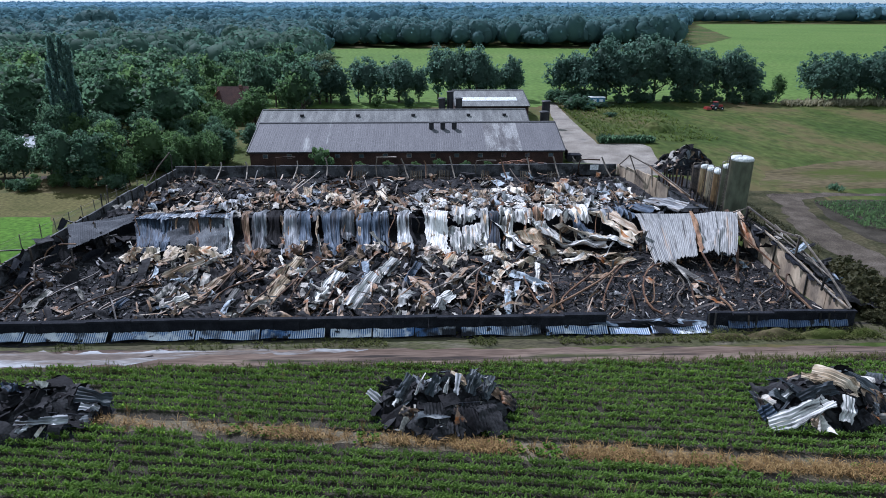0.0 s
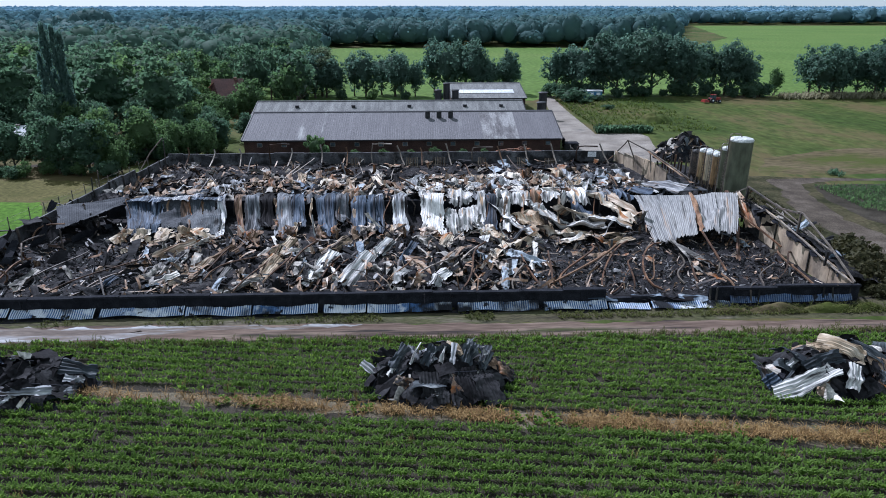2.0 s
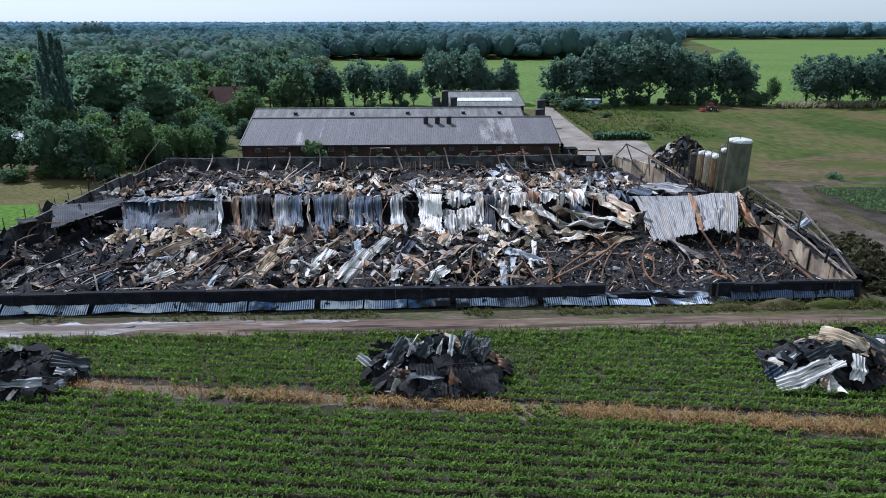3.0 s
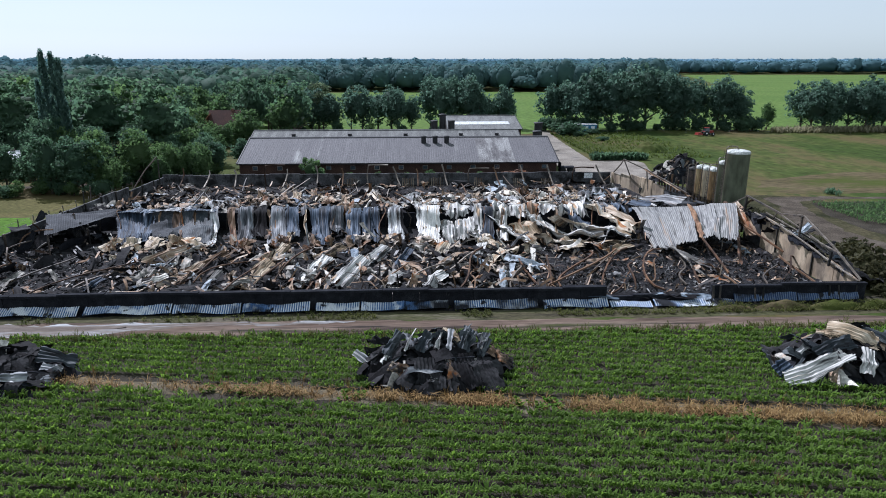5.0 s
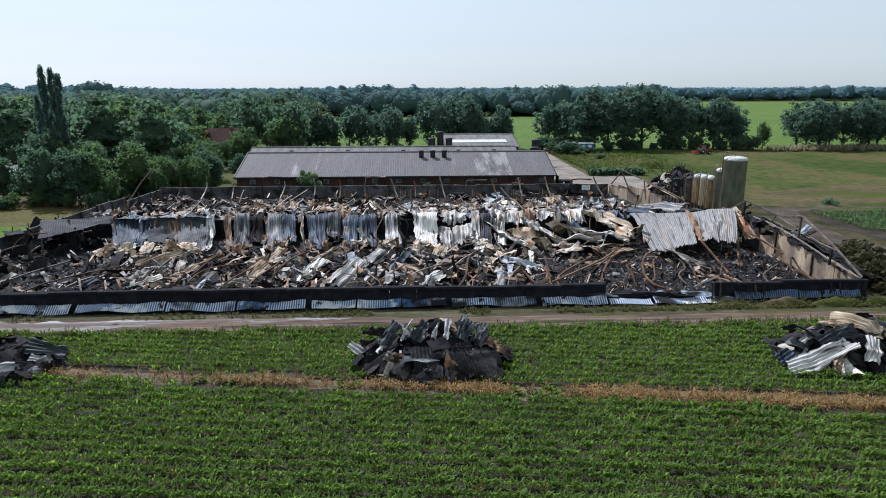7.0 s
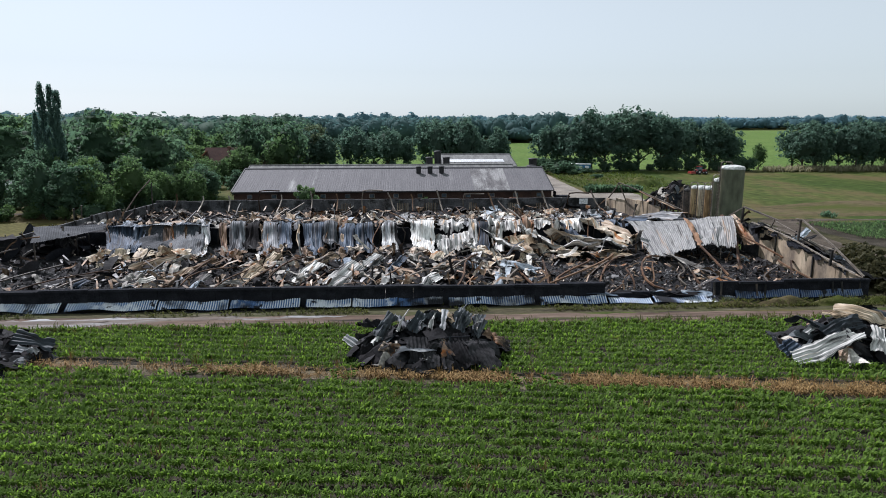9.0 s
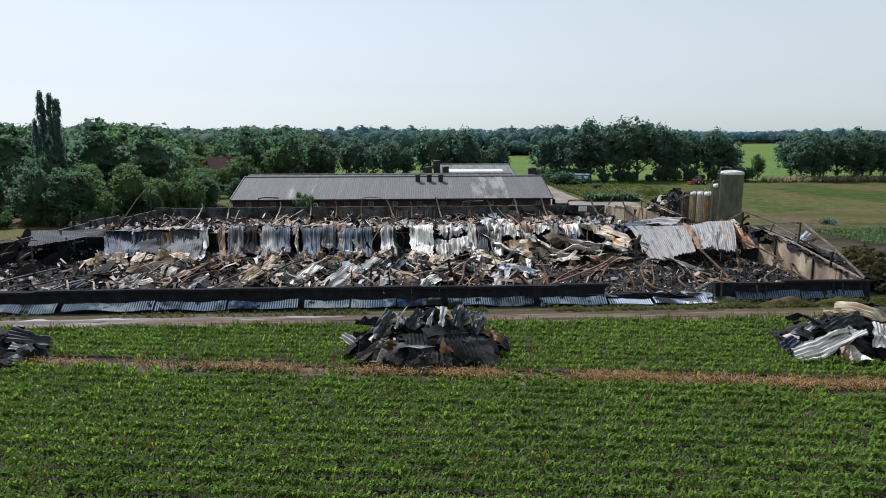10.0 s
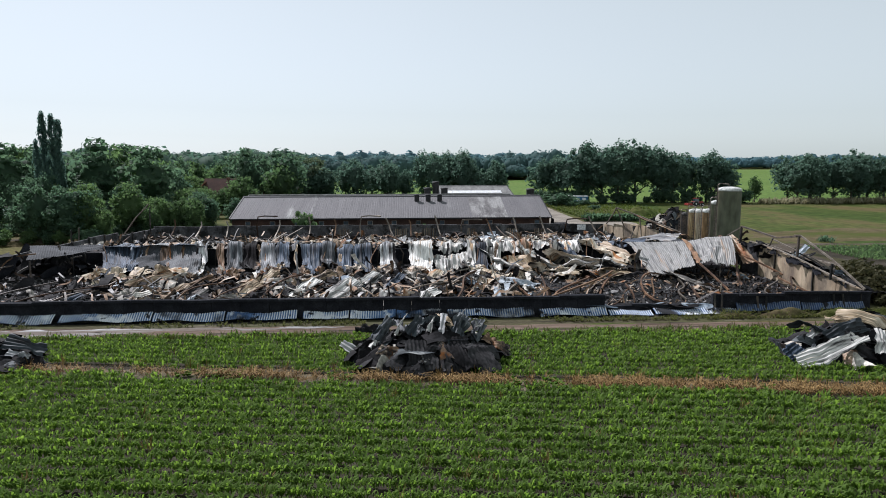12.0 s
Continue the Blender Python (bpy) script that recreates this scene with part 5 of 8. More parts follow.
# sheets that slid off the wall and lie in front of it
SLID = [([(3.1, 57.0, 1.25), (3.0, 55.0, 0.95), (2.9, 52.8, 0.7), (2.7, 50.6, 0.5)], 2.5, 0, "white_sheet"), ([(6.6, 56.8, 1.3), (7.2, 54.6, 1.0), (8.0, 52.3, 0.7), (9.0, 50.2, 0.5)], 1.3, 14, "white_sheet"),
        ([(8.6, 55.8, 1.0), (9.4, 53.6, 0.9), (10.2, 51.6, 0.5)], 1.2, -20, "tan_bright"), ([(9.9, 57.2, 1.6), (10.5, 56.0, 1.3), (11.0, 54.4, 0.8), (11.2, 53.2, 0.5)], 1.3, 12, "white_sheet"),
        ([(10.7, 55.9, 1.25), (11.3, 54.6, 0.85), (12.6, 53.2, 0.7), (14.2, 52.2, 0.75), (15.8, 51.6, 0.8)], 1.7, 26, "white_sheet"), ([(11.8, 56.4, 1.1), (13.4, 55.4, 1.2), (15.0, 54.2, 1.0), (16.4, 53.2, 0.8)], 1.5, 18, "tan_bright"),
        ([(14.0, 55.2, 0.9), (15.4, 54.0, 1.1), (17.0, 52.8, 0.95), (18.4, 51.8, 0.7)], 1.9, 10, "white_sheet"), ([(13.6, 57.6, 1.8), (14.2, 55.8, 1.4), (14.9, 53.6, 0.8)], 0.8, 30, "drape_blue"),
        ([(16.0, 57.9, 1.9), (16.8, 56.2, 1.7), (17.8, 54.2, 1.35), (19.0, 52.2, 0.9)], 1.1, 24, "tan_bright"), ([(17.2, 58.0, 2.0), (18.2, 56.0, 1.8), (19.3, 54.0, 1.4), (20.2, 52.2, 1.0)], 0.9, -10, "drape_tan"),
        ([(9.5, 51.8, 0.8), (11.2, 50.6, 0.55), (13.0, 50.0, 0.5)], 1.0, 10, "tan_bright"), ([(12.4, 51.2, 0.6), (14.6, 50.0, 0.55), (17.2, 49.8, 0.6)], 0.9, 8, "tan_bright"),
        ([(4.4, 52.0, 0.7), (5.2, 50.4, 0.6), (6.0, 49.0, 0.4)], 1.0, 12, "tan_bright")]
for i, (pts, w, roll, mm) in enumerate(SLID):
    v, f = sheet_along(pts, min(w * 1.55, w + 0.7), 420 + i, roll=roll, lump=0.12, pleat=0.12, curl=0.12 if roll else 0.0, tear=0.12, ny=40, ragged=0.18, kinks=8, kamp=0.22)
    tagged(part("fallen_sheet", sheet_mesh("fallen_sheet", v, f, M[mm])), "long curled roof sheet with rust stains below the middle wall", "metal sheet", "fallen roof sheets")
# thin rusty purlin ends and strips that hang between the sheets
for i in range(30):
    r = random.Random(3900 + i)
    x = -28.0 + i * 1.62 + r.uniform(-0.5, 0.5)
    foot = r.uniform(52.2, 54.6)
    pts = [(x, 57.3, 2.25), (x + r.gauss(0, 0.1), 56.5, 1.95 + r.uniform(-0.2, 0.2)), (x - 0.02 * x + r.gauss(0, 0.2), 55.4, 1.1), (x - 0.05 * x + r.gauss(0, 0.35), foot, 0.4)]
    if i % 3:
        v, f = sheet_along(pts, r.uniform(0.14, 0.32), 3900 + i, roll=r.gauss(0, 25), lump=0.05, pleat=0.0, ny=22, ragged=0.2)
        tagged(part("hanging_strip", sheet_mesh("hanging_strip", v, f, M[r.choice(("drape_tan", "tan_bright", "drape_tan", "drape_blue", "tin_dark"))])), "narrow scorched strip hanging from the middle wall", "metal sheet", "hanging strips")
    else:
        rafter(pts, 0.05, M["rust_bright" if i % 2 else "rust"], "thin rusted purlin hanging from the middle wall", "rusted_purlin", "hanging purlins")

# slatted pen panels that still stand near the back wall
for k, (x, w, y) in enumerate(((-1.6, 1.7, 77.6), (1.9, 1.9, 77.8), (7.2, 1.2, 77.4), (12.4, 1.6, 77.2), (15.6, 1.4, 76.6), (-8.6, 1.5, 77.8))):
    r = random.Random(660 + k)
    pen = thing("pen_panel", "scorched slatted pen panel standing near the back wall", "pen panel", pose(x, y, 0.25, -12 + r.uniform(-8, 6), r.gauss(0, 3), r.gauss(0, 6)), "pen panels")
    for q in range(int(w / 0.22)):
        part("slat", box(Geo(), (-w / 2 + 0.22 * q, 0, 0.62 + r.uniform(-0.1, 0.08)), (0.10, 0.04, 1.25), pose(0, 0, 0, 0, r.gauss(0, 2), 0)), M["slat_brown"], pen)
    part("rail", box(Geo(), (-0.1, 0.045, 0.25), (w, 0.05, 0.08)), M["steel_dark"], pen)

# the big pale sheets near the gable, sagging over the black void in front of it
BIG = "large pale roof sheet with rust streaks sagging near the gable"
for i, (tl, tr, bl, br, mm) in enumerate((((19.8, 57.0, 2.15), (25.5, 56.6, 2.3), (18.9, 47.8, 0.62), (22.5, 47.6, 1.35), "big_sheet"), ((25.4, 56.4, 2.3), (27.2, 55.6, 2.75), (22.9, 47.9, 1.5), (24.3, 47.6, 1.45), "big_sheet"),
                                         ((27.0, 55.8, 2.7), (29.0, 54.8, 2.95), (24.4, 48.2, 1.45), (25.9, 47.6, 1.3), "big_sheet"))):
    v, f = spread_sheet(tl, tr, bl, br, 700 + i, lump=0.07 if i == 0 else 0.12, dents=6, dent=0.14 if i == 0 else 0.24, ragged=0.045)
    tagged(part("draped_sheet", sheet_mesh("draped_sheet", v, f, M[mm])), BIG, "metal sheet", "draped roof sheets")
for i, (pts, w, mm, roll) in enumerate([([(25.3, 56.9, 2.45), (24.9, 55.0, 2.4), (24.0, 51.6, 2.0), (22.9, 47.8, 1.55)], 0.42, "rust_bright", 14), ([(28.4, 56.0, 2.95), (27.9, 53.4, 2.5), (26.9, 50.0, 1.9), (25.4, 46.4, 1.1), (24.2, 43.6, 0.5)], 0.34, "rust_bright", -12),
                                        ([(29.0, 55.4, 2.9), (28.8, 53.6, 2.5), (28.5, 51.6, 1.9), (28.1, 49.6, 1.2)], 0.8, "drape_tan", -25), ([(19.7, 47.7, 0.95), (20.6, 46.2, 0.75), (21.3, 44.6, 0.5), (21.9, 43.4, 0.3)], 0.55, "tin_pale", 18),
                                        ([(25.9, 71.0, 3.55), (26.5, 66.5, 2.95), (27.0, 63.0, 2.55), (27.2, 59.6, 2.3)], 0.5, "drape_tan", 10), ([(23.2, 63.4, 1.8), (24.3, 60.6, 2.2), (25.3, 58.2, 2.3)], 1.5, "bright_sheet", -8), ([(20.6, 62.6, 1.5), (21.2, 60.0, 2.0), (21.8, 57.6, 2.2)], 1.6, "drape_blue", 8)]):
    v, f = sheet_along(pts, w, 720 + i, roll=roll, pitch=0.2, amp=0.014, lump=0.07, pleat=0.05, tear=0.06, ny=36, ragged=0.12, kinks=4, kamp=0.08)
    tagged(part("draped_sheet", sheet_mesh("draped_sheet", v, f, M[mm])), "buckled roof strip sagging near the gable", "metal sheet", "draped roof sheets")
g = thing("flat_roof_piece", "dark flat piece of roof left standing by the silos", "roof section", pose(26.4, 60.2, 0))
part("roof_panel", box(Geo(), (0, 0, 1.85), (3.8, 1.7, 0.10), pose(0, 0, 0, -2, 1.5, 6)), M["slate_flat"], g)
for px, py in ((-1.6, -0.6), (1.6, -0.6), (-1.6, 0.6), (1.6, 0.6)):
    part("post", box(Geo(), (px, py, 0.9), (0.12, 0.12, 1.8)), M["steel_dark"], g)

# lean-to roof plane that still stands at the far left
g = thing("leaning_roof", "grey corrugated roof section leaning over a black void", "roof section")
v, f = spread_sheet((-33.3, 53.6, 2.75), (-29.4, 58.6, 2.15), (-30.9, 48.6, 2.15), (-28.8, 56.6, 1.95), 800, bow=1.0, pitch=0.2, amp=0.014, lump=0.05, dents=5, dent=0.10, ragged=0.03)
part("roof_sheet", sheet_mesh("roof_sheet", v, f, M["slate_flat"]), None, g)
for x, y, z in ((-33.2, 53.6, 2.7), (-30.9, 48.9, 2.1), (-29.6, 53.0, 2.0), (-29.2, 58.3, 2.1)):
    part("prop", tube(Geo(), [(x, y, 0.1), (x + 0.05, y, z)], 0.07, 5), M["steel_dark"], g)

# burnt uprights and hanging strips at the left end
for i in range(10):
    r = random.Random(4400 + i)
    x, y = -34.2 + i * 0.5 + r.uniform(-0.3, 0.3), 57.5 - i * 0.55 + r.uniform(-0.8, 0.8)
    pts = [(x, y, 0.1), (x + r.gauss(0, 0.3), y + r.gauss(0, 0.2), 1.2), (x + r.gauss(0.2, 0.5), y + r.gauss(0, 0.4), 2.2 + r.uniform(-0.5, 0.6))]
    rafter(pts, 0.08, M[r.choice(("rust", "steel_dark", "steel_dark"))], "burnt upright leaning at the gable end", "burnt_upright", "burnt uprights")
for i in range(9):
    r = random.Random(4500 + i)
    v, f = bent_sheet(r.uniform(1.6, 2.6), r.uniform(0.4, 0.8), 4500 + i, bends=2, kink=0.4, lump=0.08, ny=12, start=radians(-60))
    m = pose(-34.3 + i * 0.42, 57.4 - i * 0.5 + r.uniform(-0.6, 0.6), 1.9 + r.uniform(-0.3, 0.4), 0, r.gauss(0, 12), 180 + r.gauss(0, 30))
    tagged(part("hanging_strip", sheet_mesh("hanging_strip", place(v, m), f, M[r.choice(("tin_tan", "tin_dark", "tin_blue"))])), "torn scorched strip hanging at the gable end", "metal sheet", "hanging strips")

# ribbed strips that rise from the front wall: foot, head, width, material
STRIPS = [((-30.2, 40.1), (-29.6, 42.9), 0.5, "tin_pale"), ((-24.4, 40.0), (-23.4, 41.6), 0.7, "drape_blue"), ((-20.6, 40.6), (-19.0, 42.0), 0.6, "tin_pale"), ((-13.4, 40.0), (-12.2, 45.2), 1.1, "tan_bright"), ((-10.1, 39.9), (-7.8, 46.2), 1.1, "white_sheet"),
          ((-6.6, 39.8), (-4.9, 45.4), 1.25, "white_sheet"), ((-3.2, 39.7), (-2.2, 42.8), 1.1, "white_sheet"), ((-0.2, 39.8), (1.1, 41.8), 0.9, "white_sheet"), ((-16.0, 40.2), (-15.6, 43.4), 0.5, "tin_pale"), ((-19.3, 40.9), (-17.4, 45.2), 0.7, "drape_tan"),
          ((-18.4, 43.6), (-16.0, 47.4), 0.8, "drape_tan"), ((-22.4, 46.2), (-19.8, 49.0), 0.8, "drape_tan"), ((-26.0, 48.0), (-23.0, 50.2), 0.9, "tan_bright"), ((-2.4, 44.4), (-1.4, 48.0), 0.6, "drape_blue"), ((0.6, 43.2), (2.4, 46.6), 0.7, "tin_tan"),
          ((-9.0, 46.4), (-6.9, 49.2), 0.9, "tan_bright"), ((4.2, 44.6), (6.4, 48.0), 0.8, "tan_bright"), ((2.2, 40.4), (3.6, 42.2), 0.6, "tin_dark"), ((-4.6, 46.6), (-3.4, 49.0), 0.9, "white_sheet"), ((0.4, 47.4), (1.6, 49.8), 0.9, "tan_bright"), ((-13.0, 46.0), (-11.6, 49.0), 0.8, "tan_bright"), ((3.4, 46.0), (4.6, 49.4), 0.8, "white_sheet"), ((7.0, 47.6), (9.4, 49.8), 0.9, "tan_bright"), ((10.6, 48.2), (13.4, 49.6), 0.8, "tan_bright"), ((14.6, 47.8), (17.4, 48.8), 0.7, "tan_bright")]
for i, ((x0, y0), (x1, y1), w, mm) in enumerate(STRIPS):
    r = random.Random(3300 + i)
    xm, ym = (x0 + x1) / 2 + r.gauss(0, 0.15), (y0 + y1) / 2
    pts = [(x1, y1, floor_z(x1, y1) + r.uniform(0.5, 0.85)), (xm, ym, floor_z(xm, ym) + r.uniform(0.3, 0.6)), (x0, y0, floor_z(x0, y0) + 0.25)]
    v, f = sheet_along(pts, w, 3300 + i, roll=r.gauss(14, 10), pitch=0.17, amp=0.016, lump=0.06, pleat=0.06, tear=0.08, ny=24, fan=0.25)
    tagged(part("fallen_sheet", sheet_mesh("fallen_sheet", v, f, M[mm])), "ribbed roof strip lying aslant on the rubble", "metal sheet", "fallen roof sheets")

# black tangle along the left gable
for i in range(36):
    r = random.Random(4700 + i)
    x, y = -35.0 + abs(r.gauss(0, 3.6)), r.uniform(42, 57)
    v, f = crumple(r.uniform(1.2, 3.0), r.uniform(0.5, 1.1), 4700 + i, folds=5, fold=0.35)
    m = pose(x, y, floor_z(x, y) + r.uniform(0.2, 1.7) * math.exp(-(x + 35) / 6), r.gauss(0, 35), r.gauss(0, 35), r.uniform(-180, 180))
    v = place(v, m)
    v[:, 2] = np.maximum(v[:, 2], 0.05)
    tagged(part("fallen_sheet", sheet_mesh("fallen_sheet", v, f, M[r.choice(("tin_dark", "char", "tin_dark", "char"))], False)), "soot-black sheet tangled at the gable end", "metal sheet", "fallen roof sheets")
for i in range(14):
    r = random.Random(4800 + i)
    x, y = -35.0 + abs(r.gauss(0, 3.0)), r.uniform(41, 57)
    z0 = floor_z(x, y)
    rafter([(x, y, z0), (x + r.gauss(0, 0.5), y + r.gauss(0, 0.8), z0 + r.uniform(0.6, 1.3)), (x + r.gauss(0, 1.2), y + r.gauss(0, 1.2), z0 + r.uniform(0.8, 2.0))], 0.07, M[r.choice(("rust", "steel_dark", "steel_dark"))])

# loose roof sheets across the rubble
def foot_sheets():
    """Burnt tan sheet ends crumpled at the foot of the draped roof."""
    for i in range(30):
        r = random.Random(8800 + i)
        x = -27.5 + i * 1.15 + r.uniform(-0.4, 0.4)
        y = 50.8 + r.uniform(-1.3, 0.9)
        v, f = crumple(r.uniform(0.9, 2.0), r.uniform(0.3, 0.8), 8800 + i, folds=7, fold=0.22, amp=0.014)
        m = pose(x, y, floor_z(x, y) + r.uniform(0.08, 0.25), r.gauss(0, 10), r.gauss(0, 14), 180 + r.gauss(0, 40))
        tagged(part("fallen_sheet", sheet_mesh("fallen_sheet", place(v, m), f, M[r.choice(("tin_tan", "tin_tan", "tin_pale", "tin_dark"))])), "scorched tan sheet end crumpled at the foot of the slope", "metal sheet", "fallen roof sheets")


foot_sheets()


def region_material(x, y, r):
    if x < -24 and y < 46:
        return r.choices(("tin_dark", "tin_tan"), (6, 1))[0]
    if x < -20 and y < 50:
        return r.choices(("tin_dark", "tin_pale", "tin_tan", "tin_blue"), (7, 0.7, 1.4, 0.8))[0]
    if y < 48 and x > 9:
        return r.choices(("tin_dark", "tin_pale", "tin_tan", "tin_blue"), (8, 0.6, 1, 0.8))[0]
    if y < 44:
        return r.choices(("tin_dark", "tin_pale", "tin_tan", "tin_blue"), (4.8, 2.2, 2.6, 1.0))[0]
    if x > -2 and y > 71:
        return r.choices(("tin_dark", "tin_pale", "tin_tan", "tin_blue"), (4, 2, 2, 1))[0]
    if x > -2 and y > 59:
        return r.choices(("tin_dark", "bright_sheet", "tin_tan", "drape_pale"), (1.5, 5.4, 1.6, 3.2))[0]
    if x > -2 and y > 46:
        return r.choices(("tin_dark", "tin_pale", "tin_tan", "drape_pale"), (3.6, 2.4, 2.8, 1.6))[0]
    if y < 56:
        return r.choices(("tin_dark", "tin_pale", "tin_tan", "tin_blue"), (4.8, 1.7, 4.4, 1.0))[0]
    if y < 67:
        return r.choices(("tin_dark", "tin_pale", "tin_tan", "tin_blue"), (2.4, 3.4, 3.2, 2.4))[0]
    return r.choices(("tin_dark", "tin_pale", "tin_tan", "tin_blue"), (3.2, 1.6, 4.4, 1.0))[0]


def loose_sheet(i, x, y, r, size=1.0):
    rear = y > 59
    ln_, wd = (r.uniform(1.8, 4.4), r.uniform(0.5, 1.3)) if rear else (r.uniform(1.6, 4.4), r.uniform(0.28, 0.75))
    ln_, wd = ln_ * size, wd * size
    yaw = radians(r.choice((r.gauss(-6, 22), r.gauss(-6, 22), r.uniform(-180, 180))) if rear else r.choice((r.gauss(-24, 16), r.gauss(-24, 16), r.gauss(-24, 16), r.gauss(20, 25), r.uniform(-180, 180))))
    ux, uy = -math.sin(yaw) * -1, math.cos(yaw)
    pts = []
    lift = r.uniform(0.08, 0.3)
    for k, a in enumerate((0.5, 0.17, -0.17, -0.5)):
        px, py = x + ux * a * ln_ + r.gauss(0, 0.10), y + uy * a * ln_
        pts.append((px, py, floor_z(px, min(max(py, FRONT_Y + 0.5), BACK_Y - 0.4)) + lift + r.uniform(0.0, 0.42 if k < 2 else 0.22)))
    if r.random() < 0.88:
        return sheet_along(pts, wd, 6000 + i, roll=r.gauss(6, 20), lump=0.06, pleat=r.choice((0.02, 0.05, 0.08)), curl=r.uniform(-0.10, 0.14) * wd, ragged=0.16, tear=0.10, ny=16, kinks=4, kamp=0.13 * (0.5 + wd)) + (True,)
    v, f = crumple(ln_ * 0.8, wd * 1.15, 6000 + i, folds=r.choice((3, 5, 7)), fold=0.24, amp=0.016 if size == 1.0 else 0.0)
    v = place(v, pose(x, y, floor_z(x, y) + lift + 0.15, r.gauss(6, 8), r.gauss(-8, 16), -math.degrees(yaw)))
    hgt = v[:, 2] - floor_z(x, y)
    v[:, 2] = floor_z(x, y) + np.where(hgt > 0, 0.8 * np.tanh(hgt / 0.8), hgt * 0.4)
    return v, f, False


def loose_spot(r):
    while True:
        x, y = r.uniform(LEFT_X + 1.5, RIGHT_X - 1), r.uniform(FRONT_Y + 1.3, BACK_Y - 1.5)
        if 49.6 < y < 59.5 or (y > 60 and x > 24) or (x < -26.5 and 45 < y < 59.5):
            continue
        if x > 8 and y < 48.5 and r.random() < 0.92:
            continue
        if y < 41 and r.random() < 0.15:
            continue
        if x < -25 and y < 50 and r.random() < 0.5:
            continue
        if y > 71 and r.random() < 0.75:
            continue
        return x, y


for i in range(90):
    r = random.Random(5000 + i)
    x, y = loose_spot(r)
    v, f, soft = loose_sheet(i, x, y, r)
    mm = region_material(x, y, r)
    lab = {"tin_dark": "soot-black roof sheet crumpled in the rubble", "tin_pale": "pale galvanised roof sheet crumpled in the rubble",
           "tin_tan": "rust-streaked roof sheet crumpled in the rubble", "drape_pale": "pale streaked roof sheet crumpled in the rubble", "bright_sheet": "bright bleached roof sheet crumpled in the rubble", "tin_blue": "blue-grey scorched roof sheet in the rubble"}[mm]
    tagged(part("fallen_sheet", sheet_mesh("fallen_sheet", v, f, M[mm], soft)), lab, "metal sheet", "fallen roof sheets")
for mm, cnt in (("tin_dark", 300), ("tin_tan", 220), ("tin_pale", 160), ("tin_blue", 34)):
    gg = Geo()
    for i in range(cnt):
        r = random.Random(cnt * 1000 + i)
        x, y = loose_spot(r)
        if mm != "tin_dark" and x < -22 and y < 48.5 and r.random() < 0.6:
            continue
        v, f, soft = loose_sheet(1000 + cnt * 7 + i, x, y, r, r.choice((0.6, 0.75, 0.95)))
        gg.add(v, f)
    tagged(part("scrap_sheets", gg, M[mm], smooth=True), "smaller torn sheet pieces through the rubble", "scrap", kind="stuff")

# long sheets that slid down between the back wall and the middle wall
for i in range(64):
    r = random.Random(8300 + i)
    x = -31.5 + i * 0.87 + r.uniform(-0.5, 0.5)
    right = x > -3
    ya = r.uniform(66, 73.5)
    yb = ya - r.uniform(3.2, 6.2)
    xb = x + r.gauss(-0.1, 0.7) - 0.03 * x
    pts = [(x + (xb - x) * k / 3 + r.gauss(0, 0.12), ya + (yb - ya) * k / 3, floor_z(x, ya + (yb - ya) * k / 3) + (0.55, 0.7, 0.5, 0.35)[k] + r.uniform(-0.15, 0.3)) for k in range(4)]
    mm = r.choices(("bright_sheet", "drape_pale", "drape_tan", "tan_bright"), (3.4, 2.0, 1.6, 3.2))[0] if right else r.choices(("drape_tan", "tan_bright", "drape_pale", "tin_dark", "drape_blue"), (4, 1.0, 0.9, 4, 1))[0]
    v, f = sheet_along(pts, r.uniform(0.6, 1.5), 8300 + i, roll=r.gauss(0, 14), lump=0.10, pleat=r.choice((0.04, 0.08, 0.12)), curl=r.uniform(-0.12, 0.15), ragged=0.16, tear=0.10, ny=30, kinks=6, kamp=0.18)
    tagged(part("fallen_sheet", sheet_mesh("fallen_sheet", v, f, M[mm])), "long roof sheet sagging over the rear rubble", "metal sheet", "fallen roof sheets")

# the rear right is strewn with bleached sheets
for mm, cnt in (("tin_pale", 56), ("tin_tan", 36)):
    gg = Geo()
    for i in range(cnt):
        r = random.Random(cnt * 3000 + i)
        v, f, soft = loose_sheet(9000 + cnt * 7 + i, r.uniform(-1, 23.0), r.uniform(60.5, 71), r, r.choice((0.7, 0.9, 1.1)))
        gg.add(v, f)
    tagged(part("scrap_sheets", gg, M[mm], smooth=True), "bleached and rusty sheet pieces in the rear rubble", "scrap", kind="stuff")

# rafters lying from the front wall towards the middle
for i in range(34):
    r = random.Random(7000 + i)
    x = -33.5 + i * 1.84 + r.uniform(-0.6, 0.6)
    y0 = FRONT_Y + r.uniform(1.0, 5.5)
    ln_ = r.uniform(3.0, 8.5)
    dx = r.gauss(0.38, 0.3) * ln_
    z0 = floor_z(x, y0) + 0.12
    pts = [(x, y0, z0), (x + dx * 0.35 + r.gauss(0, 0.3), y0 + ln_ * 0.33, z0 + r.uniform(0.1, 0.7)), (x + dx * 0.7 + r.gauss(0, 0.3), y0 + ln_ * 0.66, z0 + r.uniform(0.2, 0.9)), (x + dx, y0 + ln_ * 0.95, z0 + r.uniform(0.2, 1.1))]
    rafter(pts, r.uniform(0.055, 0.09), M[r.choice(("rust", "rust", "rust", "steel_dark", "steel_pale" if x > -20 else "steel_dark"))])
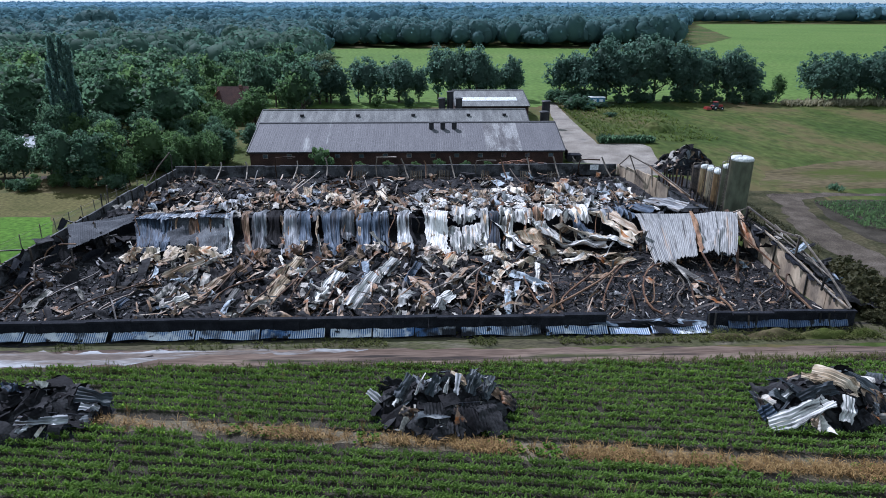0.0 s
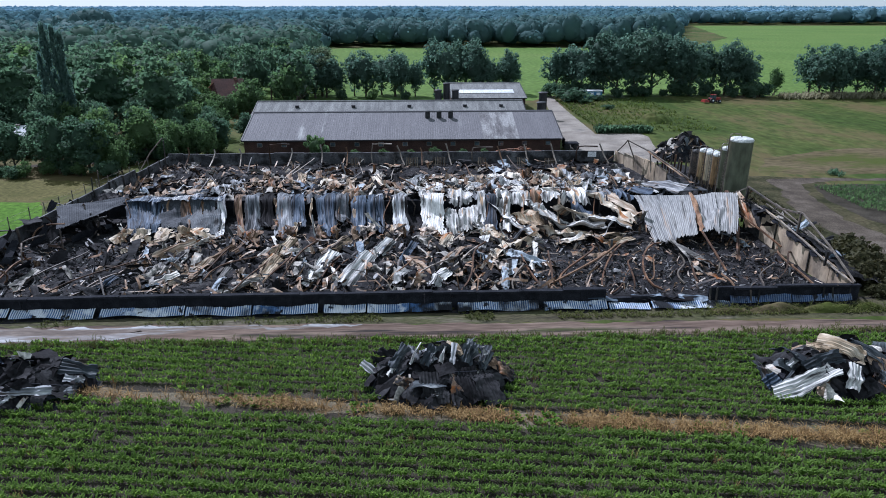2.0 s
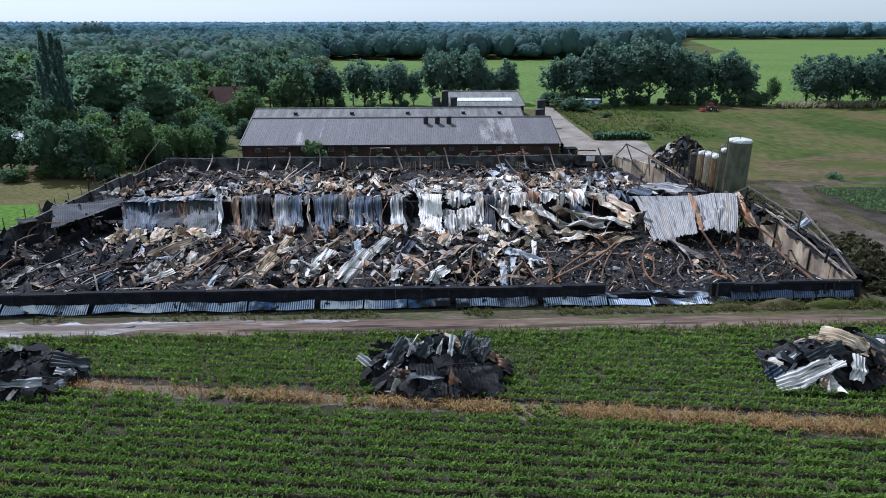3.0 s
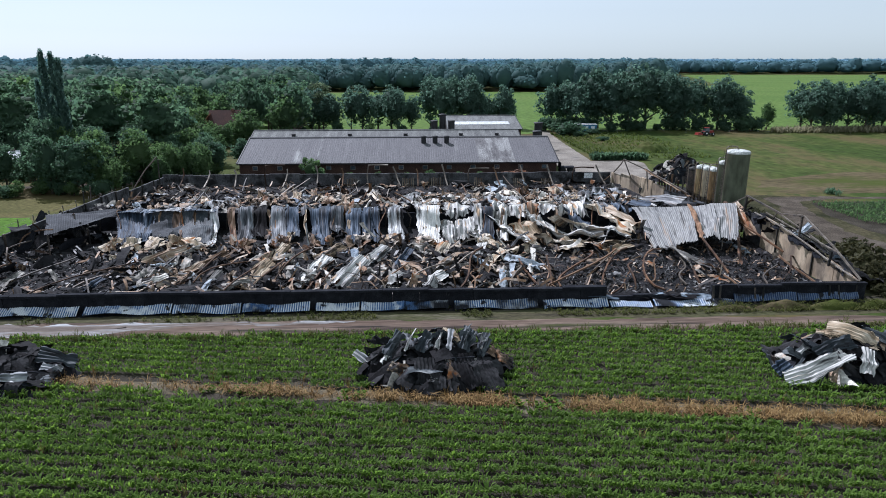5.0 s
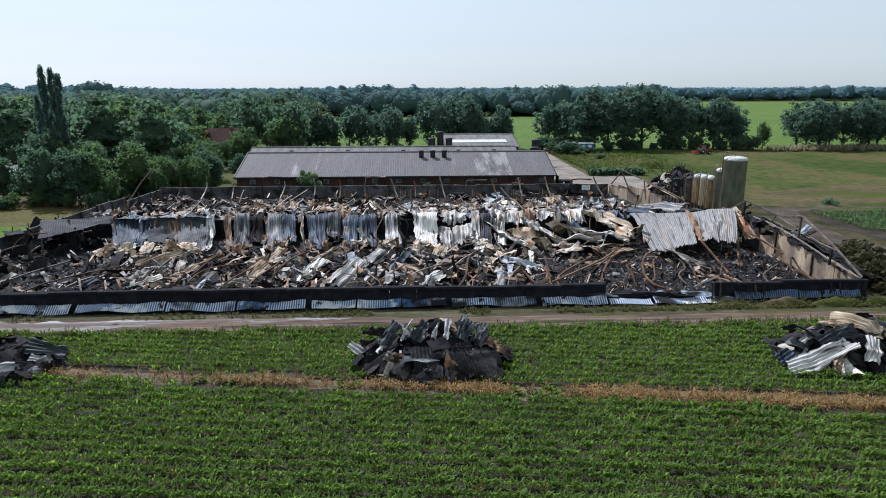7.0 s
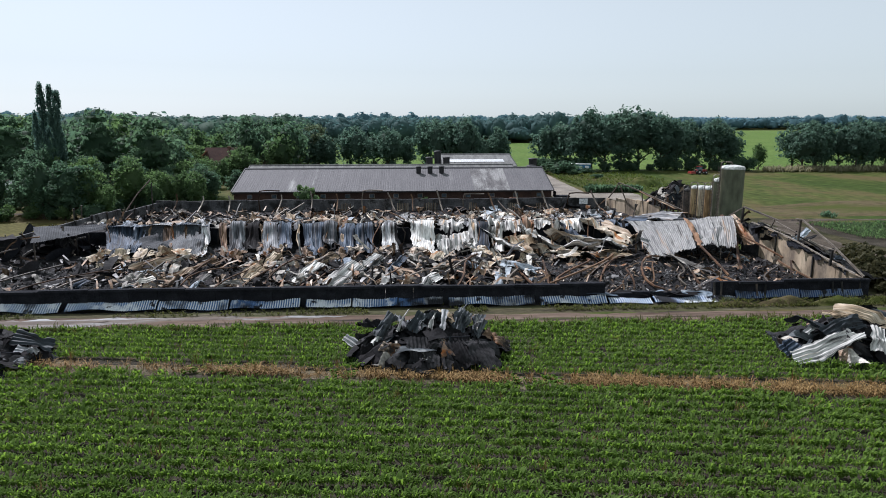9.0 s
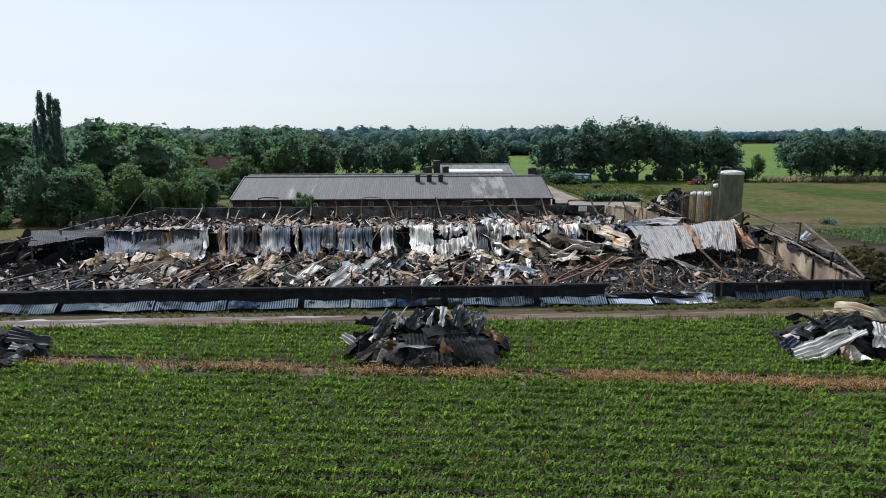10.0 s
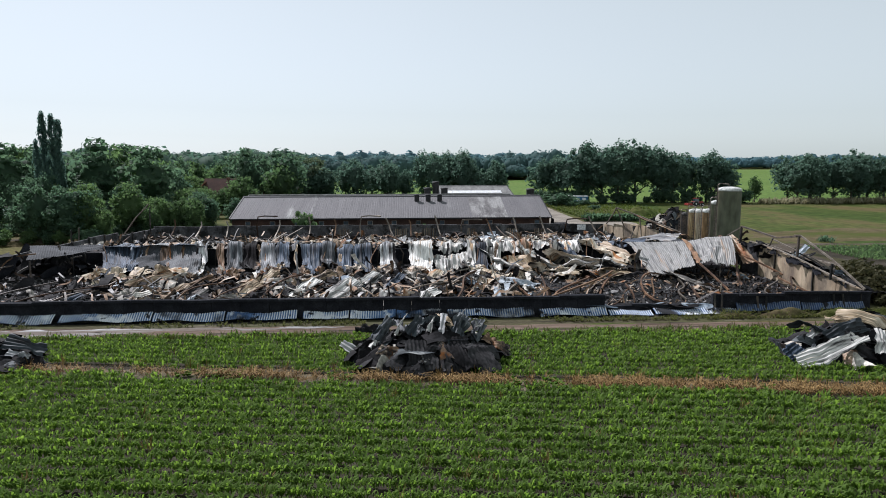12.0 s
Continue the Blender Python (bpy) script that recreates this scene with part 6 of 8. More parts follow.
for i in range(40):
    r = random.Random(7200 + i)
    x, y0 = r.uniform(LEFT_X + 2, 23), r.uniform(60, 75)
    ln_ = r.uniform(2, 5)
    a = r.gauss(80, 35)
    z0 = floor_z(x, y0) + 0.2
    pts = [(x, y0, z0), (x + ln_ * 0.5 * math.cos(radians(a)), y0 + ln_ * 0.5 * math.sin(radians(a)), z0 + r.uniform(0.2, 0.8)), (x + ln_ * math.cos(radians(a)), y0 + ln_ * math.sin(radians(a)), z0 + r.uniform(-0.1, 1.3))]
    rafter(pts, r.uniform(0.05, 0.08), M[r.choice(("rust", "steel_dark", "steel_pale"))])
# long curved ribs at the dark right-hand end
for pts in ([(9.2, 39.6, 0.35), (10.0, 41.8, 0.7), (12.4, 44.8, 0.8), (13.4, 47.5, 0.6)], [(12.2, 39.6, 0.3), (12.8, 41.4, 0.7), (14.3, 44.4, 1.0), (16.6, 48.0, 0.7)], [(16.4, 38.7, 0.3), (15.7, 40.2, 0.5), (16.2, 42.7, 0.9), (17.3, 45.1, 1.1), (19.2, 47.2, 0.8)],
            [(7.6, 40.0, 0.4), (7.2, 42.5, 0.6), (7.0, 44.6, 0.9)], [(22.9, 47.8, 1.5), (22.6, 44.6, 1.0), (22.3, 41.6, 0.5)], [(28.0, 52.0, 1.8), (28.2, 48.0, 1.4), (28.6, 45.5, 0.9)]):
    rafter(pts, 0.085, M["rust_bright"])
for i, (pts, w) in enumerate((([(20.2, 47.6, 1.0), (20.3, 44.4, 0.7), (20.4, 41.4, 0.4)], 0.5), ([(8.6, 47.4, 1.0), (8.2, 45.0, 0.7), (7.4, 42.4, 0.4)], 0.45))):
    v, f = sheet_along(pts, w, 7600 + i, roll=20, lump=0.04, ny=20)
    tagged(part("fallen_sheet", sheet_mesh("fallen_sheet", v, f, M["tin_pale"])), "narrow grey strip fallen across the ash", "metal sheet", "fallen roof sheets")


def shards(name, n, boxr, seed, material, label, size=(0.15, 0.6), thin=None, zup=0.35, aspect=0.6):
    """Small bent scraps as one mesh."""
    rg2 = np.random.default_rng(seed)
    x, y = rg2.uniform(boxr[0], boxr[1], n), rg2.uniform(boxr[2], boxr[3], n)
    if thin:
        keep = np.array([thin(a, b) > c for a, b, c in zip(x, y, rg2.random(n))])
        x, y = x[keep], y[keep]
        n = len(x)
    z = np.array([floor_z(a, b) for a, b in zip(x, y)]) + np.abs(rg2.normal(0, zup * 0.5, n)) + 0.02
    ln2, wd2 = rg2.uniform(*size, n) * rg2.choice([1, 1, 2.2], n), rg2.uniform(*size, n) * aspect
    ya, pt, ro = rg2.uniform(0, 2 * np.pi, n), rg2.normal(0, 0.45, n), rg2.normal(0, 0.5, n)
    ex = np.stack([np.cos(ya) * np.cos(pt), np.sin(ya) * np.cos(pt), np.sin(pt)], 1)
    side = np.stack([-np.sin(ya), np.cos(ya), np.zeros(n)], 1)
    up = np.cross(ex, side)
    ey = side * np.cos(ro)[:, None] + up * np.sin(ro)[:, None]
    nn = np.cross(ex, ey)
    c = np.stack([x, y, z], 1)
    v = np.zeros((n, 6, 3))
    bend = rg2.normal(0, 0.25, n) * ln2
    for k, (a, bb, w0) in enumerate(((-0.5, 0, 0.8), (0.05, 1, 1.0), (0.5, 0.1, 0.7))):
        p = c + ex * (a * ln2)[:, None] + nn * (bb * bend)[:, None]
        jit = rg2.uniform(0.6, 1.2, n) * w0
        v[:, 2 * k] = p - ey * (wd2 * 0.5 * jit)[:, None]
        v[:, 2 * k + 1] = p + ey * (wd2 * 0.5 * jit)[:, None]
    idx = np.arange(n)[:, None] * 6
    q = np.concatenate([idx + np.array([[0, 1, 3, 2]]), idx + np.array([[2, 3, 5, 4]])])
    me2 = big_mesh(name, v, q)
    me2.materials.append(material)
    return tagged(new(name, me2), label, "scrap", kind="stuff")


shards("small_scrap", 900, (-34.2, -19.0, 38.0, 50.0), 1236, M["shards_dark"], "small grey and black scraps strewn over the ash", (0.12, 0.55), None, 0.14, 0.4)
shards("small_scrap", 260, (-34.2, -19.0, 38.0, 50.0), 1237, M["shards"], "small rusty and pale scraps strewn over the ash", (0.15, 0.6), None, 0.16, 0.35)
shards("small_scrap", 1500, (8.5, 28.2, 38.2, 49.0), 1234, M["shards_dark"], "small dark scraps strewn over the ash", (0.08, 0.34), None, 0.10, 0.4)
shards("small_scrap", 900, (7.0, 28.2, 38.4, 50.0), 1235, M["shards"], "small rusty and pale scraps strewn over the ash", (0.12, 0.5), None, 0.14, 0.4)


def thin_front(x, y):
    return (0.25 if (x > 8 and y < 48) else 0.10 if x < -23 and y < 57 else 0.8) * (0.45 + 0.55 * (0.5 + nz(x, y, 0.4, 3.0) * 1.6)) * (0.6 if y < 41 else 1)


shards("scrap", 900, (LEFT_X + 0.6, RIGHT_X - 0.5, FRONT_Y + 0.6, 54), 31, M["shards"], "burnt scrap strewn over the front rubble", thin=thin_front)
shards("scrap", 700, (LEFT_X + 2.6, 24, 60, BACK_Y - 0.5), 32, M["shards"], "burnt scrap strewn over the rear rubble", size=(0.2, 0.7))
shards("scrap", 650, (LEFT_X + 0.6, RIGHT_X - 0.5, FRONT_Y + 0.4, 55), 33, M["shards_dark"], "black charred scrap over the ash", size=(0.15, 0.6))


shards("scrap", 1100, (LEFT_X + 3, RIGHT_X - 0.5, FRONT_Y + 0.5, 52), 34, M["shards"], "thin torn strips over the front rubble", size=(0.4, 1.3), thin=lambda x, y: 0.3 if (x > 9 and y < 48) else 0.12 if x < -22 else 0.9, zup=0.6, aspect=0.2)
shards("scrap", 320, (LEFT_X + 3, 24, 60, BACK_Y - 0.5), 35, M["shards"], "thin torn strips over the rear rubble", size=(0.4, 1.3), zup=0.7, aspect=0.22)
# torn strips that stand up from the rubble
for i in range(96):
    r = random.Random(9100 + i)
    rear = i % 5 < 2
    x = r.uniform(LEFT_X + 3, 23 if rear else 27)
    y = r.uniform(60, 77) if rear else r.choice((r.uniform(50, 53.5), r.uniform(41, 50)))
    v, f = bent_sheet(r.uniform(0.9, 2.1), r.uniform(0.14, 0.5), 9100 + i, bends=3, kink=0.5, lump=0.04, ny=14, start=radians(r.uniform(12, 55)), twist=0.5, amp=0.008, curl=r.uniform(-0.05, 0.05), tear=0.06)
    v = place(v, pose(x, y, floor_z(x, y) + r.uniform(-0.05, 0.5), 0, r.gauss(0, 12), r.uniform(-180, 180)))
    tagged(part("torn_strip", sheet_mesh("torn_strip", v, f, M[r.choice(("tin_tan", "tin_tan", "rust", "tin_dark", "drape_pale", "drape_tan", "tin_pale"))])), "torn scorched metal strip standing up from the rubble", "metal strip", "torn strips")


# ---------------------------------------------------------------- piles of scrap in the field
def scrap_pile(cx, cy, a, b, h, seed, palette, label, count=62, extra=(), spiky=0.22, dark=0.88):
    r = random.Random(seed)
    root = thing("scrap_pile", label, "scrap heap", pose(cx, cy, 0), "scrap heaps")

    def top(u, w):
        d = math.hypot(u / a, w / b)
        return max(0.0, h * (1 - d ** 1.7)) * (0.8 + 0.35 * nz(u, w, 0.6, seed))

    nx, ny = 40, 28
    us, ws = np.linspace(-a, a, nx), np.linspace(-b, b, ny)
    v = np.array([(u, w, max(-0.02, 0.72 * top(u, w) + 0.18 * nz(u, w, 1.6, seed) - 0.04)) for u in us for w in ws])
    me2 = big_mesh("core", v, grid_faces(nx, ny))
    me2.materials.append(M["char"])
    part("core", me2, None, root, "black tangled core")
    for i in range(count):
        for _ in range(30):
            u, w = r.uniform(-a, a), r.uniform(-b, b)
            if math.hypot(u / a, w / b) < 0.93:
                break
        big = i % 3 != 0
        mm = "tin_dark" if big and r.random() < dark else r.choices(list(palette), list(palette.values()))[0]
        ln_, wd = (r.uniform(0.9, 2.0), r.uniform(0.5, 1.1)) if big else (r.uniform(0.4, 1.3), r.uniform(0.08, 0.30))
        v, f = crumple(ln_, wd, seed * 100 + i, folds=r.choice((3, 5, 8)), fold=0.30, amp=0.0 if mm == "tin_dark" else 0.012)
        e = 0.25
        nv = Vector((-(top(u + e, w) - top(u - e, w)) / (2 * e) * 0.85, -(top(u, w + e) - top(u, w - e)) / (2 * e) * 0.85, 1)).normalized()
        rot = nv.to_track_quat("Z", "Y").to_matrix().to_4x4()
        z = 0.80 * top(u, w) + r.uniform(0.0, 0.22)
        spike = 2.4 if r.random() < spiky else 1.0
        m = Matrix.Translation((u, w, z)) @ rot @ pose(0, 0, 0, r.gauss(0, 16) * spike, r.gauss(0, 16) * spike, r.uniform(-180, 180))
        v = place(v, m)
        hug = np.array([0.80 * top(q[0], q[1]) for q in v])
        lim = 0.5 if spike == 1.0 else (0.9 if spiky < 0.5 else 1.7)
        v[:, 2] = hug + lim * np.tanh((v[:, 2] - hug) / lim)
        v[:, 2] = np.maximum(v[:, 2], 0.01 + 0.02 * r.random())
        part("metal_sheet", sheet_mesh("metal_sheet", v, f, M[mm], smooth=False), None, root)
    for k, (pts, wd, roll, mm) in enumerate(extra):
        v, f = sheet_along([(p[0] - cx, p[1] - cy, p[2]) for p in pts], wd, seed * 131 + k, roll=roll, pitch=0.19, amp=0.030, lump=0.05, pleat=0.04, ny=22, tear=0.07, ragged=0.12)
        v[:, 2] = np.maximum(v[:, 2], 0.02)
        part("metal_sheet", sheet_mesh("metal_sheet", v, f, M[mm]), None, root, "large sheet on the outside of the heap")
    for i in range(3):
        u, w = r.uniform(-a * 0.7, a * 0.7), r.uniform(-b * 0.6, b * 0.5)
        g2 = Geo()
        z = 0.7 * top(u, w)
        tube(g2, [(u, w, z), (u + r.gauss(0, 0.5), w + r.gauss(0, 0.3), z + r.uniform(0.2, 0.6)), (u + r.gauss(0, 0.9), w + r.gauss(0, 0.5), z + r.uniform(0.1, 0.5))], 0.035, 4)
        part("bent_rod", g2, M["char"], root)
    return root


# narrow white strips are put on this heap as glints along its top
scrap_pile(-0.2, 27.5, 4.2, 2.8, 2.55, 3, {"tin_dark": 4, "slate_sheet": 2.5, "tin_pale": 2.4, "tin_tan": 0.6}, "heap of soot-black crumpled roof sheets in the field", 170,
           [([(-4.5, 28.6, 0.75), (-3.8, 28.0, 0.5), (-3.1, 27.3, 0.35)], 0.42, -35, "bright_sheet"), ([(-1.9, 27.9, 2.15), (-2.3, 27.4, 1.75), (-2.7, 26.9, 1.3)], 0.55, 30, "slate_sheet"), ([(-1.1, 27.7, 2.4), (-1.5, 27.2, 2.0), (-1.8, 26.8, 1.6)], 0.3, -28, "white_sheet"), ([(-2.6, 27.0, 1.25), (-2.9, 26.6, 0.95)], 0.3, 35, "white_sheet"), ([(0.2, 27.4, 2.3), (0.0, 27.0, 2.0), (-0.1, 26.6, 1.7)], 0.25, -30, "white_sheet"), ([(2.2, 27.6, 2.1), (2.4, 27.2, 1.75)], 0.22, 30, "white_sheet"), ([(-0.4, 27.5, 2.3), (-0.8, 27.0, 1.9), (-1.0, 26.6, 1.6)], 0.5, 38, "slate_sheet"), ([(1.7, 27.9, 2.5), (1.4, 27.4, 2.1), (1.2, 27.0, 1.7)], 0.5, -32, "slate_sheet"), ([(2.7, 27.5, 1.9), (2.4, 27.0, 1.5), (2.1, 26.7, 1.1)], 0.30, 30, "slate_sheet"), ([(0.7, 27.5, 2.45), (0.6, 27.0, 2.1), (0.5, 26.5, 1.7)], 0.28, 20, "drape_pale"), ([(-1.9, 28.1, 1.8), (-1.5, 27.6, 1.8), (-1.2, 27.1, 1.6)], 0.22, 20, "drape_pale"), ([(-1.0, 28.0, 1.8), (-0.7, 27.4, 1.85), (-0.5, 26.8, 1.6)], 0.6, -15, "drape_pale"),
            ([(-3.6, 28.6, 1.4), (-2.8, 28.0, 1.5), (-2.0, 27.6, 1.5)], 0.5, -30, "tin_dark"), ([(0.3, 28.0, 2.1), (0.8, 27.5, 2.15), (1.0, 27.0, 1.8)], 0.5, 25, "tan_bright"), ([(1.8, 28.0, 2.25), (1.5, 27.4, 1.9), (1.2, 26.7, 1.4)], 0.8, 25, "slate_sheet"),
            ([(2.5, 28.0, 2.0), (2.2, 27.4, 1.6), (2.0, 26.8, 1.1)], 0.7, -15, "slate_sheet"), ([(-2.5, 26.2, 1.1), (-2.0, 25.9, 0.95), (-1.4, 25.8, 0.8)], 0.6, -40, "tin_tan"), ([(2.7, 27.5, 1.3), (3.3, 27.2, 0.95), (3.9, 27.0, 0.6)], 0.6, -15, "tin_tan"),
            ([(0.9, 26.4, 1.5), (1.2, 25.4, 1.0), (1.5, 24.7, 0.3)], 1.6, 0, "tin_dark"), ([(2.0, 26.3, 1.2), (2.5, 25.4, 0.7), (2.8, 24.8, 0.25)], 1.3, 10, "tin_dark"), ([(-0.6, 26.2, 1.5), (-0.5, 25.4, 1.0), (-0.4, 24.8, 0.3)], 1.4, -8, "tin_dark"),
            ([(-0.5, 25.2, 0.75), (0.0, 25.0, 0.65)], 0.25, -30, "bright_sheet")], dark=0.8)
scrap_pile(22.4, 27.2, 4.8, 2.6, 2.3, 4, {"tin_dark": 4, "slate_sheet": 3.0, "tin_pale": 2.8, "tin_tan": 1.0}, "heap of pale and black crumpled roof sheets in the field", 160,
           [([(17.3, 25.0, 0.40), (18.6, 25.1, 0.75), (19.8, 25.4, 1.15), (21.0, 25.7, 1.5)], 0.95, -34, "white_sheet"), ([(17.2, 25.6, 0.5), (17.9, 25.7, 0.95)], 0.8, -40, "drape_blue"),
            ([(20.9, 27.8, 2.0), (21.5, 27.2, 2.15), (22.3, 26.6, 1.95), (22.9, 26.2, 1.65)], 1.25, -14, "tan_bright"), ([(20.2, 27.6, 1.9), (20.9, 27.1, 2.0), (21.7, 26.7, 1.85)], 0.6, -10, "tan_bright"), ([(22.6, 27.6, 2.0), (23.4, 26.9, 1.8), (24.2, 26.4, 1.3)], 0.7, -12, "slate_sheet"),
            ([(21.8, 25.6, 1.75), (21.5, 25.0, 1.45), (21.1, 24.4, 0.85)], 0.75, 10, "white_sheet"), ([(23.2, 25.3, 1.5), (23.0, 24.8, 1.0)], 0.5, 20, "drape_pale"), ([(19.4, 26.0, 1.2), (20.4, 26.2, 1.7), (21.6, 26.3, 1.85)], 0.7, -35, "slate_sheet"),
            ([(18.4, 27.9, 1.4), (19.2, 27.2, 1.7), (19.6, 26.4, 1.5)], 0.7, 30, "slate_sheet"), ([(18.7, 26.4, 1.2), (19.6, 26.9, 1.6)], 0.3, -20, "bright_sheet"), ([(24.6, 27.0, 2.0), (25.6, 26.2, 1.4), (26.6, 25.6, 0.7)], 0.9, -15, "drape_pale"),
            ([(17.5, 27.6, 0.9), (17.7, 27.0, 0.6), (17.8, 26.5, 0.3)], 0.5, 10, "drape_pale")], dark=0.62)
scrap_pile(-23.4, 27.8, 4.7, 2.8, 2.1, 5, {"tin_dark": 6, "slate_sheet": 2.0, "tin_pale": 1.0}, "heap of black charred crumpled sheets in the field", 130,
           [([(-22.9, 26.0, 0.95), (-21.6, 25.8, 1.05), (-20.0, 26.0, 1.0)], 0.45, -35, "drape_pale"), ([(-23.0, 25.6, 0.4), (-22.0, 25.6, 0.8)], 0.3, -40, "drape_pale"), ([(-20.6, 27.9, 1.3), (-19.6, 27.9, 1.1), (-18.8, 28.2, 0.7)], 0.8, -25, "slate_sheet"),
            ([(-20.2, 27.3, 0.9), (-19.2, 27.5, 0.6)], 0.5, -30, "drape_pale"), ([(-24.2, 28.0, 2.0), (-23.4, 27.4, 1.8)], 0.7, 20, "drape_blue")])

# the dark wreck heap behind the silos
scrap_pile(35.2, 83.2, 4.1, 3.0, 4.6, 6, {"tin_dark": 4, "slate_sheet": 2.0, "tin_pale": 2.0, "tin_tan": 2.5}, "tall dark heap of twisted wreckage beside the yard", 150,
           [([(34.4, 81.8, 1.6), (35.2, 82.0, 2.3), (35.8, 82.4, 2.9)], 0.6, -35, "drape_tan"), ([(35.9, 81.6, 1.4), (36.2, 81.9, 2.2), (36.3, 82.3, 2.9)], 0.6, 20, "drape_pale"),
            ([(33.6, 81.4, 0.8), (34.6, 81.2, 1.4), (35.4, 81.4, 2.0)], 0.7, -25, "slate_sheet")], spiky=0.3, dark=0.5)
g = thing("wreck_posts", "row of rust-stained upright scrap by the silos", "scrap")
for i in range(9):
    gg = Geo()
    x = 28.6 + i * 0.42
    tube(gg, [(x, 74.5 + R.uniform(-0.4, 0.4), 0), (x + R.uniform(-0.2, 0.2), 74.5, 1.6 + R.uniform(-0.3, 0.9))], 0.12, 5)
    part("upright", gg, M["rust"] if i % 2 else M["steel_dark"], g)


# ---------------------------------------------------------------- silos
def silo(x, y, r, top, material, label, pipe=True, lid="silo_white"):
    root = thing("feed_silo", label, "silo", pose(x, y, 0), "feed silos")
    g2 = Geo()
    hop = 1.3
    ring(g2, [(r * 0.22, 0.45), (r * 0.97, hop), (r, hop + 0.05), (r, top * 0.5), (r * 1.008, top * 0.5 + 0.03), (r, top * 0.5 + 0.06), (r, top - 0.32)], 32)
    part("body", g2, material, root, smooth=False)
    g2 = Geo()
    ring(g2, [(r * 1.015, top - 0.36), (r * 1.02, top - 0.24), (r * 0.93, top - 0.10), (r * 0.6, top), (r * 0.22, top + 0.05)], 32)
    part("lid", g2, M[lid], root, "pale domed lid")
    for k in range(4):
        a = radians(45 + 90 * k)
        g2 = Geo()
        tube(g2, [(r * 0.92 * math.cos(a), r * 0.92 * math.sin(a), 0), (r * 0.92 * math.cos(a), r * 0.92 * math.sin(a), hop + 0.2)], 0.07, 6)
        part("leg", g2, M["steel_dark"], root)
    if pipe:
        g2 = Geo()
        px = -r - 0.13
        tube(g2, [(px, -0.1, 0.6), (px, -0.1, top - 0.2), (px, -0.1, top + 0.22), (px + 0.18, -0.05, top + 0.34), (px + 0.6, 0, top + 0.36), (-r * 0.15, 0, top + 0.30), (-0.02, 0, top + 0.02)], 0.055, 6)
        part("fill_pipe", g2, M["steel_pale"], root)
        g2 = Geo()
        for k in range(int(top / 0.35)):
            box(g2, (px + 0.0, 0.22, 0.7 + k * 0.33), (0.03, 0.34, 0.03))
        tube(g2, [(px, 0.05, 0.6), (px, 0.05, top - 0.1)], 0.02, 4)
        tube(g2, [(px, 0.39, 0.6), (px, 0.39, top - 0.1)], 0.02, 4)
        part("ladder", g2, M["steel_dark"], root)
    return root


silo(31.05, 59.6, 1.13, 7.25, M["silo_green"], "tall moss-green feed silo with a white domed lid")
silo(31.3, 62.4, 0.72, 5.75, M["silo_green"], "slim weathered feed silo with a white lid")
silo(31.25, 64.1, 0.75, 4.75, M["silo_tan"], "rust-stained cream feed silo with a white lid")
silo(31.25, 65.8, 0.75, 4.6, M["silo_tan"], "rust-stained cream feed silo with a white lid")
silo(31.25, 67.5, 0.75, 4.5, M["silo_tan"], "brown rust-stained feed silo with a white lid")
silo(31.2, 69.3, 0.75, 4.0, M["steel_dark"], "fire-blackened steel feed silo", lid="steel_dark")


# ---------------------------------------------------------------- the standing barns
def corrugated(length, width, pitch=0.3, amp=0.012):
    nx = int(width / pitch * 4) + 1
    u = np.linspace(0, width, nx)
    v = np.array([(a, s, amp * math.sin(2 * math.pi * a / pitch)) for a in u for s in (0, length)])
    return v, grid_faces(nx, 2)


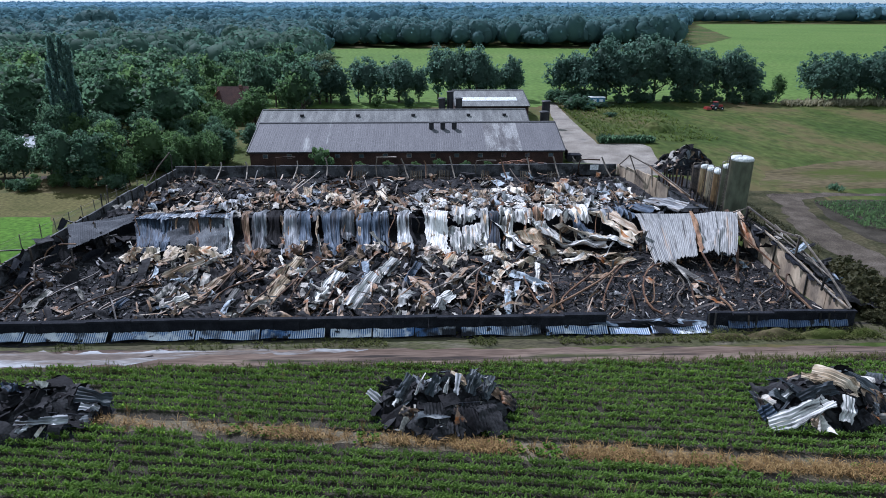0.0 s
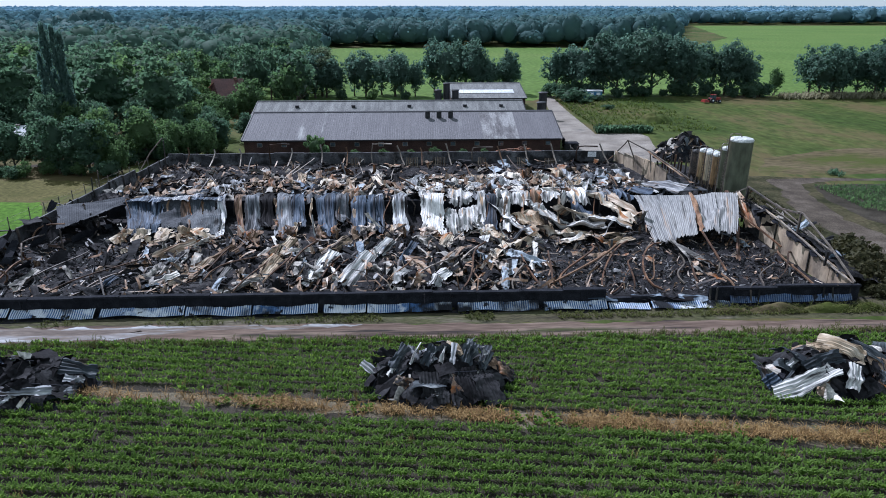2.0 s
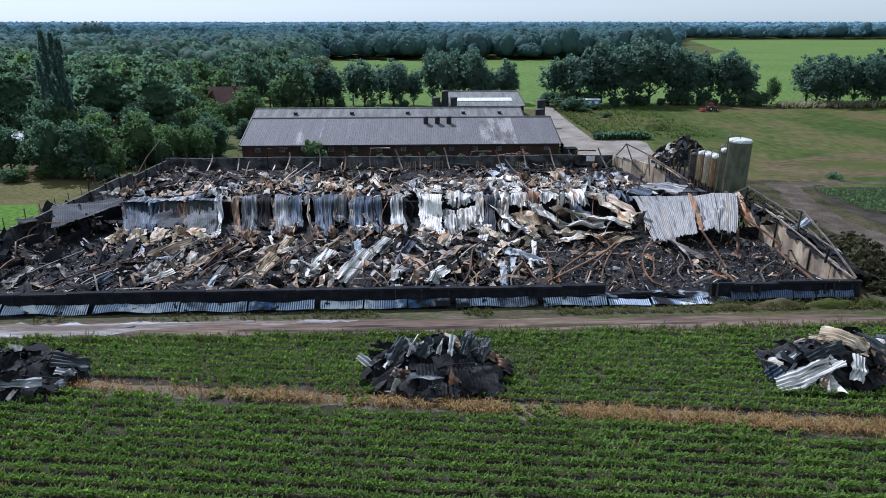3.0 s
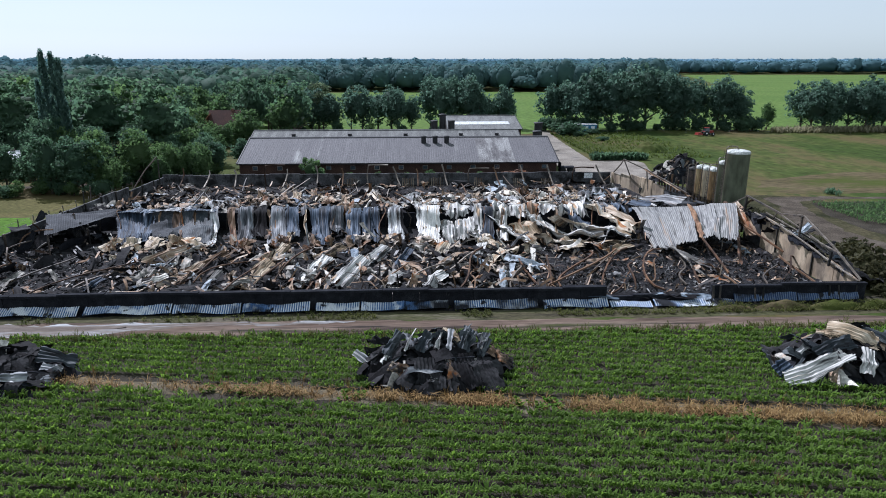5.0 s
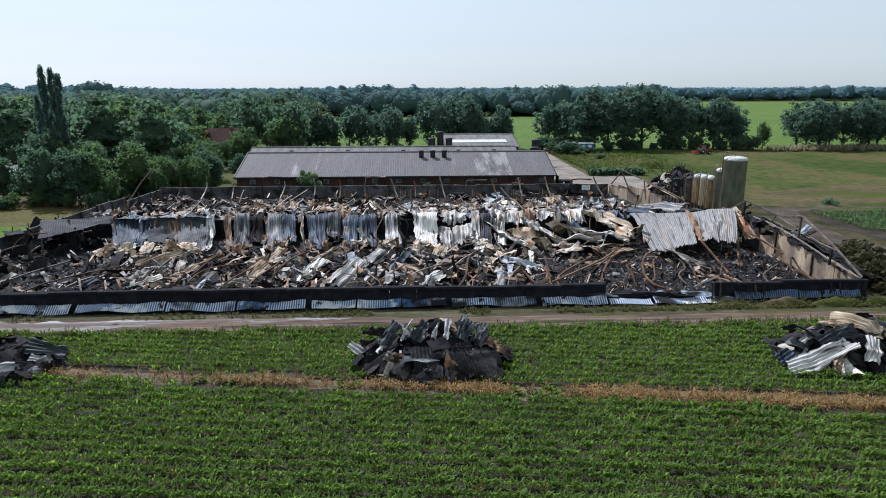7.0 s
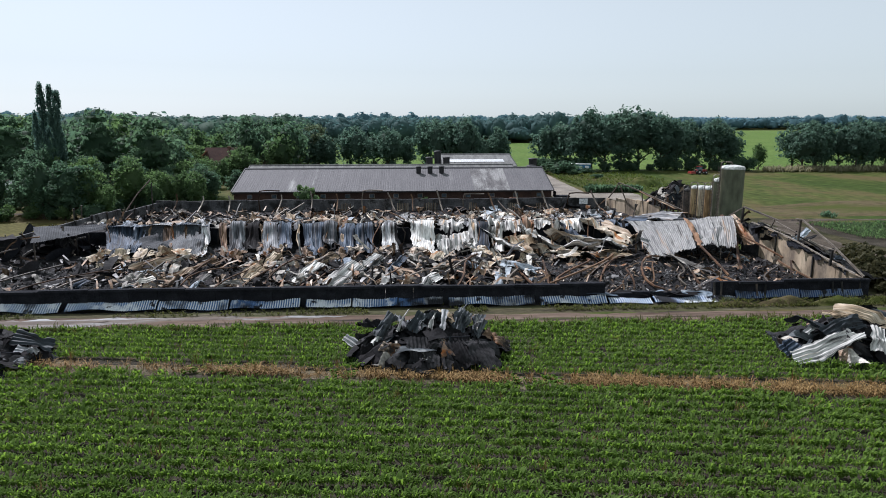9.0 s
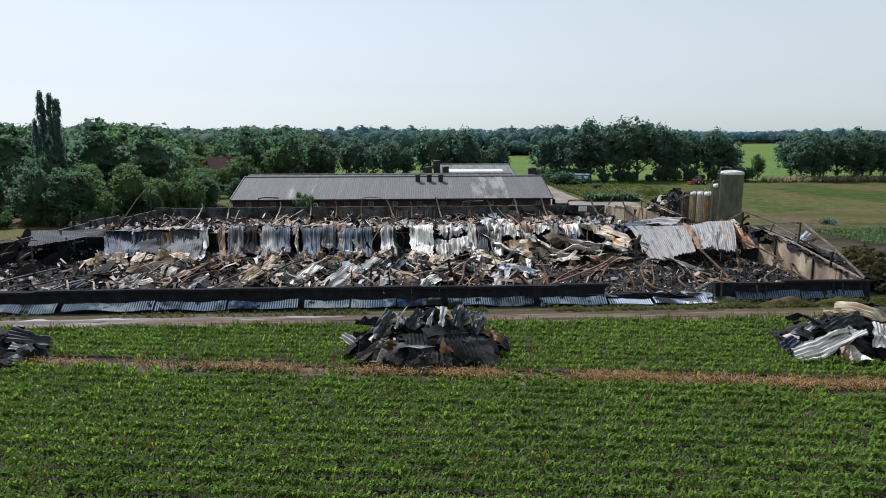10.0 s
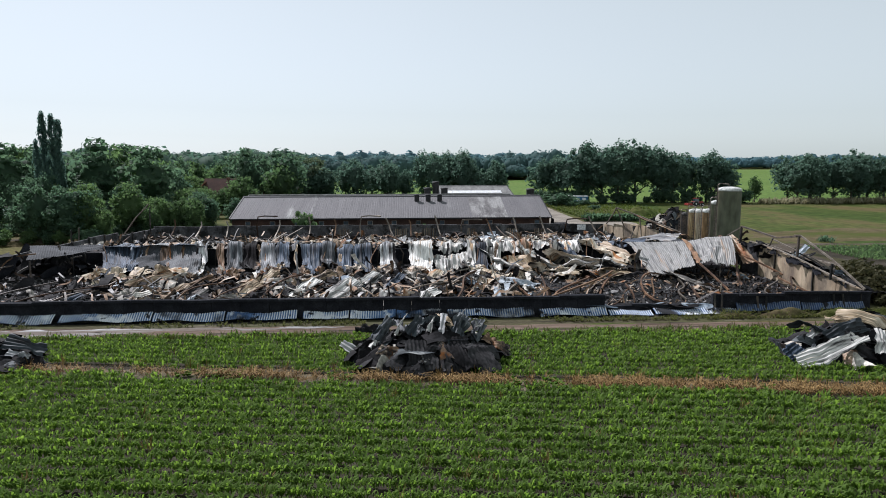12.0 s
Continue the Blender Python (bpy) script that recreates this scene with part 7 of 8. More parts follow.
def barn(x0, x1, y_eave, z_eave, y_ridge, z_ridge, y_back, label, roof, wall, n_sheets=40, windows=0, pale=None):
    root = thing("barn", label, "barn", pose(0, 0, 0), "standing barns")
    run, rise = y_ridge - y_eave, z_ridge - z_eave
    slope = math.hypot(run, rise)
    ang = math.degrees(math.atan2(rise, run))
    wdt = (x1 - x0) / n_sheets
    v, f = corrugated(slope + 0.03, wdt - 0.012)
    me2 = bpy.data.meshes.new("roof_sheet")
    me2.from_pydata(v.tolist(), [], f.tolist())
    me2.materials.append(roof)
    me3 = me2.copy()
    me3.materials.clear()
    me3.materials.append(M["roof_patch"])
    for k in range(n_sheets):
        o = part("roof_sheet", me3 if pale and pale[0] <= k < pale[1] else me2, None, root)
        o.matrix_basis = pose(x0 + k * wdt, y_eave, z_eave + 0.004 * (k % 2) + R.uniform(0, 0.006), ang, 0, 0)
        o2 = part("roof_sheet", me2, None, root)
        o2.matrix_basis = pose(x0 + (k + 1) * wdt, 2 * y_ridge - y_eave, z_eave, ang, 0, 180)
    g2 = Geo()
    tube(g2, [(x0, y_ridge, z_ridge + 0.02), (x1, y_ridge, z_ridge + 0.02)], 0.16, 6)
    part("ridge_cap", g2, roof, root)
    g2 = Geo()
    yb = 2 * y_ridge - y_eave
    hb = z_eave - 0.08
    box(g2, ((x0 + x1) / 2, y_eave + 0.55, hb / 2), (x1 - x0 - 0.5, 0.25, hb))
    box(g2, ((x0 + x1) / 2, yb - 0.55, hb / 2), (x1 - x0 - 0.5, 0.25, hb))
    for x in (x0 + 0.3, x1 - 0.3):
        v = [(x - 0.12, y_eave + 0.7, 0), (x + 0.12, y_eave + 0.7, 0), (x - 0.12, yb - 0.7, 0), (x + 0.12, yb - 0.7, 0), (x - 0.12, y_eave + 0.7, hb), (x + 0.12, y_eave + 0.7, hb), (x - 0.12, yb - 0.7, hb), (x + 0.12, yb - 0.7, hb),
             (x - 0.12, y_ridge, z_ridge - 0.12), (x + 0.12, y_ridge, z_ridge - 0.12)]
        g2.add(v, [(0, 1, 5, 4), (2, 6, 7, 3), (0, 4, 8, 6, 2), (1, 3, 7, 9, 5), (4, 5, 9, 8), (6, 8, 9, 7), (0, 2, 3, 1)])
    part("wall", g2, wall, root)
    g2 = Geo()
    box(g2, ((x0 + x1) / 2, y_eave + 0.02, z_eave - 0.11), (x1 - x0, 0.12, 0.13))
    part("gutter", g2, M["black_plastic"], root, "dark gutter")
    for x in (x0, x1):
        g2 = Geo()
        tube(g2, [(x, y_eave, z_eave + 0.02), (x, y_ridge, z_ridge + 0.03), (x, yb, z_eave + 0.02)], 0.09, 4)
        part("barge_board", g2, M["black_plastic"], root)
    for k in range(windows):
        x = x0 + 2.4 + k * (x1 - x0 - 4.4) / max(1, windows - 1)
        win = part("window", box(Geo(), (x, y_eave + 0.41, 1.35), (0.62, 0.05, 0.5)), M["glass"], root)
        g2 = Geo()
        for dx, dz, sx2, sz2 in ((0, 0.27, 0.7, 0.05), (0, -0.27, 0.7, 0.05), (-0.33, 0, 0.05, 0.5), (0.33, 0, 0.05, 0.5)):
            box(g2, (x + dx, y_eave + 0.39, 1.35 + dz), (sx2, 0.07, sz2))
        part("frame", g2, M["steel_pale"], win, "pale frame")
    return root


def vent(x, y, z, h, r=0.42, lean=0.0, cap=True):
    root = thing("roof_vent", "black round ventilation stack on the barn roof", "roof vent", pose(x, y, z, 0, lean, 0), "roof vents")
    g2 = Geo()
    ring(g2, [(r, -0.4), (r, h - 0.1), (r * 1.08, h - 0.08), (r * 1.08, h)], 16)
    part("duct", g2, M["black_plastic"], root)
    if cap:
        g2 = Geo()
        ring(g2, [(r * 0.9, h + 0.02), (r * 1.25, h + 0.05), (r * 1.1, h + 0.15), (r * 0.3, h + 0.22)], 16)
        part("cap", g2, M["black_plastic"], root)
    return root


barn(-25.3, 19.35, 86.9, 2.05, 95.6, 4.55, 104.3, "long low barn with a grey corrugated roof and dark brick wall", M["roof_grey"], M["brick_dark"], 44, 13, pale=(33, 38))
barn(-28.4, 17.4, 105.0, 2.0, 112.0, 3.95, 119, "second long barn with a weathered grey roof behind the first", M["roof_old"], M["brick_dark"], 44)
barn_c = barn(5.5, 20.0, 122.5, 3.0, 132.5, 4.7, 142.5, "rear barn with a dark roof and a pale band", M["roof_old"], M["brick_dark"], 14)
for i in range(9):
    part("roof_panel", box(Geo(), (7.6 + i * 1.22, 126.6, 3.78), (1.2, 2.2, 0.05), pose(0, 0, 0, 9.65, 0, 0)), M["roof_white"], barn_c, "pale translucent panel")
for x in (0.5, 2.2, 3.9):
    vent(x, 93.6, 4.2, 0.62, 0.36)
for x in (-21.3, -11.8, -2.3, 7.2, 13.4):
    vent(x, 109.6, 3.3, 0.35, 0.34, cap=False)
for x, y, h, r in ((3.0, 120.5, 4.3, 0.62), (4.6, 121.5, 5.4, 0.62), (6.2, 120.5, 4.3, 0.62), (22.0, 117.0, 4.2, 0.75), (20.4, 110.0, 3.4, 0.7)):
    vent(x, y, 0.4, h, r)
# fill pieces by the first barn: stacked firewood, a dark trailer, small door panel
g = thing("wood_pile", "stack of split firewood under the barn eave", "firewood", pose(13.0, 85.2, 0))
for i in range(46):
    r = random.Random(800 + i)
    gg = Geo()
    x = r.uniform(-3.2, 3.2)
    z = 0.55 + r.uniform(0, 0.75) * (1 - abs(x) / 3.6)
    tube(gg, [(x - 0.25, r.uniform(-0.5, 0.3), z), (x + 0.25, r.uniform(-0.5, 0.3), z + r.uniform(-0.1, 0.1))], r.uniform(0.07, 0.12), 5)
    part("log", gg, M["roof_orange"] if i % 4 == 0 else M["brick"], g)
gg = Geo()
box(gg, (0, 0, 0.3), (6.8, 1.0, 0.6))
part("rack", gg, M["steel_dark"], g)
g = thing("farm_trailer", "dark flat farm trailer parked at the barn corner", "trailer", pose(21.0, 89.3, 0))
part("bed", box(Geo(), (0, 0, 0.9), (2.2, 1.6, 0.18)), M["char"], g)
part("headboard", box(Geo(), (-1.0, 0, 1.3), (0.1, 1.6, 0.7)), M["char"], g)
for x in (-0.6, 0.7):
    for y in (-0.75, 0.75):
        gg = Geo()
        ring(gg, [(0.1, -0.12), (0.42, -0.12), (0.45, 0), (0.42, 0.12), (0.1, 0.12)], 16)
        w = part("wheel", gg, M["black_rubber"], g)
        w.matrix_basis = pose(x, y, 0.45, 90, 0, 0)

# ---------------------------------------------------------------- house, camper, tractor
def house(x, y, rz, w, d, he, hr, roof, wall, label):
    root = thing("farmhouse", label, "house", pose(x, y, 0, 0, 0, rz))
    g2 = Geo()
    v = [(-w / 2, -d / 2, 0), (w / 2, -d / 2, 0), (w / 2, d / 2, 0), (-w / 2, d / 2, 0), (-w / 2, -d / 2, he), (w / 2, -d / 2, he), (w / 2, d / 2, he), (-w / 2, d / 2, he), (-w / 2, 0, hr), (w / 2, 0, hr)]
    g2.add(v, [(0, 1, 5, 4), (2, 3, 7, 6), (1, 2, 6, 9, 5), (3, 0, 4, 8, 7), (0, 3, 2, 1)])
    part("wall", g2, wall, root)
    for s in (-1, 1):
        g2 = Geo()
        e = 0.4
        dz = (hr - he) / (d / 2) * e
        lo = np.array([(-w / 2 - e, s * (d / 2 + e), he - dz), (w / 2 + e, s * (d / 2 + e), he - dz), (w / 2 + e, 0, hr + 0.02), (-w / 2 - e, 0, hr + 0.02)])
        g2.add(np.concatenate([lo, lo + np.array([0, 0, 0.14])]), [(0, 1, 2, 3), (7, 6, 5, 4), (0, 4, 5, 1), (1, 5, 6, 2), (2, 6, 7, 3), (3, 7, 4, 0)])
        part("roof", g2, roof, root)
    part("chimney", box(Geo(), (w * 0.28, 0, hr - 0.1), (0.55, 0.55, 0.9)), wall, root)
    for k in range(3):
        win = part("window", box(Geo(), (-w / 2 + 1.6 + k * (w - 3.2) / 2, -d / 2 - 0.02, 1.4), (1.2, 0.08, 1.2)), M["glass"], root)
        part("frame", box(Geo(), (-w / 2 + 1.6 + k * (w - 3.2) / 2, -d / 2 - 0.03, 2.05), (1.4, 0.1, 0.1)), M["white_paint"], win)
    return root


farmhouse = house(-36.4, 124.0, 6, 5.0, 7.4, 3.0, 6.5, M["roof_red"], M["brick"], "farmhouse with a red tiled roof among the trees")
# left roof slope added as a wing; its sunlight is in the orange colour
g = Geo()
g.add([(-5.4, -2.6, 2.6), (-2.5, -2.6, 6.0), (-2.5, 2.6, 6.0), (-5.4, 2.6, 2.6), (-5.4, -2.6, 2.72), (-2.5, -2.6, 6.12), (-2.5, 2.6, 6.12), (-5.4, 2.6, 2.72)], [(0, 1, 2, 3), (7, 6, 5, 4), (0, 4, 5, 1), (1, 5, 6, 2), (2, 6, 7, 3), (3, 7, 4, 0)])
part("side_roof", g, M["roof_orange"], farmhouse, "side roof, sunlight put into its orange colour")
part("side_wall", box(Geo(), (-3.9, 0, 1.5), (2.4, 4.8, 3.0)), M["brick"], farmhouse)
house(335, 812, 8, 34, 16, 3.0, 10.5, M["roof_orange"], M["brick"], "distant farm with a wide orange tiled roof")
house(-60, 92, 20, 7, 4, 2.2, 3.2, M["roof_white"], M["wood"], "pale-roofed shed half hidden by trees")

cp = thing("site_cabin", "white and blue site cabin parked by the tree row", "cabin", pose(37.4, 142.0, 0, 0, 0, -4) @ Matrix.Scale(0.76, 4))
part("body", box(Geo(), (0, 0, 1.45), (6.0, 2.3, 2.1)), M["blue_paint"], cp)
part("roof", box(Geo(), (0, 0, 2.62), (6.2, 2.5, 0.22)), M["white_paint"], cp, "white roof")
part("chassis", box(Geo(), (0, 0, 0.3), (5.4, 1.9, 0.22)), M["steel_dark"], cp)
for k in range(3):
    part("window", box(Geo(), (-1.9 + k * 1.9, -1.17, 1.75), (1.1, 0.06, 0.8)), M["white_paint"], cp, "white-framed window")
for x in (-1.6, 1.6):
    gg = Geo()
    ring(gg, [(0.08, -0.1), (0.3, -0.1), (0.33, 0), (0.3, 0.1), (0.08, 0.1)], 14)
    w = part("wheel", gg, M["black_rubber"], cp)
    w.matrix_basis = pose(x, -0.95, 0.33, 90, 0, 0)

tr = thing("tractor", "red tractor with a mower standing in the meadow", "tractor", pose(62.4, 136.0, 0, 0, 0, 8) @ Matrix.Scale(0.66, 4))
part("hood", box(Geo(), (1.3, 0, 1.25), (1.9, 0.8, 0.7), None, 0.9), M["red_paint"], tr, "red hood")
part("cab", box(Geo(), (-0.35, 0, 1.85), (1.4, 1.35, 1.3), None, 0.88), M["glass"], tr, "dark glazed cab")
part("cab_roof", box(Geo(), (-0.35, 0, 2.6), (1.5, 1.4, 0.18)), M["red_paint"], tr, "red cab roof")
part("fender", box(Geo(), (-0.8, 0, 1.45), (1.3, 2.0, 0.2), None, 0.85), M["red_paint"], tr)
part("mower", box(Geo(), (-3.0, 0, 0.7), (1.8, 2.4, 0.7), None, 0.8), M["red_paint"], tr, "red mower at the rear")
for x, y, r in ((-0.8, -0.85, 0.85), (-0.8, 0.85, 0.85), (1.7, -0.75, 0.55), (1.7, 0.75, 0.55)):
    gg = Geo()
    ring(gg, [(r * 0.5, -0.22), (r * 0.95, -0.22), (r, -0.1), (r, 0.1), (r * 0.95, 0.22), (r * 0.5, 0.22)], 20)
    w = part("wheel", gg, M["black_rubber"], tr)
    w.matrix_basis = pose(x, y, r, 90, 0, 0)
    gg = Geo()
    ring(gg, [(0.1, -0.24), (r * 0.5, -0.2), (r * 0.5, 0.2), (0.1, 0.24)], 14)
    part("rim", gg, M["white_paint"], w, "pale rim")


# ---------------------------------------------------------------- trees
def ico(sub):
    bm = bmesh.new()
    bmesh.ops.create_icosphere(bm, subdivisions=sub, radius=1.0)
    v = np.array([q.co[:] for q in bm.verts])
    f = np.array([[w.index for w in q.verts] for q in bm.faces])
    bm.free()
    return v, f


ICO1, ICO2 = ico(1), ico(2)


def crown_mesh(name, h, r, base, clumps, leaves, seed, material, core, shape="round", leaf=0.42):
    """A crown of ragged leaf clumps on an uneven envelope, thinner at its edges, with a dense heart."""
    rg2 = np.random.default_rng(seed)
    k = np.arange(clumps) + 0.5
    cz, sz = (base + h) / 2, (h - base) / 2
    if shape == "round":
        el_ = np.arcsin(np.clip(1 - 2 * k / clumps + rg2.normal(0, 0.06, clumps), -1, 1))
        az_ = k * 2.399963 + rg2.normal(0, 0.35, clumps)
        lobe = 1 + 0.13 * np.sin(2 * az_ + rg2.uniform(0, 6)) * np.cos(el_) + 0.11 * np.sin(3 * az_ + 4 * el_ + rg2.uniform(0, 6))
        dep = rg2.choice([0.45, 0.75, 0.88, 0.98], clumps) * lobe
        wide = np.where(np.sin(el_) < 0, 1.0, 1 - 0.18 * np.sin(el_) ** 2)
        cen = np.stack([r * 0.86 * dep * wide * np.cos(el_) * np.cos(az_), r * 0.86 * dep * wide * np.cos(el_) * np.sin(az_), cz + sz * 0.86 * dep * np.sin(el_)], 1)
        rad = r * rg2.uniform(0.15, 0.33, clumps)
    else:
        t = k / clumps
        rr = r * (0.25 + 0.8 * np.sin(np.pi * np.minimum(1, 0.16 + t * 0.8)) ** 0.7)
        rad = r * rg2.uniform(0.26, 0.45, clumps)
        az_, q = rg2.uniform(0, 2 * np.pi, clumps), np.sqrt(rg2.uniform(0.1, 1, clumps)) * np.maximum(0, rr - rad * 0.45)
        cen = np.stack([q * np.cos(az_), q * np.sin(az_), np.minimum(base + (h - base) * (0.08 + 0.88 * t), h - rad * 0.6)], 1)
    v1, f1 = ICO1
    small = 0.5 * rad[:, None, None] * rg2.uniform(0.6, 1.2, (clumps, len(v1), 1)) * v1[None] * np.array([1, 1, 0.8])
    vv = (small + cen[:, None]).reshape(-1, 3)
    ff = (f1[None] + (np.arange(clumps) * len(v1))[:, None, None]).reshape(-1, 3)
    v2, f2 = ICO2
    heart = v2 * rg2.uniform(0.8, 1.1, (len(v2), 1)) * np.array([r * 0.56, r * 0.56, sz * 0.62]) + np.array([0, 0, cz])
    if shape != "round":
        heart = v2 * rg2.uniform(0.8, 1.1, (len(v2), 1)) * np.array([r * 0.24, r * 0.24, sz * 0.8]) + np.array([0, 0, cz])
    ff = np.concatenate([ff, f2 + len(vv)])
    vv = np.concatenate([vv, heart])
    n0 = len(vv)
    kk = rg2.choice(clumps, leaves, p=rad ** 2 / (rad ** 2).sum())
    d = rg2.normal(0, 1, (leaves, 3))
    d /= np.linalg.norm(d, axis=1)[:, None]
    d[:, 2] = np.where((d[:, 2] < -0.3) & (rg2.random(leaves) < 0.6), -d[:, 2], d[:, 2])
    p = cen[kk] + d * (rad[kk] * rg2.triangular(0.45, 0.95, 1.5, leaves))[:, None] * np.array([1, 1, 0.85])
    nrm = d + rg2.normal(0, 0.5, (leaves, 3))
    nrm /= np.linalg.norm(nrm, axis=1)[:, None]
    a = np.cross(nrm, rg2.normal(0, 1, (leaves, 3)))
    a /= np.linalg.norm(a, axis=1)[:, None]
    b = np.cross(nrm, a)
    s = leaf * rg2.uniform(0.5, 1.3, (leaves, 1))
    lv = np.stack([p - a * s, p + b * s * 0.6 + nrm * s * 0.2, p - b * s * 0.6 + nrm * s * 0.2, p + a * s], 1).reshape(-1, 3)
    idx = np.arange(leaves)[:, None] * 4 + n0
    lf = np.concatenate([idx + np.array([[0, 2, 1]]), idx + np.array([[1, 2, 3]])])
    me2 = big_mesh(name, np.concatenate([vv, lv]), np.concatenate([ff, lf]))
    me2.materials.append(material)
    return me2


def trunk_mesh(h, r, base, seed, limbs=6):
    r2 = random.Random(seed)
    g2 = Geo()
    top = h * 0.72
    tube(g2, [(0, 0, -0.1), (0.05, 0.0, base * 0.6), (r2.uniform(-0.2, 0.2), r2.uniform(-0.2, 0.2), base + (top - base) * 0.4), (r2.uniform(-0.3, 0.3), r2.uniform(-0.3, 0.3), top)], h * 0.024 + 0.05, 7, 0.05)
    for i in range(limbs):
        a = 2 * math.pi * i / limbs + r2.uniform(-0.4, 0.4)
        z0 = base * 0.8 + (top - base) * 0.6 * i / limbs
        ln_ = r * r2.uniform(0.5, 0.85)
        tube(g2, [(0, 0, z0), (ln_ * 0.5 * math.cos(a), ln_ * 0.5 * math.sin(a), z0 + ln_ * 0.35), (ln_ * math.cos(a), ln_ * math.sin(a), z0 + ln_ * 0.75)], h * 0.011, 5, 0.03)
    return g2.mesh("trunk")


def tree_proto(h, r, base, clumps, leaves, seed, leafm, label, shape="round", leaf=0.42, cat="tree"):
    t = trunk_mesh(h, r, base, seed)
    t.materials.append(M["bark"])
    c = crown_mesh("crown", h, r, base, clumps, leaves, seed, M[leafm], M[leafm], shape, leaf)
    return (t, c, label, cat)


def put_tree(proto, x, y, scale=1.0, squash=1.0, rz=0.0, group="trees"):
    t, c, label, cat = proto
    root = thing("tree" if cat != "bush" else "bush", label, cat, pose(x, y, -0.45 * scale if cat == "bush" else 0.0, 0, 0, rz), group)
    root.scale = (scale * squash, scale * squash, scale)
    part("trunk", t, None, root)
    part("crown", c, None, root)
    return root


OAKS = [tree_proto(12.0, 4.0, 1.2, 60, 1900, 50 + i, "leaf_oak", "dark green broadleaf tree in full summer leaf", leaf=0.34) for i in range(5)]
ROWS = [tree_proto(12.0, 4.0, 1.2, 60, 2000, 250 + i, "leaf_row", "broadleaf tree in the pasture row, leaves tinted with haze", leaf=0.34) for i in range(5)]
FAR_OAKS = [tree_proto(12.0, 4.3, 2.2, 40, 800, 150 + i, "leaf_oak", "dark green broadleaf tree in dense woodland", leaf=0.46) for i in range(4)]
FAR_LIGHTS = [tree_proto(11.0, 3.9, 2.0, 40, 800, 160 + i, "leaf_light", "lighter green broadleaf tree in dense woodland", leaf=0.44) for i in range(2)]
LIGHTS = [tree_proto(10.0, 3.6, 1.0, 54, 1900, 60 + i, "leaf_light", "lighter green broadleaf tree in full leaf", leaf=0.275) for i in range(3)]
SILVER = [tree_proto(11.5, 4.2, 2.0, 30, 3600, 70, "leaf_silver", "silvery grey-green willow tree", leaf=0.26)]
POPLAR = [tree_proto(17.2, 1.7, 1.0, 120, 3600, 80 + i, "leaf_poplar", "tall narrow dark green poplar", "column", 0.26) for i in range(2)]
BUSH = [tree_proto(3.0, 1.7, 0.3, 16, 1100, 90 + i, "leaf_light", "rounded bush with light green leaves", leaf=0.17, cat="bush") for i in range(2)]
SCORCHED = [tree_proto(3.2, 2.0, 0.3, 18, 1100, 97, "leaf_burnt", "low scorched bush with dark brownish leaves", leaf=0.2, cat="bush")]
BUSHD = [tree_proto(3.2, 2.0, 0.3, 18, 1100, 95, "leaf_oak", "low bush with dark green leaves", leaf=0.2, cat="bush")]


def r_tree(protos, x, y, s, r, group):
    put_tree(r.choice(protos), x, y, s, r.uniform(0.78, 1.2), r.uniform(0, 360), group)


tr_r = random.Random(99)
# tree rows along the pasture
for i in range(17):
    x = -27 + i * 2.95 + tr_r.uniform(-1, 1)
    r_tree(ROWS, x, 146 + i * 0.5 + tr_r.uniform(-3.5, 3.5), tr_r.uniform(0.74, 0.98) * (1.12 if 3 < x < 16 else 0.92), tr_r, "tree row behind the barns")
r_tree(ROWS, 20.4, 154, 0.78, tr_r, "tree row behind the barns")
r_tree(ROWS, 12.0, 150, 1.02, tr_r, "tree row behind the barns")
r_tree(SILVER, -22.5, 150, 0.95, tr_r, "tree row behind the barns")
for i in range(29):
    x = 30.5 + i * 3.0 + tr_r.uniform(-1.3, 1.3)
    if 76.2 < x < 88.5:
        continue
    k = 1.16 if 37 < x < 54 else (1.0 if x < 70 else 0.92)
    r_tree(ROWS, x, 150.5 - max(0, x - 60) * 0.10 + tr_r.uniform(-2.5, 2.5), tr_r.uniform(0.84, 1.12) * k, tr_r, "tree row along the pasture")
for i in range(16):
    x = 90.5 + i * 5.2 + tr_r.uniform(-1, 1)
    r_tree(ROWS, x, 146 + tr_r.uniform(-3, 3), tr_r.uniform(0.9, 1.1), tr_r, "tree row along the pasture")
r_tree(LIGHTS, 81.9, 148, 0.62, tr_r, "tree row along the pasture")
for i in range(26):
    x = 30 + i * 1.9 + tr_r.uniform(-1.2, 1.2)
    r_tree(BUSHD, x, 146.0 - max(0, x - 60) * 0.1 + tr_r.uniform(-1.0, 2.5), tr_r.choice((0.6, 0.9, 1.25)), tr_r, "undergrowth of the tree row")

for i in range(6):
    r_tree(BUSHD + BUSH, -25 + i * 7.5 + tr_r.uniform(-1, 1), 143.5 + tr_r.uniform(-1.5, 1.5), tr_r.uniform(0.6, 1.1), tr_r, "undergrowth of the tree row")
for x, y, q in ((-29.3, 84.6, 0.5), (-31.2, 86.0, 0.5), (-33.5, 85.0, 0.5), (-35.6, 87, 0.5), (-30.0, 89, 0.5)):
    r_tree(LIGHTS, x, y, q, tr_r, "woodland edge")
for i in range(30):
    r_tree(BUSHD + BUSH, -30 - i * 1.7 + tr_r.uniform(-1, 1), 86.5 + tr_r.uniform(0, 2.5), tr_r.uniform(0.45, 0.95), tr_r, "undergrowth of the woodland")
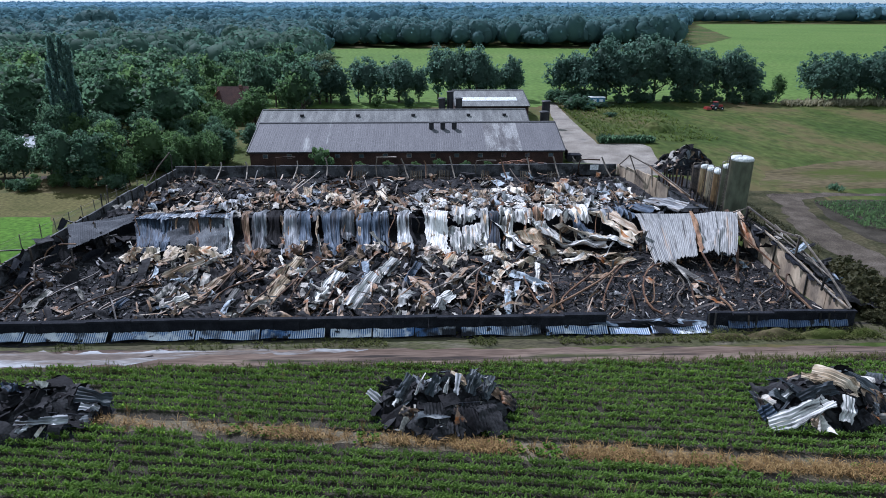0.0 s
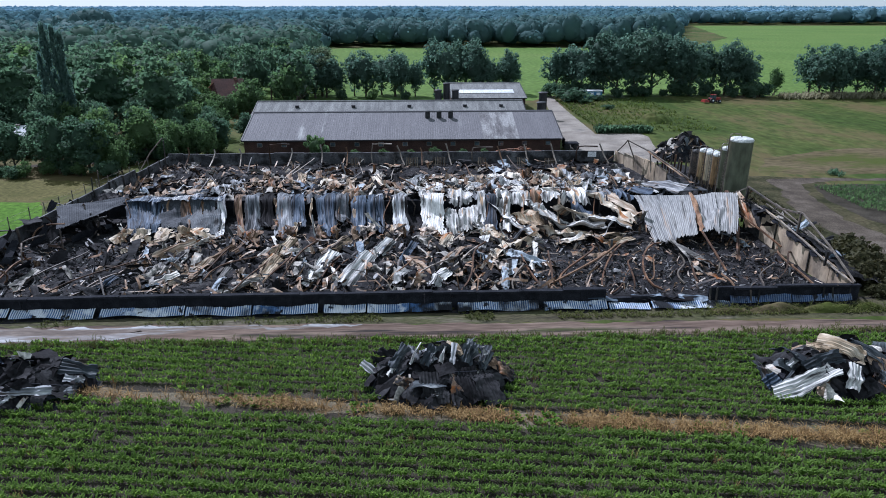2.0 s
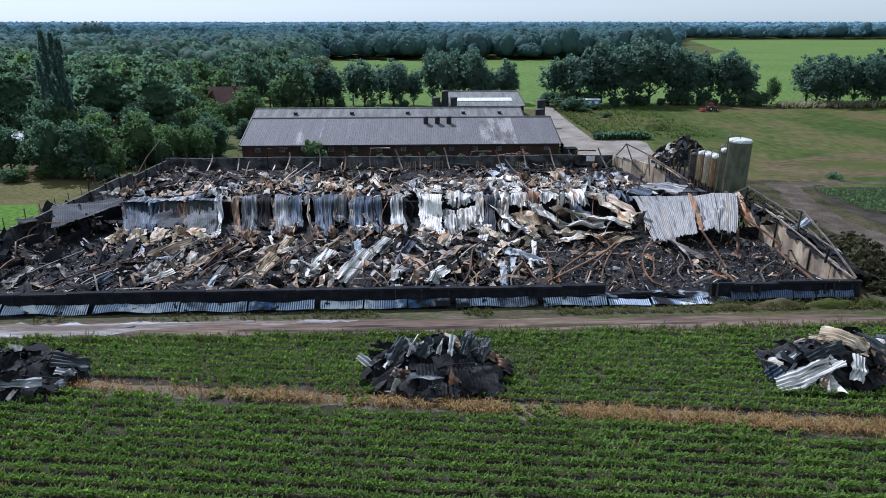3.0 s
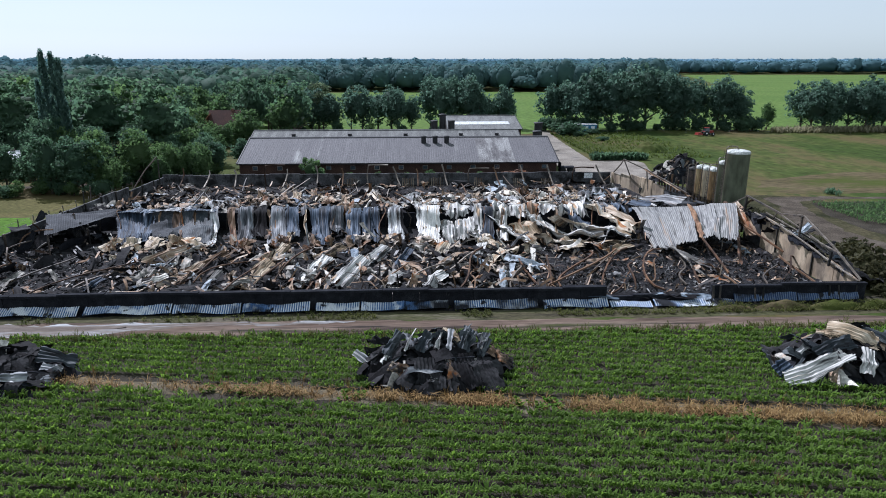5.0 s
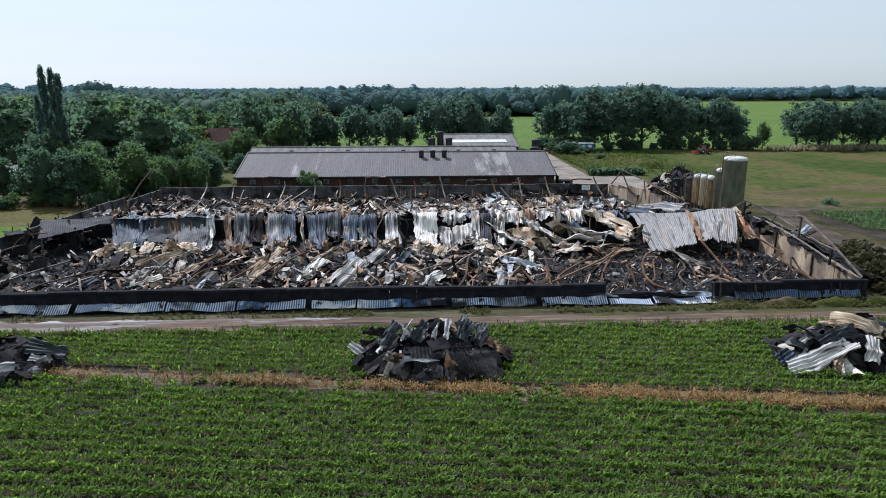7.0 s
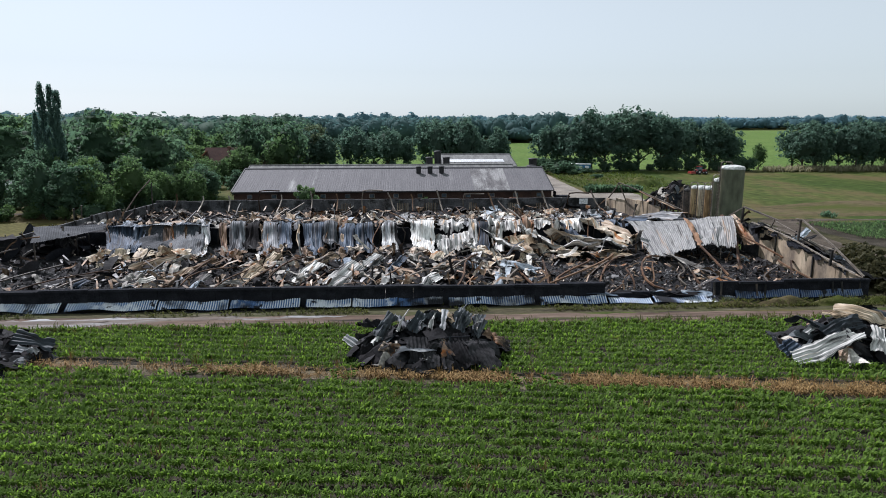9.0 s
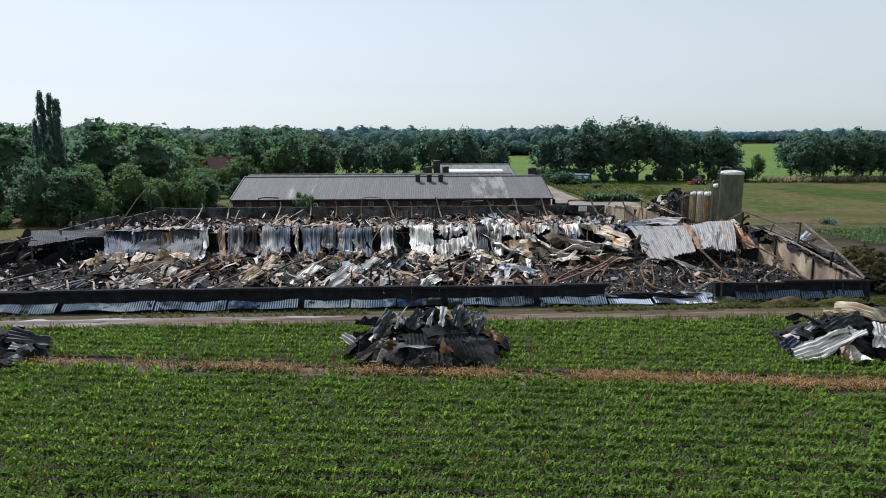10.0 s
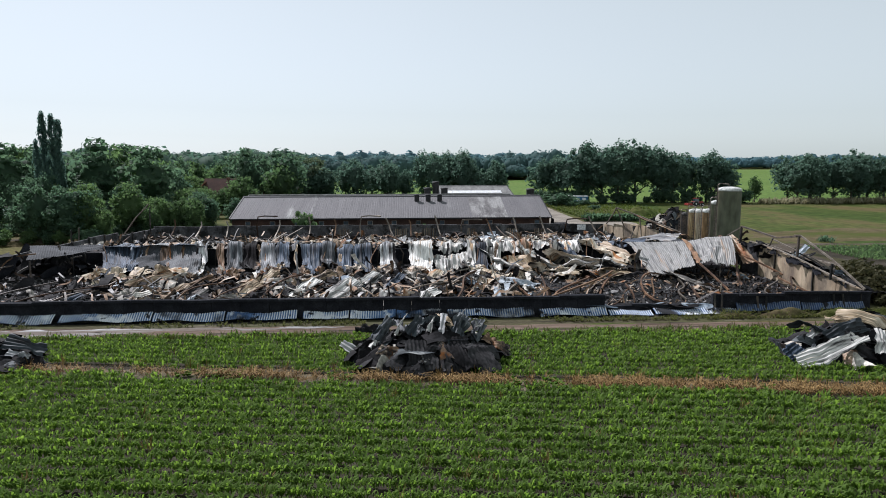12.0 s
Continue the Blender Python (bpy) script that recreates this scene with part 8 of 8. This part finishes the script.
for i in range(16):
    x = -38.5 - i * 1.7 + tr_r.uniform(-0.8, 0.8)
    r_tree(OAKS + LIGHTS[:1], x, 77.5 + tr_r.uniform(-1.5, 5.0), tr_r.uniform(0.38, 0.62), tr_r, "trees beside the lane")
for i in range(12):
    r_tree(BUSHD + BUSH, -38.5 - i * 1.6 + tr_r.uniform(-1, 1), 75.6 + tr_r.uniform(-0.8, 2.5), tr_r.uniform(0.4, 0.8), tr_r, "undergrowth beside the lane")
for x, y, q in ((-39.6, 99.5, 0.52), (-37.4, 101.0, 0.55), (-35.2, 99.6, 0.56), (-33.0, 101.2, 0.56), (-31.2, 99.0, 0.5), (-40.8, 103, 0.6), (-41.0, 116, 0.64), (-38.6, 115, 0.56), (-36.2, 113.5, 0.54), (-34.0, 113, 0.54), (-32.4, 116, 0.62), (-41.5, 120, 0.72), (-31.6, 119, 0.7)):
    r_tree(LIGHTS, x, y, q, tr_r, "woodland edge")
for i in range(22):
    r_tree(BUSHD + BUSHD + LIGHTS[1:], -30.5 - i * 0.62 + tr_r.uniform(-0.8, 0.8), 82.0 + tr_r.uniform(-0.6, 3.6), tr_r.choice((0.42, 0.55, 0.7)) if i % 3 else 0.36, tr_r, "undergrowth behind the gable")
# woodland on the left, a dense front of small trees and taller ones behind
HOUSE_GAP = lambda x, y: (x + 38) ** 2 / 60 + (y - 122) ** 2 / 70 < 1 or (-40.5 < x < -31 and 99 < y < 121)
for i in range(34):
    x = -26.5 - i * 1.75 + tr_r.uniform(-1.2, 1.2)
    y = 88.5 + tr_r.uniform(0, 9) + max(0, (-40 - x)) * 0.08
    r_tree(LIGHTS[:1] + OAKS, x, y, tr_r.uniform(0.5, 0.74) if x < -36.5 else tr_r.uniform(0.38, 0.5), tr_r, "woodland edge")
gx, gy = np.meshgrid(np.arange(-150, -24, 7.3), np.arange(101, 172, 7.0))
for x, y in zip(gx.ravel(), gy.ravel()):
    x, y = x + tr_r.uniform(-2.2, 2.2), y + tr_r.uniform(-2.2, 2.2)
    if x < -(0.74 * y + 8) or HOUSE_GAP(x, y) or (x > -31 and y < 124):
        continue
    tall = 1.0 + (0.12 if y < 135 and x < -48 else 0.0)
    r_tree(FAR_OAKS + FAR_LIGHTS, x, y, tr_r.uniform(0.72, 1.02) * tall, tr_r, "woodland")
for x, y, s in ((-55.0, 98.0, 1.02), (-53.8, 98.4, 1.0), (-52.6, 97.7, 0.95), (-56.2, 98.2, 0.78)):
    put_tree(tr_r.choice(POPLAR), x, y, s, 0.44, tr_r.uniform(0, 360), "poplars")
# bushes near the barn, the silos and the meadow
put_tree(BUSH[0], -14.8, 84.6, 1.25, 0.75, 20, "bushes")
for x, s in ((-9.5, 0.4), (-5.6, 0.42), (-1.8, 0.38), (1.5, 0.5), (5.0, 0.42), (8.2, 0.4)):
    put_tree(BUSH[1], x, 85.0, s, 1.0, tr_r.uniform(0, 360), "bushes")
for x, y, s in ((31.8, 40.6, 0.75), (33.2, 42.4, 0.85), (33.8, 45.0, 0.7), (33.2, 38.6, 0.5), (31.6, 37.6, 0.35), (34.4, 41.0, 0.6)):
    put_tree(SCORCHED[0], x, y, s, 1.2, tr_r.uniform(0, 360), "bushes")
for x, y, s in ((32.6, 139, 1.1), (34.6, 136, 0.5), (38.6, 140, 0.5), (37.4, 128, 0.35), (60, 73.5, 0.3), (62.5, 73.3, 0.35)):
    put_tree(BUSHD[0], x, y, s, 1.9, tr_r.uniform(0, 360), "bushes")

# rough grass of the meadow and beside the drive
rg = np.random.default_rng(78)
tx, ty = rg.uniform(31.5, 36.5, 1500), rg.uniform(36, 70, 1500)
keep = [nz(a * 0.4, b * 1.4, 0.09, 4.0) <= 0.05 or rg.random() < 0.15 for a, b in zip(tx, ty)]
tx, ty = tx[keep], ty[keep]
plants("meadow_grass", np.stack([tx, ty, np.zeros(len(tx))], 1), 6, 0.4, M["leaf_burnt"], "dark rough grass beside the barn", "grass", 1579, width=0.03, droop=0.5, spread=0.3)
tx, ty = 29.4 + 20 * rg.random(1300) ** 1.5, rg.uniform(102, 141, 1300)
keep = (ty > 103) & ((tx - 42) ** 2 / 14 + (ty - 113) ** 2 / 10 > 0.6)
tx, ty = tx[keep], ty[keep]
plants("meadow_grass", np.stack([tx, ty, np.zeros(len(tx))], 1), 6, 0.42, M["leaf_lush"], "lush rough grass beside the drive", "grass", 1580, width=0.05, droop=0.4, spread=0.34)
tx = rg.uniform(28.4, 37.0, 420)
plants("meadow_weeds", np.stack([tx, 102.0 + rg.normal(0, 0.35, len(tx)), np.zeros(len(tx))], 1), 8, 0.5, M["leaf_oak"], "dark tall weeds along the back of the yard", "weeds", 1581, h=0.5, droop=0.25, width=0.07, spread=0.3, bushy=0.25)
wx = rg.uniform(43, 130, 900)
wx = wx[[nz(x, 5, 0.25) > 0.12 for x in wx]]
wy = 72.6 - np.maximum(0, wx - 60) * 0.03 + rg.normal(0, 0.5, len(wx))
plants("meadow_weeds", np.stack([wx, wy, np.zeros(len(wx))], 1), 9, 0.34, M["leaf_oak"], "dark green weeds along the edge of the farm track", "weeds", 83, h=0.5, droop=0.2, width=0.06, spread=0.3, bushy=0.12)

# reed edge along the far side of the meadow
rg = np.random.default_rng(77)
rx = rg.uniform(80, 170, 2400)
plants("reed_edge", np.stack([rx, 142.6 + rg.normal(0, 1.3, len(rx)), np.zeros(len(rx))], 1), 6, 0.7, M["leaf_reed"], "pale reeds along the far edge of the meadow", "reeds", 71, h=0.5, droop=0.2, width=0.05)


def woodland(name, spots, leaves, leaf, material, label, seed, jitter=0.18):
    """Tree crowns of a far wood as one mesh: rough cores under a coat of leaf clumps."""
    rg2 = np.random.default_rng(seed)
    v1, f1 = ICO2 if leaves > 14 else ICO1
    sp = np.array(spots)
    n2 = len(sp)
    x, y, r, h = sp.T
    rr = np.maximum(r, h * 0.33) * rg2.uniform(0.8, 1.2, n2)
    rx, ry, rz2 = rr * rg2.uniform(0.85, 1.2, n2), rr * rg2.uniform(0.85, 1.2, n2), h * 0.46
    cz = h * 0.54
    j = 0.84 + rg2.normal(0, 0.06, (n2, len(v1), 1))
    core = v1[None] * j * np.stack([rx, ry, rz2], 1)[:, None] + np.stack([x, y, cz], 1)[:, None]
    cf = (f1[None] + (np.arange(n2) * len(v1))[:, None, None]).reshape(-1, 3)
    d2 = rg2.normal(0, 1, (n2, leaves, 3))
    d2 /= np.linalg.norm(d2, axis=2)[..., None]
    d2[..., 2] = np.where(d2[..., 2] < -0.45, -d2[..., 2], d2[..., 2])
    lump = 1 + 0.06 * np.sin(d2[..., 0] * 5 + x[:, None]) * np.sin(d2[..., 2] * 6 + y[:, None])
    p = d2 * (rg2.uniform(0.84, 0.95, (n2, leaves)) * lump)[..., None] * np.stack([rx, ry, rz2], 1)[:, None] + np.stack([x, y, cz], 1)[:, None]
    nn2 = d2 + rg2.normal(0, jitter, d2.shape)
    nn2 /= np.linalg.norm(nn2, axis=2)[..., None]
    a = np.cross(nn2, rg2.normal(0, 1, d2.shape))
    a /= np.linalg.norm(a, axis=2)[..., None]
    b = np.cross(nn2, a)
    q = (leaf * rr[:, None] * rg2.uniform(0.6, 1.3, (n2, leaves)))[..., None]
    lv = np.stack([p - a * q, p + b * q * 0.6 + nn2 * q * 0.2, p - b * q * 0.6 + nn2 * q * 0.2, p + a * q], 2).reshape(-1, 3)
    idx = np.arange(n2 * leaves)[:, None] * 4 + n2 * len(v1)
    lf = np.concatenate([idx + np.array([[0, 2, 1]]), idx + np.array([[1, 2, 3]])])
    me2 = big_mesh(name, np.concatenate([core.reshape(-1, 3), lv]), np.concatenate([cf, lf]))
    me2.materials.append(material)
    return tagged(new(name, me2), label, "woodland", kind="stuff")


def wooded(x, y):
    if y < 172:
        return False
    if x < -0.09 * y - 16 and y < 338:            # woods left of the pasture
        return not (-150 < x < -40 and 398 < y < 457)
    if 338 < y < 730:
        edge = 131 + (y - 336) * 0.385
        if x > edge:
            return False
        if -150 < x < -45 and 398 < y < 457:
            return False
        return True if y < 425 else nz(x, y, 0.009, 2.0) > -0.22
    if y >= 730:
        return nz(x, y, 0.004, 6.0) > -0.25 or y < 800
    return False


near_w, haze_w, mid_w, far_w = [], [], [], []
rw = random.Random(5)
d = 172.0
while d < 4600:
    sp = 7.4 if d < 430 else max(8.0, d * 0.017)
    nn = int(1.5 * d / sp)
    for k in range(nn):
        a = radians(-43 + 86 * (k + rw.uniform(-0.45, 0.45)) / nn)
        q = d + rw.uniform(-0.5, 0.5) * sp
        x, y = q * math.sin(a), q * math.cos(a)
        if not wooded(x, y):
            continue
        big = 1.15 if (60 < x < 135 and 336 < y < 420) else 1.0
        h = rw.choice((rw.uniform(7.5, 11), rw.uniform(10.0, 13), rw.uniform(11.5, 14.5))) * big * (1.0 if q < 1500 else 1.05)
        if q > 430:
            h *= 0.9 + 0.35 * (0.5 + nz(x, y, 0.006, 1.0))
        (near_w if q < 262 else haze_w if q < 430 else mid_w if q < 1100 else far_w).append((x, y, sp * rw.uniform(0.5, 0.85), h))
    d += sp * (0.8 if d < 430 else 1.0)
for a, q, h in ((-26.0, 386, 17.0), (-25.3, 392, 18.4), (-24.6, 388, 19.2), (-23.9, 394, 18.2), (-24.9, 398, 18.8), (-27.0, 390, 16.0)):
    haze_w.append((q * math.sin(radians(a)), q * math.cos(radians(a)), 4.6, h))
woodland("far_woods", near_w, 64, 0.165, M["canopy"], "dense dark green woodland canopy beyond the fields", 1, 0.35)
# the farther bands carry the haze in their leaf colour
woodland("far_woods", haze_w, 44, 0.185, M["canopy_haze"], "woodland canopy beyond the pasture, leaves tinted with haze", 4, 0.28)
woodland("far_woods", mid_w, 18, 0.28, M["canopy_mid"], "woodland canopy in the middle distance, tinted with haze", 2)
woodland("far_woods", far_w, 7, 0.18, M["canopy_far"], "woodland reaching the horizon, tinted blue for haze", 3)

# ---------------------------------------------------------------- fences, poles
def fence(x0, y0, x1, y1, n, h, label):
    root = thing("fence", label, "fence")
    for i in range(n):
        x, y = x0 + (x1 - x0) * i / (n - 1), y0 + (y1 - y0) * i / (n - 1)
        gg = Geo()
        tube(gg, [(x, y, 0), (x + R.uniform(-0.06, 0.06), y, h * R.uniform(0.92, 1.05))], 0.05, 5)
        part("post", gg, M["wood"], root)
    for k in (0.5, 0.85):
        gg = Geo()
        tube(gg, [(x0, y0, h * k), ((x0 + x1) / 2, (y0 + y1) / 2, h * k - 0.03), (x1, y1, h * k)], 0.012, 4)
        part("wire", gg, M["steel_dark"], root)
    return root


fence(-38.5, 58.0, -35.5, 80.0, 11, 1.25, "timber post and wire fence beside the barn")
fence(-40.2, 47.0, -38.5, 58.0, 5, 1.3, "timber post and wire fence beside the grass field")
for pts in ([(-33.5, 72, 1.2), (-32.2, 73, 3.4), (-30.8, 73.5, 5.0)], [(-31.0, 74, 1.2), (-30.9, 74, 4.6)], [(-34.2, 62, 0), (-34.0, 62, 3.2)], [(-35.4, 66, 0), (-35.2, 66, 3.0)], [(-37.2, 49, 0), (-37.1, 49, 3.0)]):
    gg = Geo()
    tube(gg, pts, 0.07, 5)
    tagged(part("charred_pole", gg, M["steel_dark"]), "thin charred pole leaning at the gable", "pole", "charred poles")
